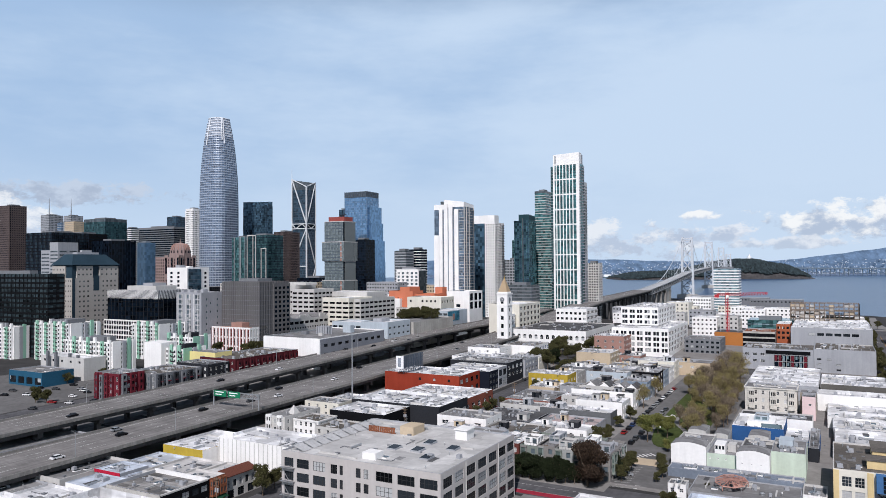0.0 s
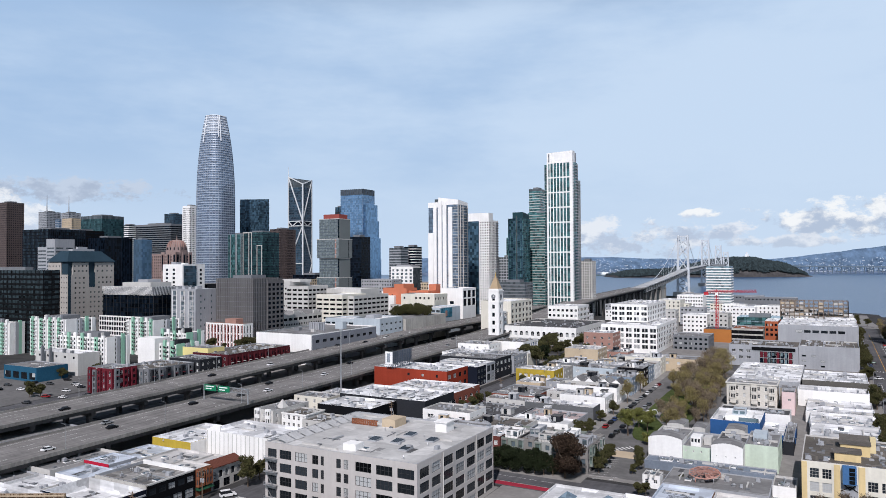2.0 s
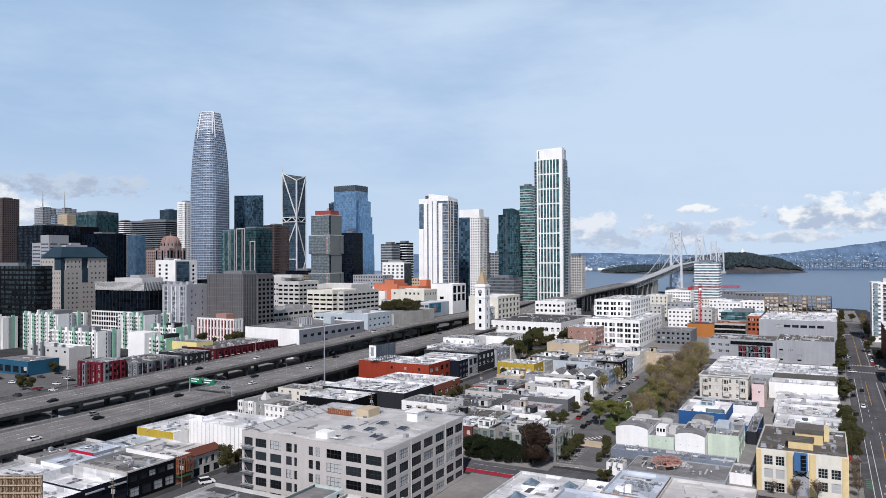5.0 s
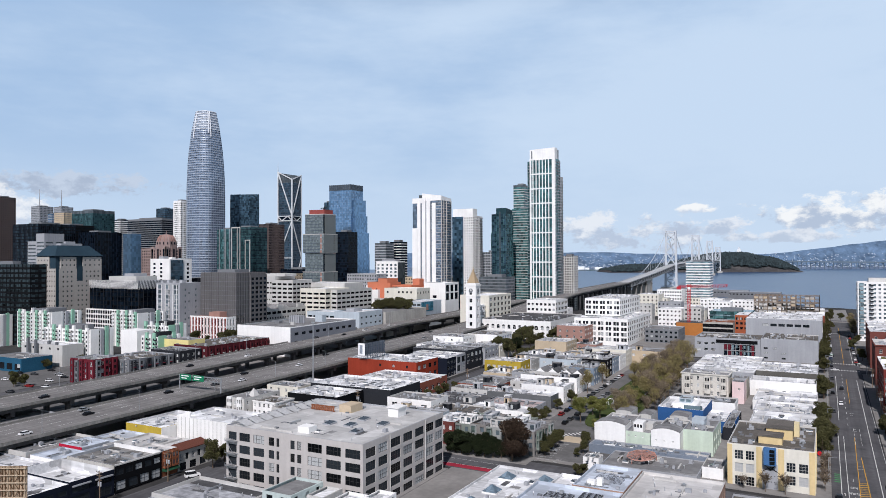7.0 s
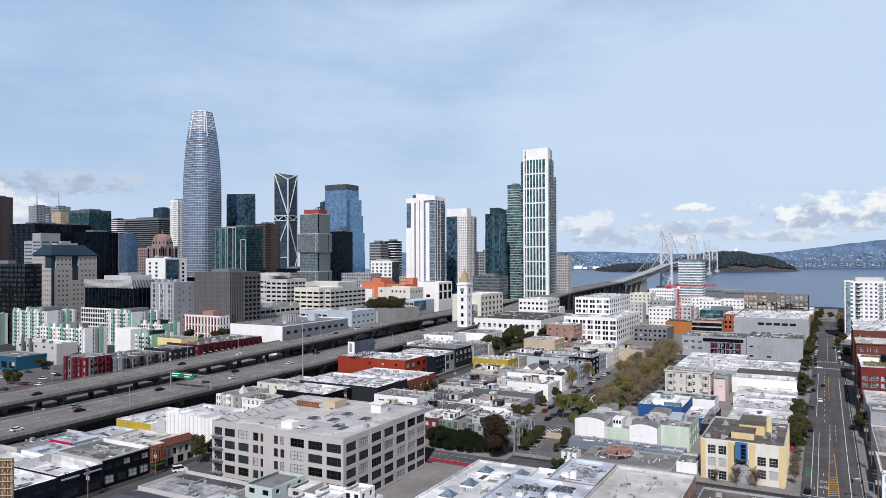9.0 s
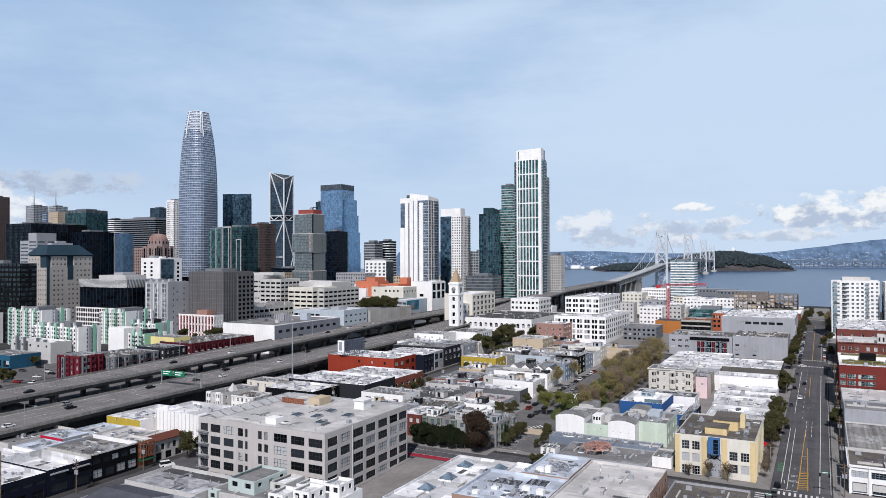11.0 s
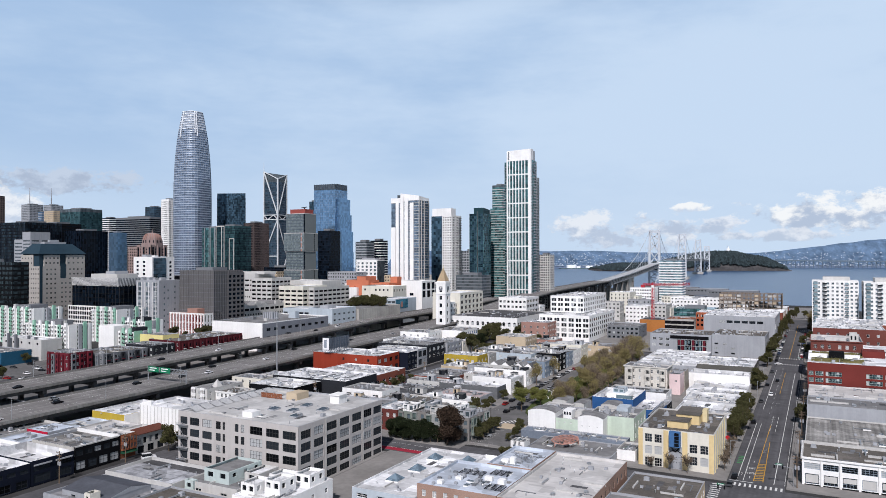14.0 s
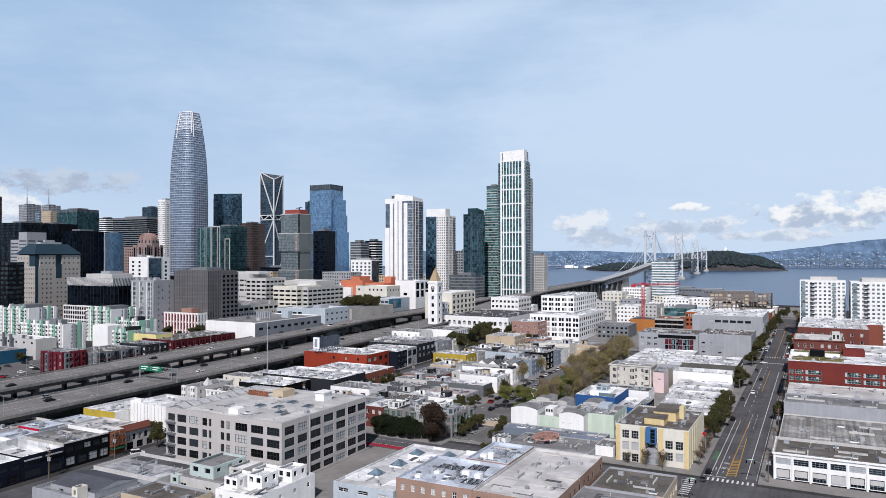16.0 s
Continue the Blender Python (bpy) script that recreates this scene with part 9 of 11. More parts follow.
def green_white_flats(x0, x1, y0, y1, h, label, seed, bays):
    rnd = random.Random(seed)
    base, top = gz(x1, y0) - 1, gz(x1, y0) + h
    root = thing("apartment_block", (x0 + x1) / 2, (y0 + y1) / 2, base, label, "apartment block")
    st = 2.9
    rows = int(h / st)
    block(root, x0, x1, y0, y1, base, top, WHITE, S=(int((x1 - x0) / 2.6), rows, 1.7, 1.7, 0.9, st), E=(int((y1 - y0) / 3.0), rows, 1.5, 1.6, 1.0, st), roof=GREYROOF, depth=0.7)
    n = bays * 2
    for k in range(n):
        x = x0 + (x1 - x0) * (k + 0.5) / n
        kind = (k + seed) % 4
        if kind in (1, 3):
            m, up = (MINT if kind == 1 else WHITE), rnd.choice((0.4, 1.6, 2.6))
            bm, gl = bmesh.new(), bmesh.new()
            facade(bm, (x - 1.1, y0 - 1.2), "S", 2.2, base + 1, top + up, [(0.45, 1.75, top - 0.9 - j * st - 1.6, top - 0.9 - j * st) for j in range(rows)], 0.15)
            quad(bm, [(x + 1.1, y0 - 1.2, base + 1), (x + 1.1, y0 + 0.1, base + 1), (x + 1.1, y0 + 0.1, top + up), (x + 1.1, y0 - 1.2, top + up)])
            quad(bm, [(x - 1.1, y0 + 0.1, base + 1), (x - 1.1, y0 - 1.2, base + 1), (x - 1.1, y0 - 1.2, top + up), (x - 1.1, y0 + 0.1, top + up)])
            quad(bm, [(x - 1.1, y0 - 1.2, top + up), (x + 1.1, y0 - 1.2, top + up), (x + 1.1, y0 + 0.1, top + up), (x - 1.1, y0 + 0.1, top + up)])
            part("bay", bm, [m], root)
            box(gl, x - 0.7, x + 0.7, y0 - 1.07, y0 - 1.0, base + 2, top - 0.8)
            part("bay_glass", gl, [PANE], root)
        elif kind == 2:
            bm = bmesh.new()
            for j in range(rows):
                z = top - 2.7 - j * st
                box(bm, x - 1.2, x + 1.2, y0 - 1.3, y0 + 0.05, z, z + 0.18)
                box(bm, x - 1.2, x + 1.2, y0 - 1.3, y0 - 1.24, z + 0.18, z + 1.05, 1)
            part("balcony_stack", bm, [OFFWHITE, DARKGREY], root)
        if rnd.random() < 0.45:
            add_box(root, "roof_stack", x - 0.6, x + 0.6, y0 + 0.6, y0 + 2.2, top - 0.8, top + rnd.uniform(1.6, 3.4), rnd.choice((WHITE, OFFWHITE, LTGREY)))
    add_box(root, "end_panel", x1 - 0.02, x1 + 0.5, y0 + 0.2, y0 + (y1 - y0) * 0.36, base + 1, top + 0.6, MINT if seed % 2 else WHITE)
    for k in range(3):
        y = y0 + (y1 - y0) * (0.48 + 0.2 * k)
        add_box(root, "side_bay", x1 - 0.02, x1 + 1.0, y - 1.2, y + 1.2, base + 1, top + (0.5, 2.0, 0.8)[k], (LTGREY, MINT, WHITE)[k])
    add_box(root, "roof_house", x0 + (x1 - x0) * 0.35, x0 + (x1 - x0) * 0.7, y0 + 5, y1 - 4, top - 0.8, top + 2.4, (MIDGREY, DARKGREY)[seed % 2])
    return root


green_white_flats(-460, -410, 308, 326, 22, "white and mint green apartment block with bays", 2, 7)
green_white_flats(-380, -366, 326, 345, 18, "white apartment block with mint end wall", 3, 4)
add_box(thing("end_wall", -390, 328, 5, "plain white and mint end block of the apartments", "building"), "wall", -397, -381, 322, 334, 4, 29, WHITE)
green_white_flats(-612, -548, 326, 338, 24, "long white and mint green apartment row", 8, 10)
green_white_flats(-536, -493, 335, 360, 28, "tall white and mint green apartment block with bays", 4, 8)
green_white_flats(-408, -384, 350, 366, 22, "white and mint green apartment house", 5, 4)
green_white_flats(-474, -444, 372, 400, 26, "white apartment block with green stair towers", 6, 6)
B("pale yellow stucco building", -365.5, -343, 331, 345, 16.6, mat("lemon yellow paint", (0.72, 0.62, 0.28), vary=0.05, stain=0.1), GREYROOF, bits=2, seed=142, **F)
wk = B("white low workshop with dark chimneys by the parking lot", -456, -412, 290, 305, 14, OFFWHITE, LIGHTROOF, S=(5, 1, 2, 1.4, 2, 4), bits=5, seed=143, **F)
for k, (x, y) in enumerate(((-446, 288.6), (-438, 288.8), (-428, 291.5), (-420, 291.5))):
    add_box(wk, "chimney", x, x + 1.6, y - 1.4, y, gz(-412, 290) + 5, gz(-412, 290) + 17.5 - 0.6 * k, MIDGREY, "dark grey chimney")
B("teal blue low warehouse with dark doors", -446, -413, 264, 284, 9, mat("teal blue paint", (0.022, 0.088, 0.15)), GREYROOF, S=(4, 1, 6, 4.0, 3.4, 4), bits=5, seed=144, **F)

def bay_fronts(x0, x1, y, side_x, y1, z0, z1, tints, awn):
    """Projecting bays with tall windows and small hoods along two fronts."""
    root = thing("bay_front", (x0 + x1) / 2, y, z0, "projecting coloured apartment bays with window hoods", "bays")
    k, x = 0, x0 + 1.0
    while x + 2.6 < x1:
        m = tints[k % len(tints)]
        block(root, x, x + 2.6, y - 1.0, y - 0.02, z0, z1 - 0.5 - 0.7 * (k % 2), m, S=(1, 4, 1.3, 2.0, 0.9, 3.2), pane=APTGLASS if k % 3 == 0 else PANE, roof=DARKROOF, name="bay")
        if k % 2:
            add_box(root, "hood", x + 0.4, x + 2.2, y - 1.7, y - 1.0, z1 - 4.4, z1 - 4.1, awn)
        k, x = k + 1, x + 4.1
    yy = y + 1.5
    while yy + 2.8 < y1:
        m = tints[k % len(tints)]
        block(root, side_x + 0.02, side_x + 1.0, yy, yy + 2.8, z0, z1 - 0.4, m, E=(1, 4, 1.4, 1.8, 0.9, 3.2), pane=PANE, roof=DARKROOF, name="bay")
        add_box(root, "hood", side_x + 1.0, side_x + 1.7, yy + 0.5, yy + 2.3, z1 - 4.4, z1 - 4.1, awn)
        k, yy = k + 1, yy + 5.2


zc = gz(-338, 259)
bay_fronts(-358, -338, 259, -338, 275, zc, zc + 14.5, (CRIMSON, MIDGREY, CRIMSON), CRIMSON)
bay_fronts(-337, -330, 276, -330, 308, zc, zc + 12.5, (MIDGREY, DARKGREY), CRIMSON)
bay_fronts(-325, -322, 327, -322, 384, zc + 1, zc + 14.4, (MAROON, MAROON), OFFWHITE)

# waterfront and the slope before the bridge
B("pale block with dark windows near the bridge", -165, -142, 815, 845, 24, CREAM, LIGHTROOF, S=(5, 5, 1.4, 2.0, 2, 4), E=(5, 5, 2, 2, 2, 4), bits=3, seed=151, **F)
B("white apartment house near the bridge", -157, -128, 880, 905, 29, WHITE, LIGHTROOF, S=(10, 6, 1.6, 1.8, 2, 4), E=(7, 6, 1.6, 1.8, 2, 4), bits=3, seed=152, **F)
tower("teal glass block under construction with pale floors", -71, -36, 690, 720, 27.5, TEALGLASS, AQUAGLASS, DEEPTEAL, 4.2, 1.1, 4.0, 0.25, 0.2, name="office_block")
B("orange panelled block under construction", -92, -70.2, 640, 668, 11, mat("orange sheathing", (0.38, 0.15, 0.045), vary=0.15), DARKROOF, S=None, E=(5, 2, 3, 2.6, 2, 4), bits=4, seed=154, **F)
# the open floors are closed with black sheets painted for interior shade
B("raw concrete frame with red edge boards", -70, -46, 640, 672, 12.6, CONCRETE, RUST, S=(5, 3, 5.4, 2.8, 1.6, 4), E=(5, 3, 4, 2.8, 1.6, 4), bits=6, seed=155, pane=BLACKISH, **F)
B("orange red block with gridded windows", -45.5, -35.5, 650, 684, 18.4, mat("rusty orange panel", (0.33, 0.10, 0.05)), LIGHTROOF, S=(3, 3, 2, 2, 2, 4), bits=2, seed=156, **F)
B("dark grey low office", -106, -80, 582, 612, 11, MIDGREY, GREYROOF, S=(7, 3, 2, 1.6, 1.6, 3.6), E=(6, 3, 2, 1.6, 1.6, 3.6), bits=5, seed=157, **F)
rnd = random.Random(77)
for k in range(46):
    x, y = rnd.uniform(-230, -20), rnd.uniform(700, 960)
    if -300 < x < -232 or (-140 < x < -96 and 925 < y < 965):
        continue
    w, d, h = rnd.uniform(14, 30), rnd.uniform(14, 30), rnd.uniform(8, 20)
    m = rnd.choice((WHITE, LTGREY, CREAM, WHITE, MIDGREY, OFFWHITE, OFFWHITE))
    B("low waterfront building with pale roof", x - w / 2, x + w / 2, y - d / 2, y + d / 2, h, m, rnd.choice((LIGHTROOF, GREYROOF, LIGHTROOF)), S=(int(w / 3.5), max(1, int(h / 4)), 1.6, 1.6, 1.6, 4), E=(int(d / 3.5), max(1, int(h / 4)), 1.6, 1.6, 1.6, 4), bits=2, seed=200 + k, **F)
for k, (y, m) in enumerate(((690, REDBRICK), (712, CREAM), (735, DULLBRICK), (790, OFFWHITE), (815, REDBRICK))):
    B("brick warehouse along the street", -2, 21.5, y, y + 20, 17 - k, m, LIGHTROOF, E=(5, 3, 2, 2, 2, 4), bits=2, seed=260 + k, **F)
for k, (x0, y) in enumerate(((-90, 1440), (-215, 1560), (-150, 1500))):
    B("long grey pier shed on the waterfront", x0 - 50, x0 + 40, y, y + 26, 11, MIDGREY, LTGREY, S=(14, 1, 3, 2.4, 3, 4), bits=0, seed=270 + k, z_from=-4, **F)
for k in range(60):
    x, y = rnd.uniform(-900, -380), rnd.uniform(480, 1000)
    w, d, h = rnd.uniform(24, 44), rnd.uniform(24, 44), rnd.uniform(16, 46)
    if 0.4727 * -(x - 26) + 0.8812 * y < 700:
        h = min(h, 22)
    m = rnd.choice((CONCRETE, MIDGREY, OFFWHITE, DARKGREY, TAN, LTGREY))
    B("downtown block between the towers", x - w / 2, x + w / 2, y - d / 2, y + d / 2, h, m, GREYROOF, S=(int(w / 3.5), int(h / 4), 1.8, 1.7, 1.6, 4), E=(int(d / 3.5), int(h / 4), 1.8, 1.7, 1.6, 4), bits=2, seed=300 + k, **F)

# square openings backed with black sheets in place of a shaded inside
B("low grey building under the freeway with square openings", -299, -274, 110, 196, 6.2, LTGREY, GREYROOF, E=(17, 1, 3.4, 2.6, 2.0, 4), bits=0, seed=501, pane=BLACKISH, **F)
for k, (x0, x1, y0, y1, h, m, r) in enumerate(((-148, -133, 246, 262, 7.5, OFFWHITE, BROWNROOF), (-132, -117, 246, 266, 8.5, PALEBLUE, GREYROOF), (-148, -134, 263, 275, 6.5, DULLBRICK, LIGHTROOF),
                                              (-149, -134, 404, 419, 8.5, OFFWHITE, GREYROOF), (-149, -131, 420, 436, 9.5, MIDGREY, LIGHTROOF), (-149, -130, 437, 451, 8.0, CREAM, GREYROOF),
                                              (-121, -108, 385, 400, 8.0, WHITE, BROWNROOF), (-133, -122, 371, 384, 7.0, LTGREY, GREYROOF), (-149, -135, 368, 385, 6.0, TAN, LIGHTROOF),
                                              (-126, -113, 439, 455, 8.8, OFFWHITE, GREYROOF), (-121, -113, 456, 472, 9.5, DARKGREY, GREYROOF), (-149, -130, 476, 492, 9.0, WHITE, LIGHTROOF), (-129, -115, 476, 492, 10.0, DULLBRICK, BROWNROOF),
                                              (-119, -93, 289, 300, 5.4, WHITE, LIGHTROOF), (-147, -122, 325, 335, 5.2, OFFWHITE, GREYROOF), (-124, -92, 348, 356.5, 6.8, OFFWHITE, LIGHTROOF))):
    B("small flat roofed town house in " + m.name, x0, x1, y0, y1, h, m, r, S=(max(2, int((x1 - x0) / 4)), 2, 1.3, 1.6, 1.5, 3.4), E=(max(2, int((y1 - y0) / 4)), 2, 1.3, 1.6, 1.5, 3.4), bits=3, seed=510 + k, category="house", name="town_house")


# ---- the cream corner building on Brannan ----
def cream_building():
    x0, x1, y0, y1, h = -6, 19.2, 248, 284, 13.4
    root = B("cream and yellow stucco loft building with a blue oriel", x0, x1, y0, y1, h, CREAM, BROWNROOF,
             S=[(2, 3, 2.5, 2.9, 2.0, 4.1, 2.2, 3.3), (2, 2, 2.6, 2.9, 4.2, 4.1, 17.2, 3.5)], E=[(7, 2, 1.7, 3.0, 2.2, 4.6), (7, 1, 2.4, 2.4, 10.6, 4)],
             bits=0, seed=401, frame_mat=OFFWHITE, grid=(3, 3), par=0.5, name="loft_building")
    top = gz(x1, y0) + h
    for a, b2 in ((x0 + 0.02, x0 + 1.5), (x0 + 8.6, x0 + 10.2), (x0 + 14.9, x0 + 16.6), (x1 - 1.6, x1 - 0.02)):
        OCHRE = mat("ochre yellow paint", (0.64, 0.50, 0.27), vary=0.05, stain=0.1, streak=0.1)
        add_box(root, "yellow_pilaster", a, b2, y0 - 0.16, y0 + 0.02, top - 13.6, top - 0.3, OCHRE, "yellow painted pilaster")
    for k in range(6):
        y = y0 + 2.4 + 5.2 * k
        add_box(root, "yellow_pilaster", x1 - 0.02, x1 + 0.18, y - 0.5, y + 0.5, top - 13.6, top - 0.3, PALEYELLOW)
    add_box(root, "recess_wall", x0 + 10.4, x0 + 14.7, y0 - 0.1, y0 + 0.02, top - 13.6, top - 5.4, LTGREY, "pale grey wall under the oriel")
    for k in range(8):
        add_box(root, "wall_vent", x0 + 11.0 + 0.9 * (k % 4), x0 + 11.25 + 0.9 * (k % 4), y0 - 0.14, y0 - 0.1, top - 9.2 - 1.8 * (k // 4), top - 8.95 - 1.8 * (k // 4), DARKGREY)
    bm = bmesh.new()
    xa, xb = x0 + 10.8, x0 + 14.4
    box(bm, xa, xb, y0 - 1.7, y0 + 0.05, top - 5.4, top - 0.1)
    for k in range(4):
        box(bm, xb - 1.9, xb - 0.4, y0 - 1.76, y0 - 1.7, top - 5.1 + 1.2 * k, top - 4.05 + 1.2 * k, 1)
    part("oriel", bm, [mat("mid blue paint", (0.06, 0.145, 0.30)), PANE], root, "projecting blue oriel with stacked panes")
    bm = bmesh.new()
    for s in (0, 1):
        x = xa + 0.3 if s == 0 else xb - 0.3
        beam(bm, (x, y0 - 1.5, top - 5.4), ((xa + xb) / 2, y0 - 0.15, top - 7.2), 0.25)
        beam(bm, ((xa + xb) / 2, y0 - 0.15, top - 6.4), (xa - 0.3 if s == 0 else xb + 0.3, y0 - 0.15, top - 7.6), 0.2)
    part("bracket", bm, [BLACKISH], root)
    zr = top - 0.5
    add_box(root, "roof_house", 4.5, 12.5, 262, 276, zr, zr + 3.4, OCHRE, "pale yellow stair house")
    add_box(root, "roof_house_cap", 4.2, 12.8, 261.7, 276.3, zr + 3.4, zr + 3.65, BROWNROOF)
    add_box(root, "roof_house", 2.8, 9.8, 254, 261, zr, zr + 2.4, OCHRE)
    add_box(root, "roof_house_cap", 2.5, 10.1, 253.7, 261.2, zr + 2.4, zr + 2.6, BROWNROOF)
    add_box(root, "stair_tower", 12.7, 14.3, 268, 272, zr, zr + 4.4, PALEYELLOW)
    rnd = random.Random(5)
    for k in range(22):
        x, y = (rnd.uniform(14.5, 18), rnd.uniform(250, 281)) if k % 2 else (rnd.uniform(-5, 1.5), rnd.uniform(252, 281))
        unit = rnd.choice(("small_box", "hatch", "small_box", "skylight", "vent", "fan", "roof_unit"))
        piece(unit, SHARED[unit], root, (x, y, zr), rnd.choice((0, math.pi / 2)))
    for k in range(26):
        x, y, w, d = rnd.uniform(x0 + 1, x1 - 4), rnd.uniform(y0 + 1, y1 - 4), rnd.uniform(0.6, 2.2), rnd.uniform(0.8, 3.0)
        add_box(root, "roof_patch", x, x + w, y, y + d, zr + 0.004 + 0.002 * k, zr + 0.02 + 0.002 * k, (LTGREY, GREYROOF, LTGREY, DARKROOF)[k % 4])
    bm = bmesh.new()
    rod(bm, 0, 0, 0, 0.08, 0.75, 0.75, 12)
    me = mesh_of("red_sign", bm, [mat("red sign", (0.5, 0.02, 0.03), rough=0.5)])
    sgn = piece("sign_disc", me, root, (x1 + 1.0, y1 - 6, top - 7.5), label="round red projecting sign")
    sgn.rotation_euler = (math.pi / 2, 0, 0)


cream_building()


# ---- roof things of the near buildings ----
def loft_roof():
    z = gz(-94.5, 170) + 19.8
    root = grey
    bm = bmesh.new()
    for k in range(17):
        x0, y0 = -146 + 0.35 * k, 172 + 2.6 * k
        beam(bm, (-145.5, y0, z), (-145.5, y0, z + 1.5), 0.09)
        beam(bm, (-145.5, y0, z + 1.5), (-141.5, y0, z + 0.1), 0.09)
    beam(bm, (-145.5, 172, z + 1.5), (-145.5, 214, z + 1.5), 0.12)
    beam(bm, (-145.5, 172, z + 0.8), (-145.5, 214, z + 0.8), 0.12)
    part("solar_frame", bm, [STEEL], root, "steel racks along the roof edge", kind="stuff")
    bm = bmesh.new()
    for k in range(9):
        quad(bm, [(-145.3, 172.4 + 4.7 * k, z + 1.45), (-141.3, 172.4 + 4.7 * k, z + 0.12), (-141.3, 176.6 + 4.7 * k, z + 0.12), (-145.3, 176.6 + 4.7 * k, z + 1.45)])
    part("roof_panel", bm, [mat("grey roof panel", (0.42, 0.42, 0.42), vary=0.15)], root, kind="stuff")
    add_box(root, "roof_house", -128, -123, 204, 211, z, z + 2.6, TAN, "cream stair house")
    add_box(root, "roof_house", -109, -105, 206, 211, z, z + 3.0, WHITE, "white lift house")
    add_box(root, "roof_house_cap", -109.4, -104.6, 205.6, 211.4, z + 3.0, z + 3.3, WHITE)
    add_box(root, "plant_box", -122, -117.6, 174.5, 178.5, z, z + 1.9, WHITE, "white plant box")
    bm = bmesh.new()
    for k in range(12):
        x = -139.5 + 0.85 * k
        box(bm, x, x + 0.7, 203.0, 203.12, z + 0.1, z + 2.0)
    box(bm, -139.6, -129.2, 203.1, 203.3, z + 0.2, z + 0.4)
    box(bm, -139.6, -129.2, 203.1, 203.3, z + 1.6, z + 1.8)
    part("timber_screen", bm, [RUST], root, "rust brown timber screen", kind="stuff")
    for x, y in ((-112.5, 189), (-106, 183), (-113.5, 198), (-104, 195), (-120, 188)):
        bm = bmesh.new()
        box(bm, x - 1.5, x + 1.5, y - 1.9, y + 1.9, z, z + 0.45)
        quad(bm, [(x - 1.4, y - 1.8, z + 0.46), (x + 1.4, y - 1.8, z + 0.46), (x + 1.4, y + 1.8, z + 0.75), (x - 1.4, y + 1.8, z + 0.75)], 1)
        quad(bm, [(x + 1.4, y - 1.8, z + 0.46), (x + 1.4, y + 1.8, z + 0.46), (x + 1.4, y + 1.8, z + 0.75), (x + 1.4, y - 1.8, z + 0.46)][:3])
        part("roof_light", bm, [LTGREY, CARGLASS], root, "dark framed roof light")
    for y in (184.2, 205.9):
        bm = bmesh.new()
        rod(bm, -94.3, y, gz(-94, y), z + 0.4, 0.14, 0.14, 8)
        part("downpipe", bm, [OFFWHITE], root)
    bm = bmesh.new()
    for k in range(4):
        zz = z - 4.2 - 3.95 * k
        box(bm, -147.2, -142.6, 168.6, 169.95, zz, zz + 0.1)
        beam(bm, (-147, 168.7, zz + 0.9), (-142.8, 168.7, zz + 0.9), 0.07)
        beam(bm, (-146.5, 168.9, zz), (-143.5, 168.9, zz - 3.9), 0.22, 0.08)
        for i in range(6):
            beam(bm, (-147 + 0.84 * i, 168.7, zz), (-147 + 0.84 * i, 168.7, zz + 0.9), 0.05)
    part("fire_escape", bm, [STEEL], root, "steel fire escape")


loft_roof()


def steel_star():
    """The rusty steel frame of a low many-sided pavilion roof."""
    cx, cy = -34.6, 253.4
    z = gz(cx, cy) + 2.3
    root = thing("steel_frame_canopy", cx, cy, z, "rusty red steel frame canopy on a low roof", "canopy")
    pink = mat("faded pink steel", (0.50, 0.28, 0.23), vary=0.2)
    pts = [(cx + 4.9 * math.cos(a), cy + 7.4 * math.sin(a)) for a in (math.pi * 2 * k / 9 + 0.15 for k in range(9))]
    for k in range(9):
        a, b = pts[k], pts[(k + 1) % 9]
        m = ((a[0] + b[0]) / 2, (a[1] + b[1]) / 2)
        bm = bmesh.new()
        beam(bm, (*a, z + 1.5), (*b, z + 1.5), 0.24, 0.3)
        part("edge_beam", bm, [pink], root)
        bm = bmesh.new()
        beam(bm, (*a, z + 1.5), (cx, cy, z + 2.2), 0.26)
        beam(bm, (*m, z + 1.5), (cx, cy, z + 2.2), 0.18)
        q = (cx + (a[0] - cx) * 0.55, cy + (a[1] - cy) * 0.55)
        w = (cx + (b[0] - cx) * 0.55, cy + (b[1] - cy) * 0.55)
        beam(bm, (*q, z + 1.85), (*w, z + 1.85), 0.16)
        beam(bm, (*q, z + 1.85), (*m, z + 1.5), 0.14)
        part("rafter", bm, [mat("faded red steel", (0.36, 0.20, 0.165), vary=0.2, grain=1.5)], root)
        if k % 3 == 0:
            bm = bmesh.new()
            beam(bm, (*a, z), (*a, z + 1.5), 0.25)
            part("post", bm, [mat("faded red steel", (0.36, 0.20, 0.165), vary=0.2, grain=1.5)], root)
    for k in (0, 7):
        bm = bmesh.new()
        bm.faces.new([bm.verts.new((*p, z + 1.42)) for p in (pts[k], pts[(k + 1) % 9], (cx, cy))])
        part("roof_sheet", bm, [pink], root)


steel_star()


def park_arches():
    """White bent pipes over the play lawn."""
    root = thing("play_sculpture", -71, 338, gz(-71, 338), "white looping pipe play sculpture on the lawn", "sculpture")
    for x, y, r, h in ((-71, 331, 2.6, 2.6), (-71.5, 338, 3.2, 3.4), (-70.5, 346, 2.4, 2.4)):
        bm = bmesh.new()
        prev = None
        for k in range(13):
            a = math.pi * k / 12
            p = Vector((x + r * 0.5 * math.cos(a), y + r * math.cos(a), gz(x, y) + 0.2 + h * math.sin(a)))
            if prev is not None:
                beam(bm, prev, p, 0.3)
            prev = p
        part("loop", bm, [WHITE], root)


park_arches()


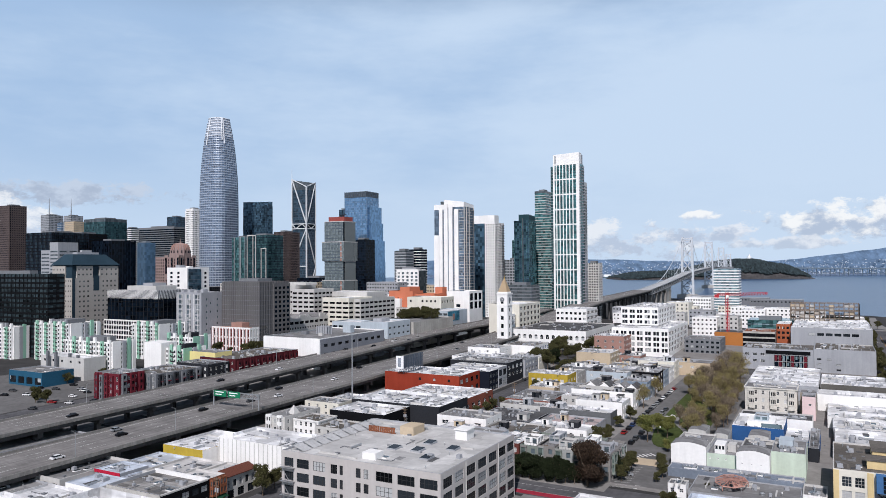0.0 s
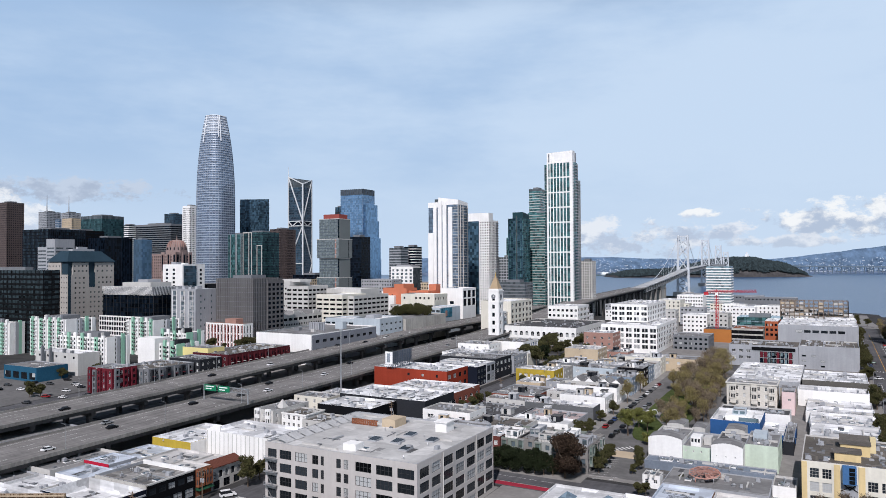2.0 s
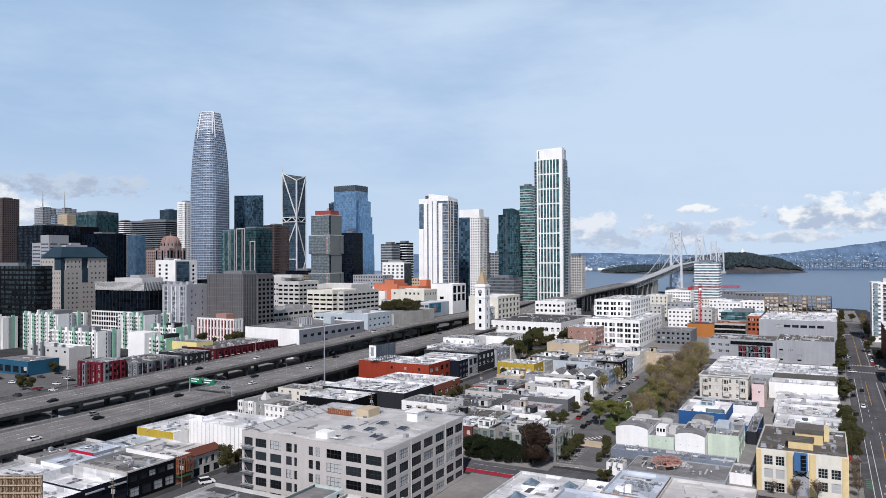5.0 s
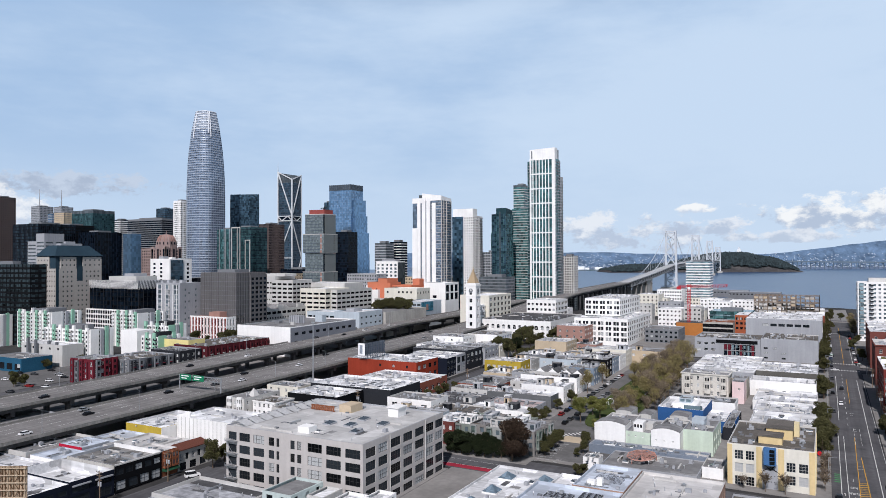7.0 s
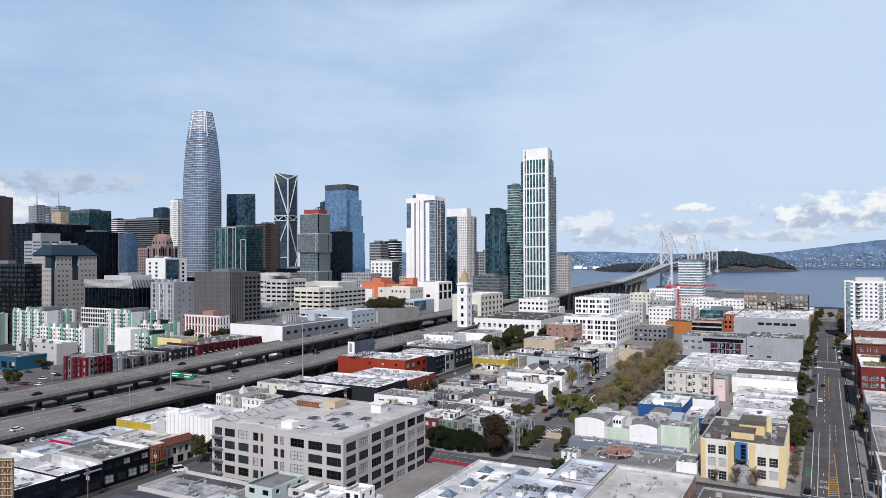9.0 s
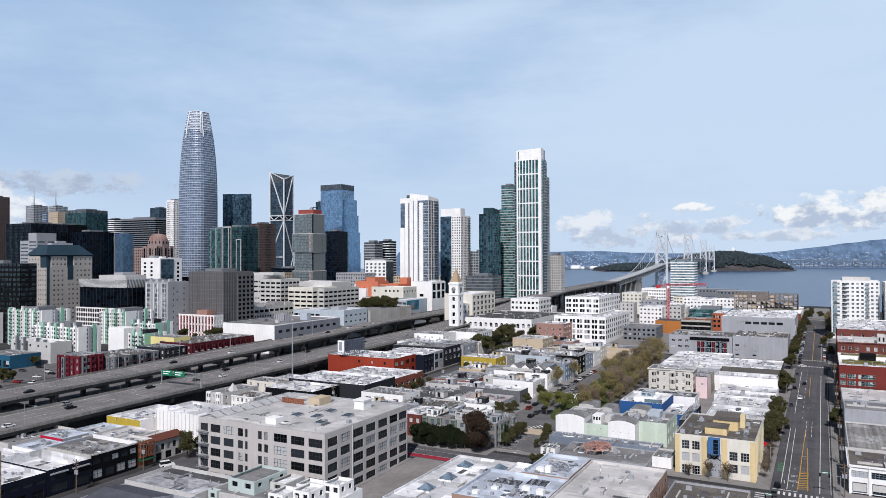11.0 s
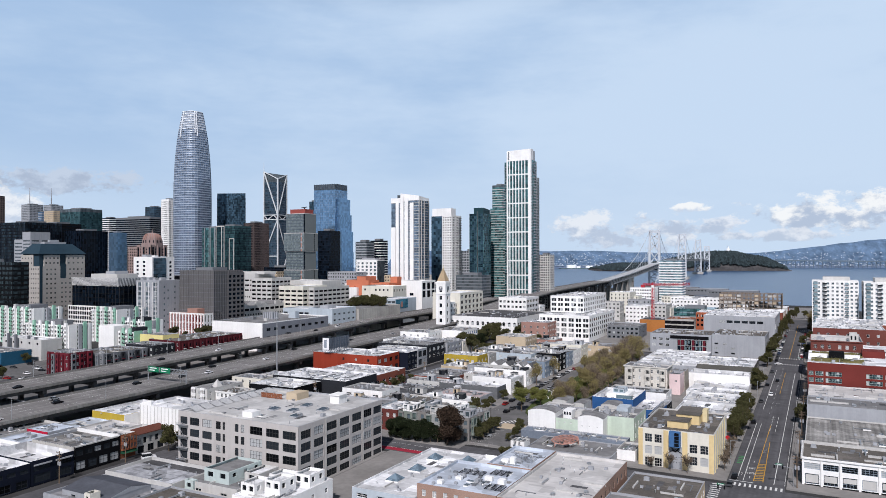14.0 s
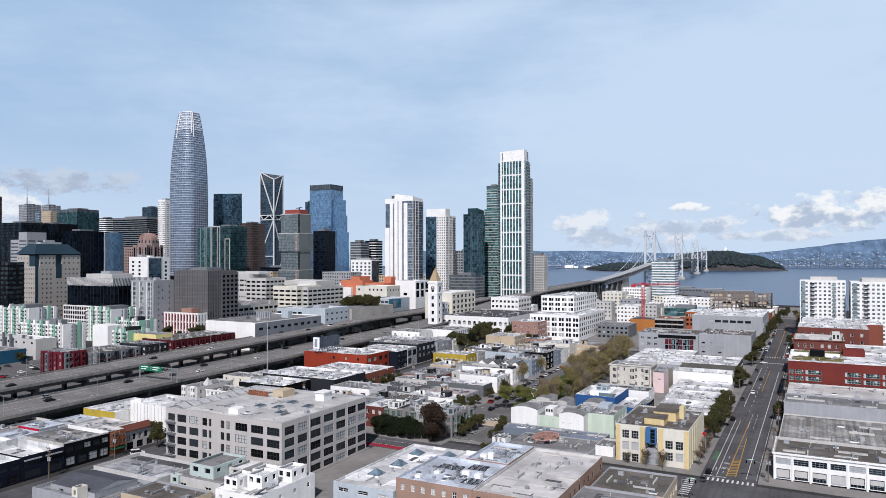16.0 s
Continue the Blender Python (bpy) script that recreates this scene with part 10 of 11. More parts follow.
# ---- trees ----
def crown_mesh(name, blobs, count, size, material, seed, flat=0.75):
    """Many small leaf clumps through a set of uneven blobs, with gaps between them."""
    rnd = random.Random(seed)
    verts, faces = [], []
    vols = [r ** 2.4 for *_, r in blobs]
    for _ in range(count):
        x, y, z, r = rnd.choices(blobs, vols)[0]
        d = Vector((rnd.gauss(0, 1), rnd.gauss(0, 1), rnd.gauss(0, 1))).normalized() * r * rnd.uniform(0.45, 1.08)
        p = Vector((x, y, z)) + Vector((d.x, d.y, d.z * flat))
        a = Vector((rnd.gauss(0, 1), rnd.gauss(0, 1), rnd.gauss(0, 1))).normalized()
        b = a.cross(Vector((rnd.gauss(0, 1), rnd.gauss(0, 1), rnd.gauss(0, 1)))).normalized()
        s = size * rnd.uniform(0.6, 1.35)
        n = len(verts)
        c = a.cross(b) * s * 0.35
        verts += [p - a * s, p + b * s * 0.7 + c, p + a * s, p - b * s * 0.7 + c]
        faces += [(n, n + 1, n + 2), (n, n + 2, n + 3)]
    me = bpy.data.meshes.new(name)
    me.from_pydata([tuple(v) for v in verts], [], faces)
    me.materials.append(material)
    return me


def limbs_mesh(h, spread, n, seed, r=0.22, twig=0):
    rnd = random.Random(seed)
    bm = bmesh.new()
    rod(bm, 0, 0, 0, h * 0.35, r, r * 0.7, 8)
    for k in range(n):
        a = 2 * math.pi * (k + rnd.random() * 0.6) / n
        p = Vector((0, 0, h * 0.33))
        q = Vector((math.cos(a) * spread * 0.33, math.sin(a) * spread * 0.33, h * rnd.uniform(0.5, 0.62)))
        e = Vector((math.cos(a) * spread * rnd.uniform(0.45, 0.66), math.sin(a) * spread * rnd.uniform(0.45, 0.66), h * rnd.uniform(0.68, 0.84)))
        beam(bm, p, q, r * 0.9)
        beam(bm, q, e, r * 0.5)
        for _ in range(twig):
            s = p.lerp(e, rnd.uniform(0.3, 1.0)) if rnd.random() < 0.4 else q.lerp(e, rnd.random())
            f = s + Vector((rnd.gauss(0, 1), rnd.gauss(0, 1), abs(rnd.gauss(0.6, 0.8)))) * spread * 0.28
            beam(bm, s, f, 0.05)
    return bm


LEAF_OLIVE = leafy("olive spring leaves", (0.27, 0.225, 0.10), 0.4)
LEAF_GREEN = leafy("fresh green leaves", (0.19, 0.195, 0.06), 0.4)
LEAF_BROWN = leafy("brownish budding leaves", (0.25, 0.20, 0.14), 0.4)
LEAF_DARK = leafy("dark evergreen leaves", (0.070, 0.068, 0.028), 0.5, 0.1)
LEAF_DEEP = leafy("very dark evergreen leaves", (0.017, 0.024, 0.010), 0.5, 0.1)
LEAF_PURPLE = leafy("dark purple brown leaves", (0.048, 0.032, 0.022), 0.5, 0.1)


def tree(label, h, spread, leaf, count, size, seed, trunk=0.22, name="tree", low=0.42, twig=0):
    root = thing(name, 0, 0, 0, label, "tree")
    part("trunk", limbs_mesh(h, spread, 6, seed, trunk, twig), [BARK], root)
    rnd = random.Random(seed)
    blobs = []
    for k in range(9):
        a, q = rnd.uniform(0, 6.28), rnd.random() ** 0.6
        z = h * rnd.uniform(low, 0.88)
        blobs.append((math.cos(a) * spread * 0.62 * q, math.sin(a) * spread * 0.62 * q, z, spread * rnd.uniform(0.3, 0.5)))
    blobs.append((0, 0, h * 0.72, spread * 0.5))
    if count:
        ob = new("crown", crown_mesh("crown", blobs, count, size, leaf, seed))
        ob.parent = root
    return root


PROTOS = {
    "olive": [tree("tall park tree in olive spring leaf", 15, 5.6, LEAF_OLIVE, 4600, 0.18, 31 + k, 0.3, twig=14) for k in range(3)],
    "green": [tree("leafy park tree in fresh green", 11, 4.6, LEAF_GREEN, 4600, 0.21, 41 + k, 0.25) for k in range(2)],
    "brown": [tree("budding brown park tree with bare twigs", 15, 5.4, LEAF_BROWN, 2600, 0.16, 51 + k, 0.3, twig=30) for k in range(2)],
    "dark": [tree("dense dark evergreen street tree", 7.5, 3.4, LEAF_DARK, 4400, 0.21, 61 + k, 0.2, low=0.36) for k in range(3)],
    "deep": [tree("dense near black evergreen street tree", 7.5, 3.5, LEAF_DEEP, 5600, 0.22, 91 + k, 0.2, low=0.22) for k in range(2)],
    "purple": [tree("large dark purple-brown tree beside the street", 12, 6.0, LEAF_PURPLE, 13000, 0.22, 71, 0.3, low=0.25)],
    "bare": [tree("bare reddish street tree with fine twigs", 6, 2.2, LEAF_BROWN, 160, 0.18, 81 + k, 0.1, twig=40) for k in range(2)],
}
TREE_SEED = random.Random(12)


def plant(kind, x, y, scale=1.0, lift=0.0):
    src = TREE_SEED.choice(PROTOS[kind])
    s = scale * TREE_SEED.uniform(0.88, 1.12)
    m = pose(x, y, gz(x, y) + 0.1 + lift, 0, 0, TREE_SEED.uniform(0, 360))
    ob = copy_thing(src, m)
    ob.matrix_basis = m @ Matrix.Diagonal((s, s, s * TREE_SEED.uniform(0.92, 1.1), 1))
    tagged(ob, group={"dark": "street trees", "deep": "street trees", "bare": "street trees"}.get(kind, "park trees"))
    return ob


for k in range(18):
    y = 306 + 10.2 * k
    plant(("olive", "brown", "olive", "green")[k % 4], -56 + TREE_SEED.uniform(-3, 3), y + TREE_SEED.uniform(-3, 3), 0.85 + 0.02 * k)
for k in range(10):
    y = 388 + 9.5 * k
    plant(("brown", "olive", "brown")[k % 3], -66 + TREE_SEED.uniform(-5, 4), y, 0.8 + 0.025 * k)
for k in range(4):
    plant(("olive", "green", "brown")[k % 3], -73.5 + TREE_SEED.uniform(-1, 1), 410 + 14 * k, 0.8)
for k in range(13):
    plant(("brown", "olive", "brown", "olive", "green")[k % 5], TREE_SEED.uniform(-67, -49), 318 + 9.4 * k + TREE_SEED.uniform(-2, 2), 0.7 + 0.012 * k)
for x, y, s in ((-72, 303, 0.95), (-66, 312, 0.8), (-71, 318, 0.85), (-62, 292, 0.55)):
    plant("green", x, y, s)
for x, y in ((-88, 366), (-88.4, 396)):
    plant("olive", x, y, 0.75)
for x, y, s in ((-60, 271, 0.75), (-59, 266, 0.6), (-57, 258, 0.65), (-58, 253, 0.55), (-51, 231.5, 0.6), (-49, 233, 0.5), (-42, 252, 0.35), (-81, 262, 0.7), (-80, 256, 0.7), (-79, 250, 0.8), (-71.5, 262, 0.75), (-70, 271, 0.6), (-88.5, 306, 0.7), (-89, 322, 0.8), (-58, 296, 0.6), (-48, 300, 0.7)):
    plant("dark", x, y, s)
plant("purple", -77.0, 238.2, 1.3)
for x, y, s in ((-68.6, 249, 0.75), (-68.8, 254, 0.8), (-69.0, 259, 0.85), (-69.2, 265, 0.8), (-86.8, 276, 1.0), (-87.2, 286, 1.05), (-87.0, 296, 0.95), (-87.4, 338, 0.9)):
    plant("dark", x, y, s)
for x, y, s in ((-103, 237.6, 1.02), (-100, 238.2, 1.1), (-97, 237.6, 1.08), (-94, 238.2, 1.12), (-91, 237.6, 1.1), (-88, 238.2, 1.08), (-84.5, 238, 1.0), (-81.5, 238.6, 0.9), (-72, 252, 1.0), (-74, 258, 0.95), (-76, 265, 0.9)):
    plant("deep", x, y, s)
for y, s in ((292, 0.85), (299, 1.0), (306, 1.0), (313, 1.1), (320, 1.0), (328, 1.0), (336, 0.95), (345, 1.1), (352, 1.0), (405, 1.0), (412, 1.1), (420, 0.9), (486, 1.0), (493, 0.9), (524, 1.0), (533, 1.1), (543, 1.0), (560, 1.0), (590, 1.1), (610, 1.0), (640, 1.2), (665, 1.1), (690, 1.2), (715, 1.2), (740, 1.2), (770, 1.2), (800, 1.2)):
    plant("dark", 21.2, y, s * 1.25)
for y in (338, 343, 548, 640, 700, 720):
    plant("dark", 43.5, y, 1.0)
for k in range(9):
    plant(("brown", "dark", "olive")[k % 3], 43.2 + TREE_SEED.uniform(-0.6, 0.6), 690 + 15 * k, 0.75)
for x, y in ((24, 862), (27, 905), (36, 880)):
    plant("dark", x, y, 1.3)
for y in (254, 262, 269, 277):
    plant("bare", 21.8, y, 1.0)
for x, s in ((-1, 0.8), (5.4, 1.1), (11, 1.2)):
    plant("bare", x, 244.6, s)
for x, y, s in ((-151, 300, 0.8), (-151, 309, 0.8), (-150.5, 318, 0.9), (-151, 327, 0.9), (-150.5, 336, 0.8), (-151, 382, 0.9), (-150, 390, 0.9), (-151, 424, 1.2), (-151, 434, 1.3), (-151, 445, 1.4), (-151, 456, 1.4), (-151, 480, 1.4), (-151, 490, 1.5), (-151, 500, 1.4), (-172, 500, 1.5), (-170, 512, 1.5), (-166, 182, 1.3), (-167.5, 189, 1.0)):
    plant("dark", x, y, s)
for k in range(7):
    plant("dark", -145 - 5 * (k % 2), 522 + 9 * k, 1.2)
for x, y, s in ((-352, 314, 1.5), (-358, 320, 1.4), (-372, 312, 1.2), (-400, 302, 1.0), (-408, 300, 1.0), (-416, 298, 1.1), (-388, 300, 0.8)):
    plant("dark", x, y, s)
for k in range(12):
    plant("dark", -346 + 2.6 * k + TREE_SEED.uniform(-2, 2), 560 + TREE_SEED.uniform(-6, 16), 1.7, 16)
for k in range(9):
    plant(("brown", "olive", "brown")[k % 3], -48.5 + TREE_SEED.uniform(-1.5, 1.5), 326 + 11 * k, 0.72)
for x, y, s in ((-432, 421, 1.1), (-440, 424, 1.0), (-420, 420, 0.9), (-403, 418, 1.3), (-397, 422, 1.5), (-392, 426, 1.5), (-425, 291, 1.0), (-412, 279, 1.1), (-379, 240, 1.0), (-369, 239, 1.0), (-374, 236, 0.9)):
    plant("dark", x, y, s)
for x, y, s in ((-188, 470, 1.5), (-175, 478, 1.6), (-192, 530, 1.6), (-186, 512, 1.6), (-155, 530, 1.3), (-152, 540, 1.3)):
    plant("deep", x, y, s)
for x, y, s in ((-184, 464, 1.7), (-179, 470, 1.7), (-171, 456, 1.6), (-179, 490, 1.7), (-188, 522, 1.8), (-191, 540, 1.8), (-194, 556, 1.7), (-184, 500, 1.7), (-172, 548, 1.5), (-172, 560, 1.5)):
    plant("dark", x, y, s)
for k in range(14):
    plant("dark", TREE_SEED.uniform(-60, 40), TREE_SEED.uniform(560, 900), 1.0)
for src in [o for lot in PROTOS.values() for o in lot]:
    for o in (*src.children_recursive, src):
        bpy.data.objects.remove(o)


# ---- cars ----
def car(label, paint, kind="car"):
    root = thing("car", 0, 0, 0, label, "car")
    L, W, H = (4.6, 1.85, 1.45) if kind == "car" else (5.0, 2.0, 2.1)
    bm = bmesh.new()
    prof = [(-L / 2, 0.35), (-L / 2, 0.85), (-L / 2 + 0.9, 0.95), (L / 2 - 1.2, 0.95), (L / 2 - 0.1, 0.8), (L / 2, 0.6), (L / 2, 0.35)] if kind == "car" else [(-L / 2, 0.35), (-L / 2, 1.15), (L / 2 - 1.2, 1.2), (L / 2 - 0.2, 1.0), (L / 2, 0.8), (L / 2, 0.35)]
    for s in (-1, 1):
        bm.faces.new([bm.verts.new((x, s * W / 2, z)) for x, z in prof][::-s])
    for (xa, za), (xb, zb) in zip(prof, prof[1:] + prof[:1]):
        quad(bm, [(xa, -W / 2, za), (xa, W / 2, za), (xb, W / 2, zb), (xb, -W / 2, zb)])
    bmesh.ops.remove_doubles(bm, verts=bm.verts, dist=0.001)
    part("body", bm, [paint], root)
    bm = bmesh.new()
    a, b, c, d = (-L * 0.40, -L * 0.26, L * 0.10, L * 0.25) if kind == "car" else (-L * 0.48, -L * 0.46, L * 0.12, L * 0.27)
    z0 = 0.93 if kind == "car" else 1.15
    lo = [bm.verts.new((x, y * 0.94, z0)) for x, y in ((a, -W / 2), (d, -W / 2), (d, W / 2), (a, W / 2))]
    hi = [bm.verts.new((x, y * 0.78, H)) for x, y in ((b, -W / 2), (c, -W / 2), (c, W / 2), (b, W / 2))]
    for k in range(4):
        bm.faces.new([lo[k], lo[(k + 1) % 4], hi[(k + 1) % 4], hi[k]])
    part("glazing", bm, [CARGLASS], root)
    bm = bmesh.new()
    box(bm, b - 0.05, c + 0.05, -W * 0.4, W * 0.4, H - 0.02, H + 0.05)
    part("roof", bm, [paint], root)
    for x in (-L * 0.31, L * 0.31):
        for y in (-W / 2 + 0.1, W / 2 - 0.1):
            bm = bmesh.new()
            n = 12
            ring = [[bm.verts.new((x + 0.33 * math.cos(2 * math.pi * k / n), y + dy, 0.33 + 0.33 * math.sin(2 * math.pi * k / n))) for k in range(n)] for dy in (-0.12, 0.12)]
            for k in range(n):
                bm.faces.new([ring[0][k], ring[0][(k + 1) % n], ring[1][(k + 1) % n], ring[1][k]])
            bm.faces.new(ring[0]), bm.faces.new(ring[1])
            part("wheel", bm, [RUBBER], root)
    return root


PAINTS = {
    "white": (mat("white car paint", (0.75, 0.75, 0.75), rough=0.3, vary=0.01), "white saloon car on the road"),
    "black": (mat("black car paint", (0.012, 0.012, 0.014), rough=0.25, vary=0.01), "black saloon car on the road"),
    "silver": (mat("silver car paint", (0.38, 0.39, 0.40), rough=0.3, metal=0.4, vary=0.01), "silver saloon car on the road"),
    "grey": (mat("dark grey car paint", (0.06, 0.062, 0.066), rough=0.3, vary=0.01), "dark grey saloon car on the road"),
    "red": (mat("red car paint", (0.28, 0.02, 0.02), rough=0.3, vary=0.01), "red saloon car on the road"),
    "blue": (mat("blue car paint", (0.03, 0.06, 0.16), rough=0.3, vary=0.01), "dark blue saloon car on the road"),
}
CARS = {k: car(lab, p) for k, (p, lab) in PAINTS.items()}
CARS["van"] = car("white delivery van on the road", PAINTS["white"][0], "van")
TINTS = ["white", "black", "silver", "grey", "grey", "black", "white", "red", "blue", "van"]


def drive(tint, x, y, rz=90, h=0.06, group=""):
    ob = copy_thing(CARS[tint], pose(x, y, gz(x, y) + h, 0, 0, rz))
    return tagged(ob, group=group) if group else ob


low, up = 8.02, 10.02
for tint, x, y in (("silver", -254.4, 195), ("black", -246, 191), ("black", -252, 237), ("grey", -246.6, 261), ("black", -256, 291), ("white", -243, 276), ("white", -247, 326), ("black", -258, 365), ("grey", -251, 420), ("silver", -243, 465), ("white", -238, 160), ("grey", -257, 500)):
    drive(tint, x, y, 90, low, "cars on the freeway")
for tint, x, y in (("black", -285, 197), ("black", -292, 286), ("white", -289.5, 329), ("black", -298, 439), ("grey", -306, 416), ("silver", -293, 480), ("van", -300, 470), ("grey", -282, 160), ("white", -297, 500)):
    drive(tint, x, y, 270, up + (0.25 if y > 400 else 0), "cars on the freeway")
for tint, x, y, rz in (("black", 25.6, 248, 90), ("grey", 25.0, 239, 90), ("white", 28.5, 395, 270), ("silver", -68.6, 256, 8), ("white", 27, 500, 20), ("black", 29.5, 437, 270), ("van", -164.8, 172, 60), ("grey", -160, 190, 90), ("silver", -81.5, 330, 80)):
    drive(tint, x, y, rz)
crnd = random.Random(21)
for k in range(5):
    drive(crnd.choice(TINTS[:7]), 25.2, 330 + 46.0 * k, 90, group="cars parked along the street")
for k in range(22):
    drive(crnd.choice(TINTS), BRANNAN - 7.2, 528 + 7.5 * k + crnd.uniform(0, 3), 90, group="cars parked along the street")
    if k % 2:
        drive(crnd.choice(TINTS), BRANNAN + 7.2, 528 + 7.5 * k + crnd.uniform(0, 3), 270, group="cars parked along the street")
for k in range(16):
    drive(crnd.choice(TINTS[:9]), -83.8, 312 + 7.2 * k + crnd.uniform(0, 2), 90, 0.22, "cars parked along the lane")
for k, (x, y) in enumerate(((-356, 243), (-374, 266), (-387, 271), (-400, 264), (-350, 253), (-403, 277), (-381, 268.6), (-366, 240), (-392, 250), (-398, 246), (-412, 262), (-345, 232), (-360, 226), (-418, 250), (-409, 240), (-371, 255))):
    drive(TINTS[k % 9], x, y, 15 if k % 2 else 195, 0.22, "cars in the parking lot")
for k in range(10):
    drive(crnd.choice(TINTS), -170 + crnd.choice((0, 17)), 300 + 16 * k, 90, group="cars parked along the street")
for k in range(9):
    drive(crnd.choice(TINTS[:7]), -77.2, 296 + 8.6 * k + crnd.uniform(0, 2), 90, 0.22, "cars parked along the lane")
for o in list(CARS.values()):
    for c in (*o.children_recursive, o):
        bpy.data.objects.remove(c)


# ---- signs, lamps, poles, crane ----
def gantry():
    y, xa, xb = 248, -257, -229.5
    z = gz(-243, y) + 8
    root = thing("sign_gantry", -243, y, z, "steel overhead gantry with green freeway signs", "sign gantry")
    for x, h in ((xb, 6.9), (xa, 6.9)):
        bm = bmesh.new()
        rod(bm, x, y, z, z + h, 0.32, 0.28, 10)
        part("post", bm, [STEEL], root)
    bm = bmesh.new()
    for dz in (4.8, 6.8):
        for dy in (-0.6, 0.6):
            beam(bm, (xa, y + dy, z + dz), (xb, y + dy, z + dz), 0.22)
    for k in range(12):
        x = xa + (xb - xa) * k / 11
        x2 = xa + (xb - xa) * min(11, k + 1) / 11
        beam(bm, (x, y - 0.6, z + 4.8), (x2, y - 0.6, z + 6.8), 0.14)
        beam(bm, (x, y + 0.6, z + 6.8), (x2, y + 0.6, z + 4.8), 0.14)
    part("truss", bm, [STEEL], root)
    for x, w in ((-252, 7.6), (-243.5, 7.4)):
        bm = bmesh.new()
        box(bm, x - w / 2, x + w / 2, y - 0.95, y - 0.85, z + 4.6, z + 7.4)
        board = part("sign_board", bm, [SIGNGREEN], root, "green sign board")
        for j, (a, b2) in enumerate(((0.12, 0.8), (0.12, 0.62))):
            bm = bmesh.new()
            box(bm, x - w / 2 + a * w, x - w / 2 + b2 * w, y - 0.98, y - 0.95, z + 6.4 - 1.1 * j, z + 6.85 - 1.1 * j)
            part("text_bar", bm, [SIGNWHITE], board)


gantry()


def lamp_post(x, y, z, h, label="grey steel street lamp beside the road", arm=2.0, side=1):
    root = thing("street_lamp", x, y, z, label, "street lamp", "street lamps")
    bm = bmesh.new()
    rod(bm, x, y, z, z + h, 0.13, 0.07, 8)
    part("pole", bm, [STEEL], root)
    bm = bmesh.new()
    beam(bm, (x, y, z + h - 0.1), (x + side * arm, y, z + h + 0.3), 0.08)
    part("arm", bm, [STEEL], root)
    bm = bmesh.new()
    box(bm, x + side * arm - 0.35, x + side * arm + 0.35, y - 0.14, y + 0.14, z + h + 0.2, z + h + 0.34)
    part("lamp_head", bm, [MIDGREY], root)


for y in range(120, 520, 42):
    lamp_post(-231.3, y, gz(-231, y) + 8.8, 8.5, side=-1)
    lamp_post(-302.6 if y > 350 else -303, y + 12, gz(-303, y) + 10.8, 8.5)
for y in (262, 300, 340, 385, 430, 470, 530, 580, 640, 700):
    lamp_post(22.8, y, gz(23, y) + 0.15, 8.5, side=1)
tall = thing("mast", -217, 301, gz(-217, 301), "tall slender steel lighting mast beside the freeway", "mast")
bm = bmesh.new()
rod(bm, -217, 301, gz(-217, 301) - 0.5, gz(-217, 301) + 37, 0.42, 0.22, 10)
part("pole", bm, [STEEL], tall)
bm = bmesh.new()
rod(bm, -217, 301, gz(-217, 301) + 36.6, gz(-217, 301) + 37.4, 0.9, 0.9, 10)
part("lamp_ring", bm, [STEEL], tall)


def utility_pole(x, y, h=10.5):
    root = thing("utility_pole", x, y, gz(x, y), "weathered timber utility pole with cross arms", "utility pole", "utility poles")
    z = gz(x, y)
    bm = bmesh.new()
    rod(bm, x, y, z, z + h, 0.19, 0.12, 8)
    part("pole", bm, [TIMBER], root)
    for dz, reach in ((0.4, 1.3), (1.3, 1.5), (2.6, 1.1)):
        bm = bmesh.new()
        box(bm, x - reach, x + reach, y - 0.24, y - 0.12, z + h - dz - 0.14, z + h - dz)
        for s in (-1, 1):
            beam(bm, (x + s * reach * 0.6, y - 0.2, z + h - dz - 0.1), (x, y - 0.2, z + h - dz - 0.75), 0.06)
        arm = part("cross_arm", bm, [TIMBER], root)
        for k in range(4):
            bm = bmesh.new()
            rod(bm, x - reach * 0.92 + reach * 0.613 * k, y - 0.18, z + h - dz, z + h - dz + 0.26, 0.07, 0.05, 6)
            part("insulator", bm, [DARKGREY], arm, "dark glazed insulator")
    for s in (-1, 1):
        bm = bmesh.new()
        rod(bm, x + 0.45 * s, y, z + h - 4.6, z + h - 3.5, 0.29, 0.29, 10)
        rod(bm, x + 0.45 * s, y, z + h - 3.5, z + h - 3.3, 0.31, 0.12, 10)
        box(bm, x + 0.1 * s - 0.1, x + 0.1 * s + 0.1, y - 0.05, y + 0.05, z + h - 4.3, z + h - 3.8)
        part("transformer", bm, [LTGREY], root, "grey steel transformer can")


POLES = [(44.2, 246 + 34 * k) for k in range(8)]
for x, y in POLES:
    utility_pole(x, y)
for x, y in ((-168.5, 140), (-168.5, 165), (-149.5, 200), (-170, 275), (-150, 350), (-150, 395)):
    utility_pole(x, y)
wires = thing("overhead_wires", 44, 360, 14, "sagging black overhead wires between the poles", "wires")
for dx in (-1.2, -0.6, 0.6, 1.2):
    bm = bmesh.new()
    for (xa, ya), (xb, yb) in zip(POLES, POLES[1:]):
        prev = None
        for k in range(7):
            t = k / 6
            p = Vector((xa + dx, ya + (yb - ya) * t, gz(xa, ya + (yb - ya) * t) + 10.2 - 0.7 * 4 * t * (1 - t)))
            if prev is not None:
                beam(bm, prev, p, 0.035)
            prev = p
    part("wire", bm, [RUBBER], wires)


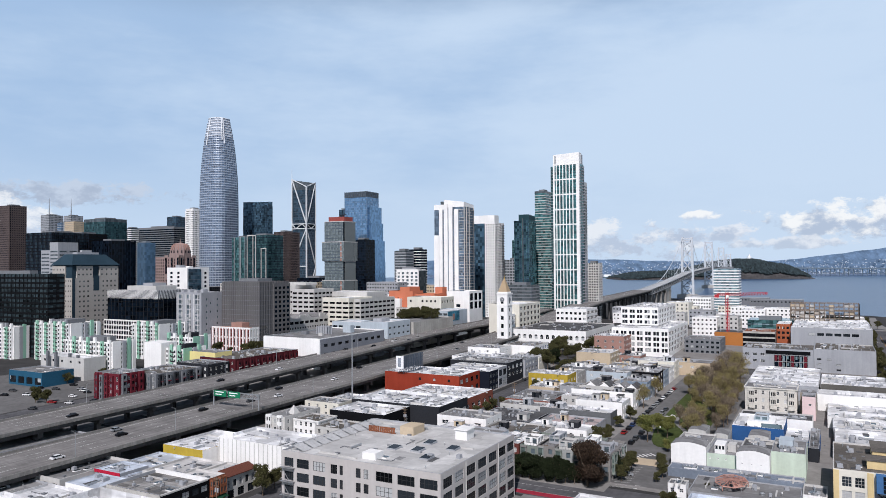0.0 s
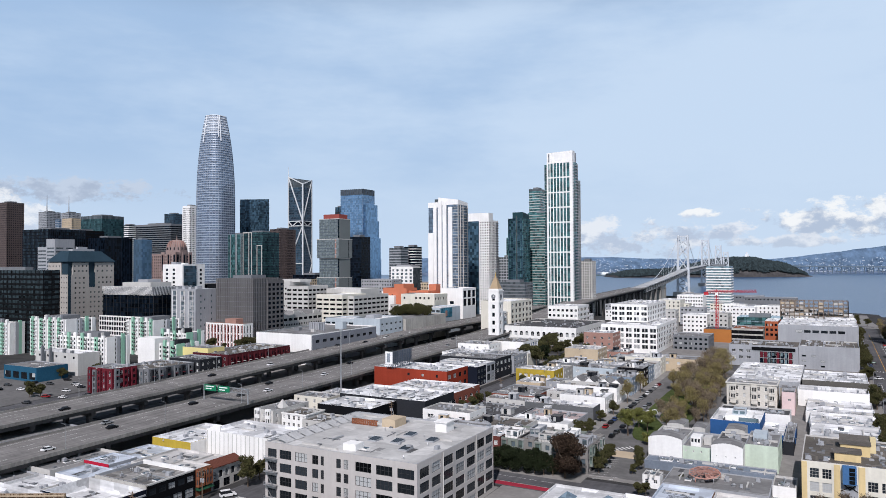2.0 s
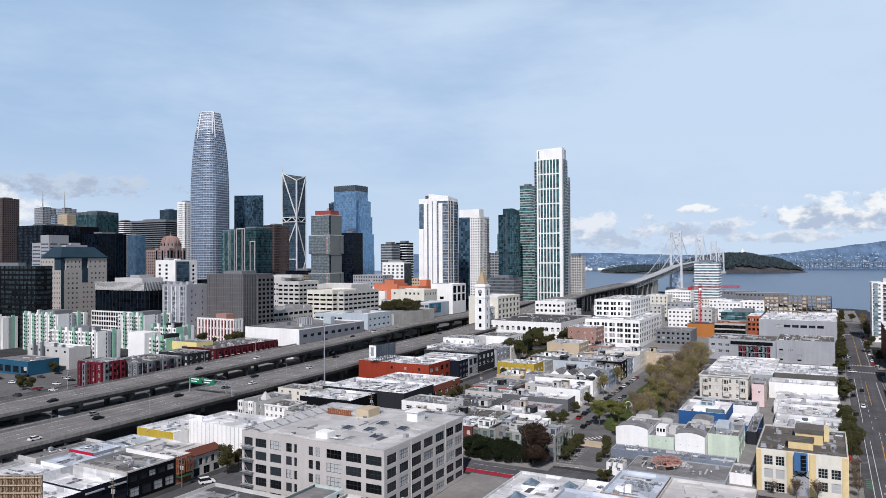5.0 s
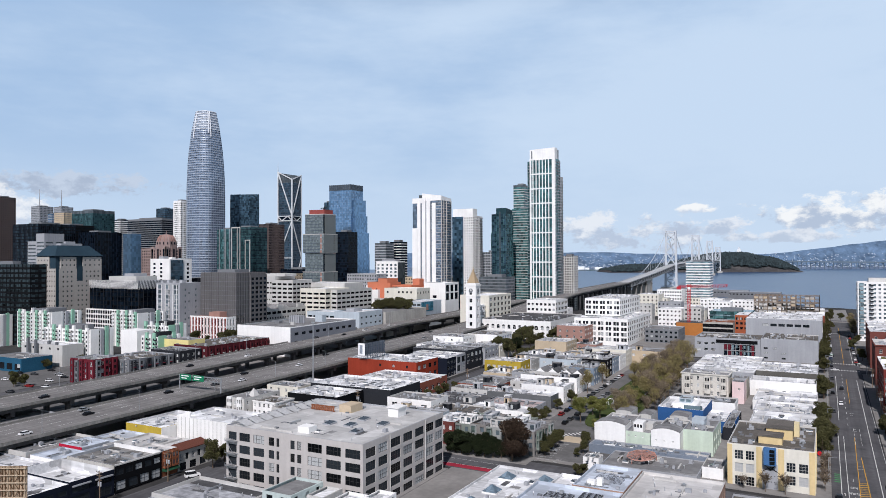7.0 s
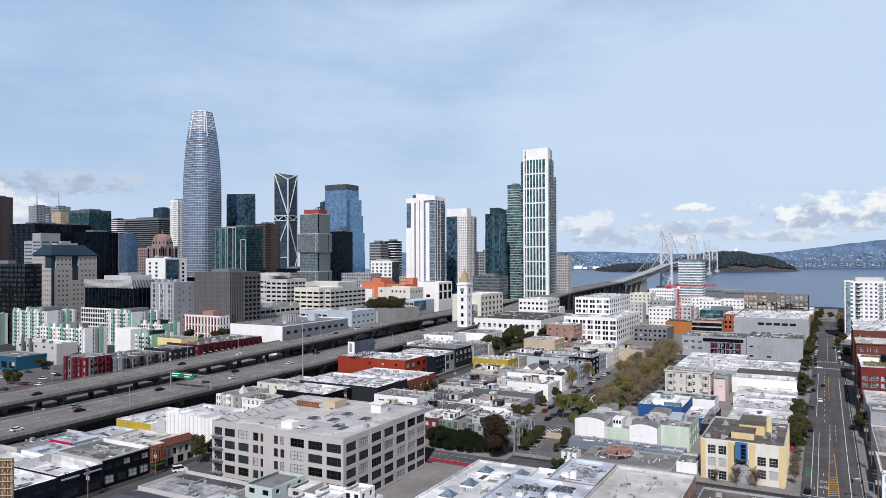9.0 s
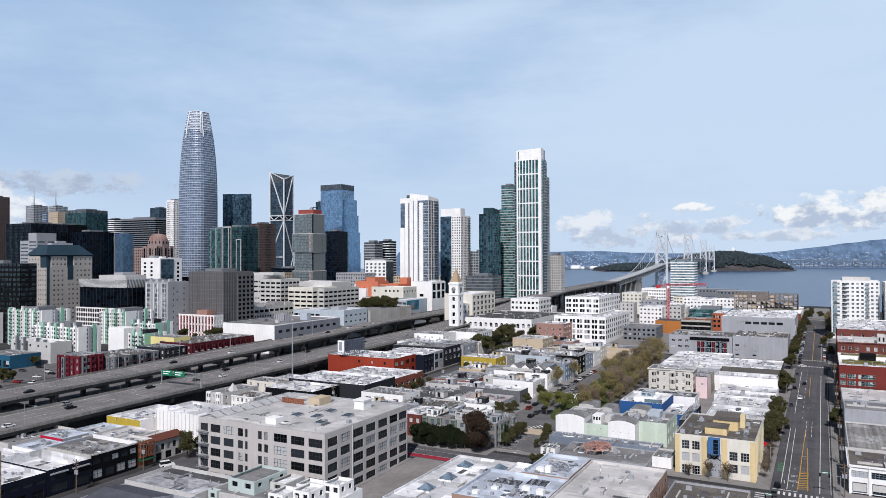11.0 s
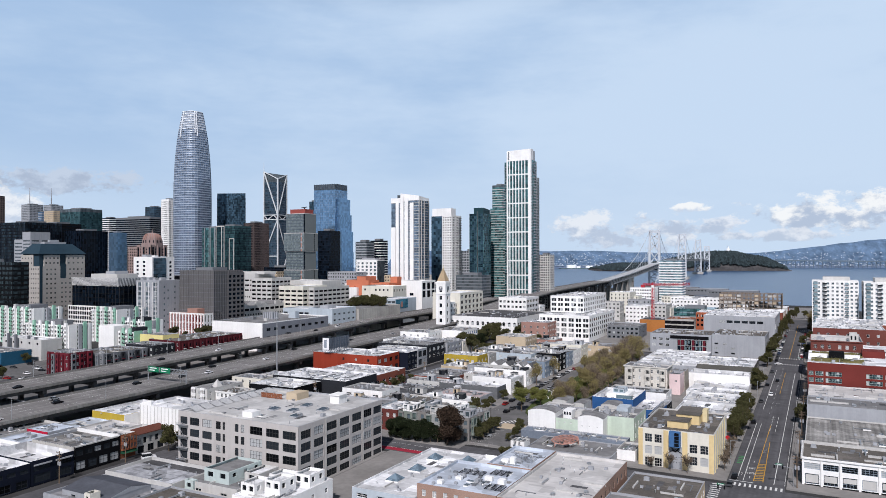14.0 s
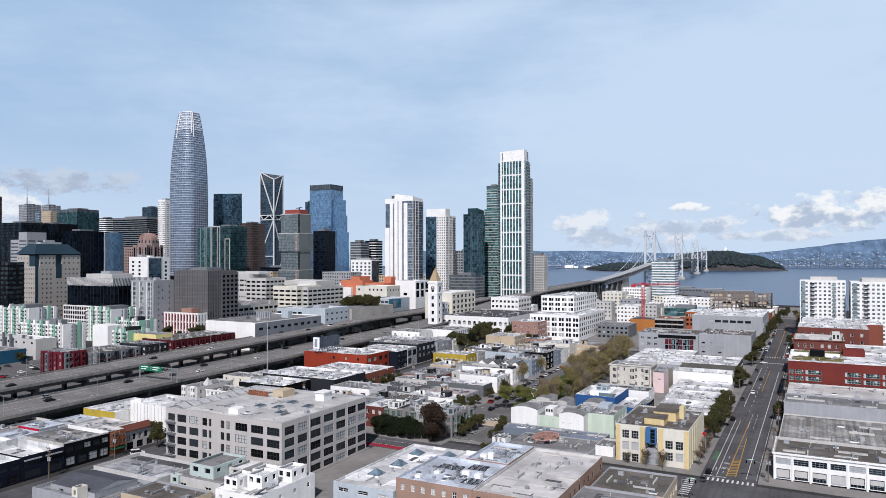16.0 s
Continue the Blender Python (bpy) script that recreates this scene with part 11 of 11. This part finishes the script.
def signal(x, y, reach):
    z = gz(x, y)
    root = thing("traffic_signal", x, y, z, "traffic signal on a curved steel mast arm", "traffic signal", "traffic signals")
    bm = bmesh.new()
    rod(bm, x, y, z, z + 6.2, 0.14, 0.1, 8)
    beam(bm, (x, y, z + 6.0), (x + reach, y, z + 6.6), 0.12)
    part("mast", bm, [STEEL], root)
    for k in (0.55, 1.0):
        bm = bmesh.new()
        px = x + reach * k
        box(bm, px - 0.2, px + 0.2, y - 0.2, y + 0.15, z + 5.4, z + 6.5)
        part("signal_head", bm, [BLACKISH], root)
    bm = bmesh.new()
    box(bm, x + reach * 0.75 - 1.0, x + reach * 0.75 + 1.0, y - 0.05, y + 0.02, z + 6.55, z + 7.05)
    plate = part("name_plate", bm, [SIGNGREEN], root, "green street name plate")
    bm = bmesh.new()
    box(bm, x + reach * 0.75 - 0.75, x + reach * 0.75 + 0.75, y - 0.07, y - 0.05, z + 6.7, z + 6.9)
    part("text_bar", bm, [SIGNWHITE], plate)


signal(43.2, 246.5, -5.6)
signal(21.8, 217.5, 4.0)
signal(43.2, 490, -5.0)
signal(22, 522, 4.5)


def billboard():
    x0, y0 = -213, 343
    z = gz(x0, y0) + 12
    root = thing("billboard", x0, y0, z, "roof billboard on a steel frame with pale poster", "billboard")
    bm = bmesh.new()
    box(bm, x0 - 4.5, x0 + 0.2, y0 - 0.1, y0 + 0.1, z + 2.0, z + 9.0)
    part("poster", bm, [SIGNWHITE], root, "pale poster face")
    bm = bmesh.new()
    box(bm, x0 - 3.4, x0 - 1.4, y0 - 0.14, y0 - 0.1, z + 3.0, z + 8.0)
    part("picture_patch", bm, [mat("grey print", (0.25, 0.28, 0.32), vary=0.3, grain=1.5)], root)
    bm = bmesh.new()
    for k in range(9):
        y = y0 + 0.5 + 2.6 * k
        beam(bm, (x0, y, z - 0.6), (x0, y, z + 9.0), 0.22)
        beam(bm, (x0 - 3.5, y, z - 0.6), (x0, y, z + 5), 0.16)
    for dz in (2.0, 4.3, 6.6, 9.0):
        beam(bm, (x0, y0 + 0.4, z + dz), (x0, y0 + 21.4, z + dz), 0.18)
    beam(bm, (x0 + 1.0, y0 + 0.4, z + 1.6), (x0 + 1.0, y0 + 21.4, z + 1.6), 0.5, 0.1)
    part("frame", bm, [STEELBLUE], root, "grey steel back frame")
    add_box(root, "back_panel", x0 - 0.5, x0 - 0.35, y0 + 0.5, y0 + 21.2, z + 2.2, z + 8.8, mat("slate grey sign back", (0.13, 0.145, 0.17), vary=0.2, grain=0.6, stain=0.3), "slate grey back of the sign")


billboard()


def crane():
    x, y = -83, 652
    base = gz(x, y)
    root = thing("tower_crane", x, y, base, "red lattice tower crane on a building site", "crane")

    def lattice(bm, a, b, w, n):
        a, b = Vector(a), Vector(b)
        d = (b - a).normalized()
        u = d.orthogonal().normalized() * w / 2
        v = d.cross(u)
        cs = [u + v, u - v, -u - v, v - u]
        for c in cs:
            beam(bm, a + c, b + c, 0.28)
        for k in range(n):
            p, q = a.lerp(b, k / n), a.lerp(b, (k + 1) / n)
            for i in range(4):
                beam(bm, p + cs[i], q + cs[(i + 1) % 4], 0.16)
    bm = bmesh.new()
    lattice(bm, (x, y, base - 0.5), (x, y, 53), 1.9, 18)
    part("mast", bm, [REDSTEEL], root)
    bm = bmesh.new()
    lattice(bm, (x - 8, y - 4, 51), (x + 30, y + 16, 51.5), 1.5, 18)
    part("jib", bm, [REDSTEEL], root)
    add_box(root, "counterweight", x - 9.5, x - 6, y - 5.2, y - 2.8, 48.5, 51, REDSTEEL)
    add_box(root, "cab", x - 0.9, x + 1.3, y - 1.8, y - 0.6, 48.5, 50.5, WHITE)


crane()


def tall_billboard():
    """A high roadside billboard that turns its timber back to the view."""
    end, along, back = Vector((-125.6, 91.8, 0)), Vector((-0.878, -0.478, 0)), Vector((0.478, -0.878, 0))
    root = thing("billboard", -134, 87, gz(-134, 87) - 0.5, "tall billboard showing its weathered tan timber-framed back", "billboard")
    low, high, wide = 19.0, 33.4, 19.0
    bm = bmesh.new()
    mid = end + along * (wide / 2)
    beam(bm, (*(mid - along * (wide / 2)).xy, (low + high) / 2), (*(mid + along * (wide / 2)).xy, (low + high) / 2), 0.3, high - low)
    part("board", bm, [mat("weathered tan boards", (0.30, 0.225, 0.155), vary=0.45, grain=1.0, stain=0.5)], root)
    pale, umber = mat("pale timber", (0.47, 0.37, 0.265), vary=0.3, grain=3), mat("umber boards", (0.14, 0.085, 0.05), vary=0.3, grain=2)
    for k in range(10):
        a = end + back * 0.42
        z = low + 0.3 + 1.53 * k
        bm = bmesh.new()
        beam(bm, (a.x, a.y, z), (*(a + along * wide).xy, z), 0.14, 0.22)
        part("rail", bm, [pale], root)
    for k in range(32):
        a = end + along * (0.3 + 0.59 * k) + back * 0.3
        bm = bmesh.new()
        beam(bm, (a.x, a.y, low), (a.x, a.y, high), 0.12)
        part("batten", bm, [umber if k % 3 else pale], root)
    for k in range(16):
        a = end + along * (0.4 + 1.15 * k) + back * 0.36
        b = a + along * 0.9
        bm = bmesh.new()
        for r in range(9):
            z = low + 0.4 + 1.53 * r
            beam(bm, (a.x, a.y, z + (1.3 if r % 2 else 0)), (b.x, b.y, z + (0 if r % 2 else 1.3)), 0.1)
        part("brace", bm, [umber], root, kind="stuff")
    for k in range(4):
        a = end + along * (1.5 + 5.3 * k) - back * 0.6
        bm = bmesh.new()
        rod(bm, a.x, a.y, gz(a.x, a.y) - 0.4, high - 1, 0.28, 0.28, 10)
        part("post", bm, [OLDCONC], root)


tall_billboard()
bpy.context.view_layer.update()
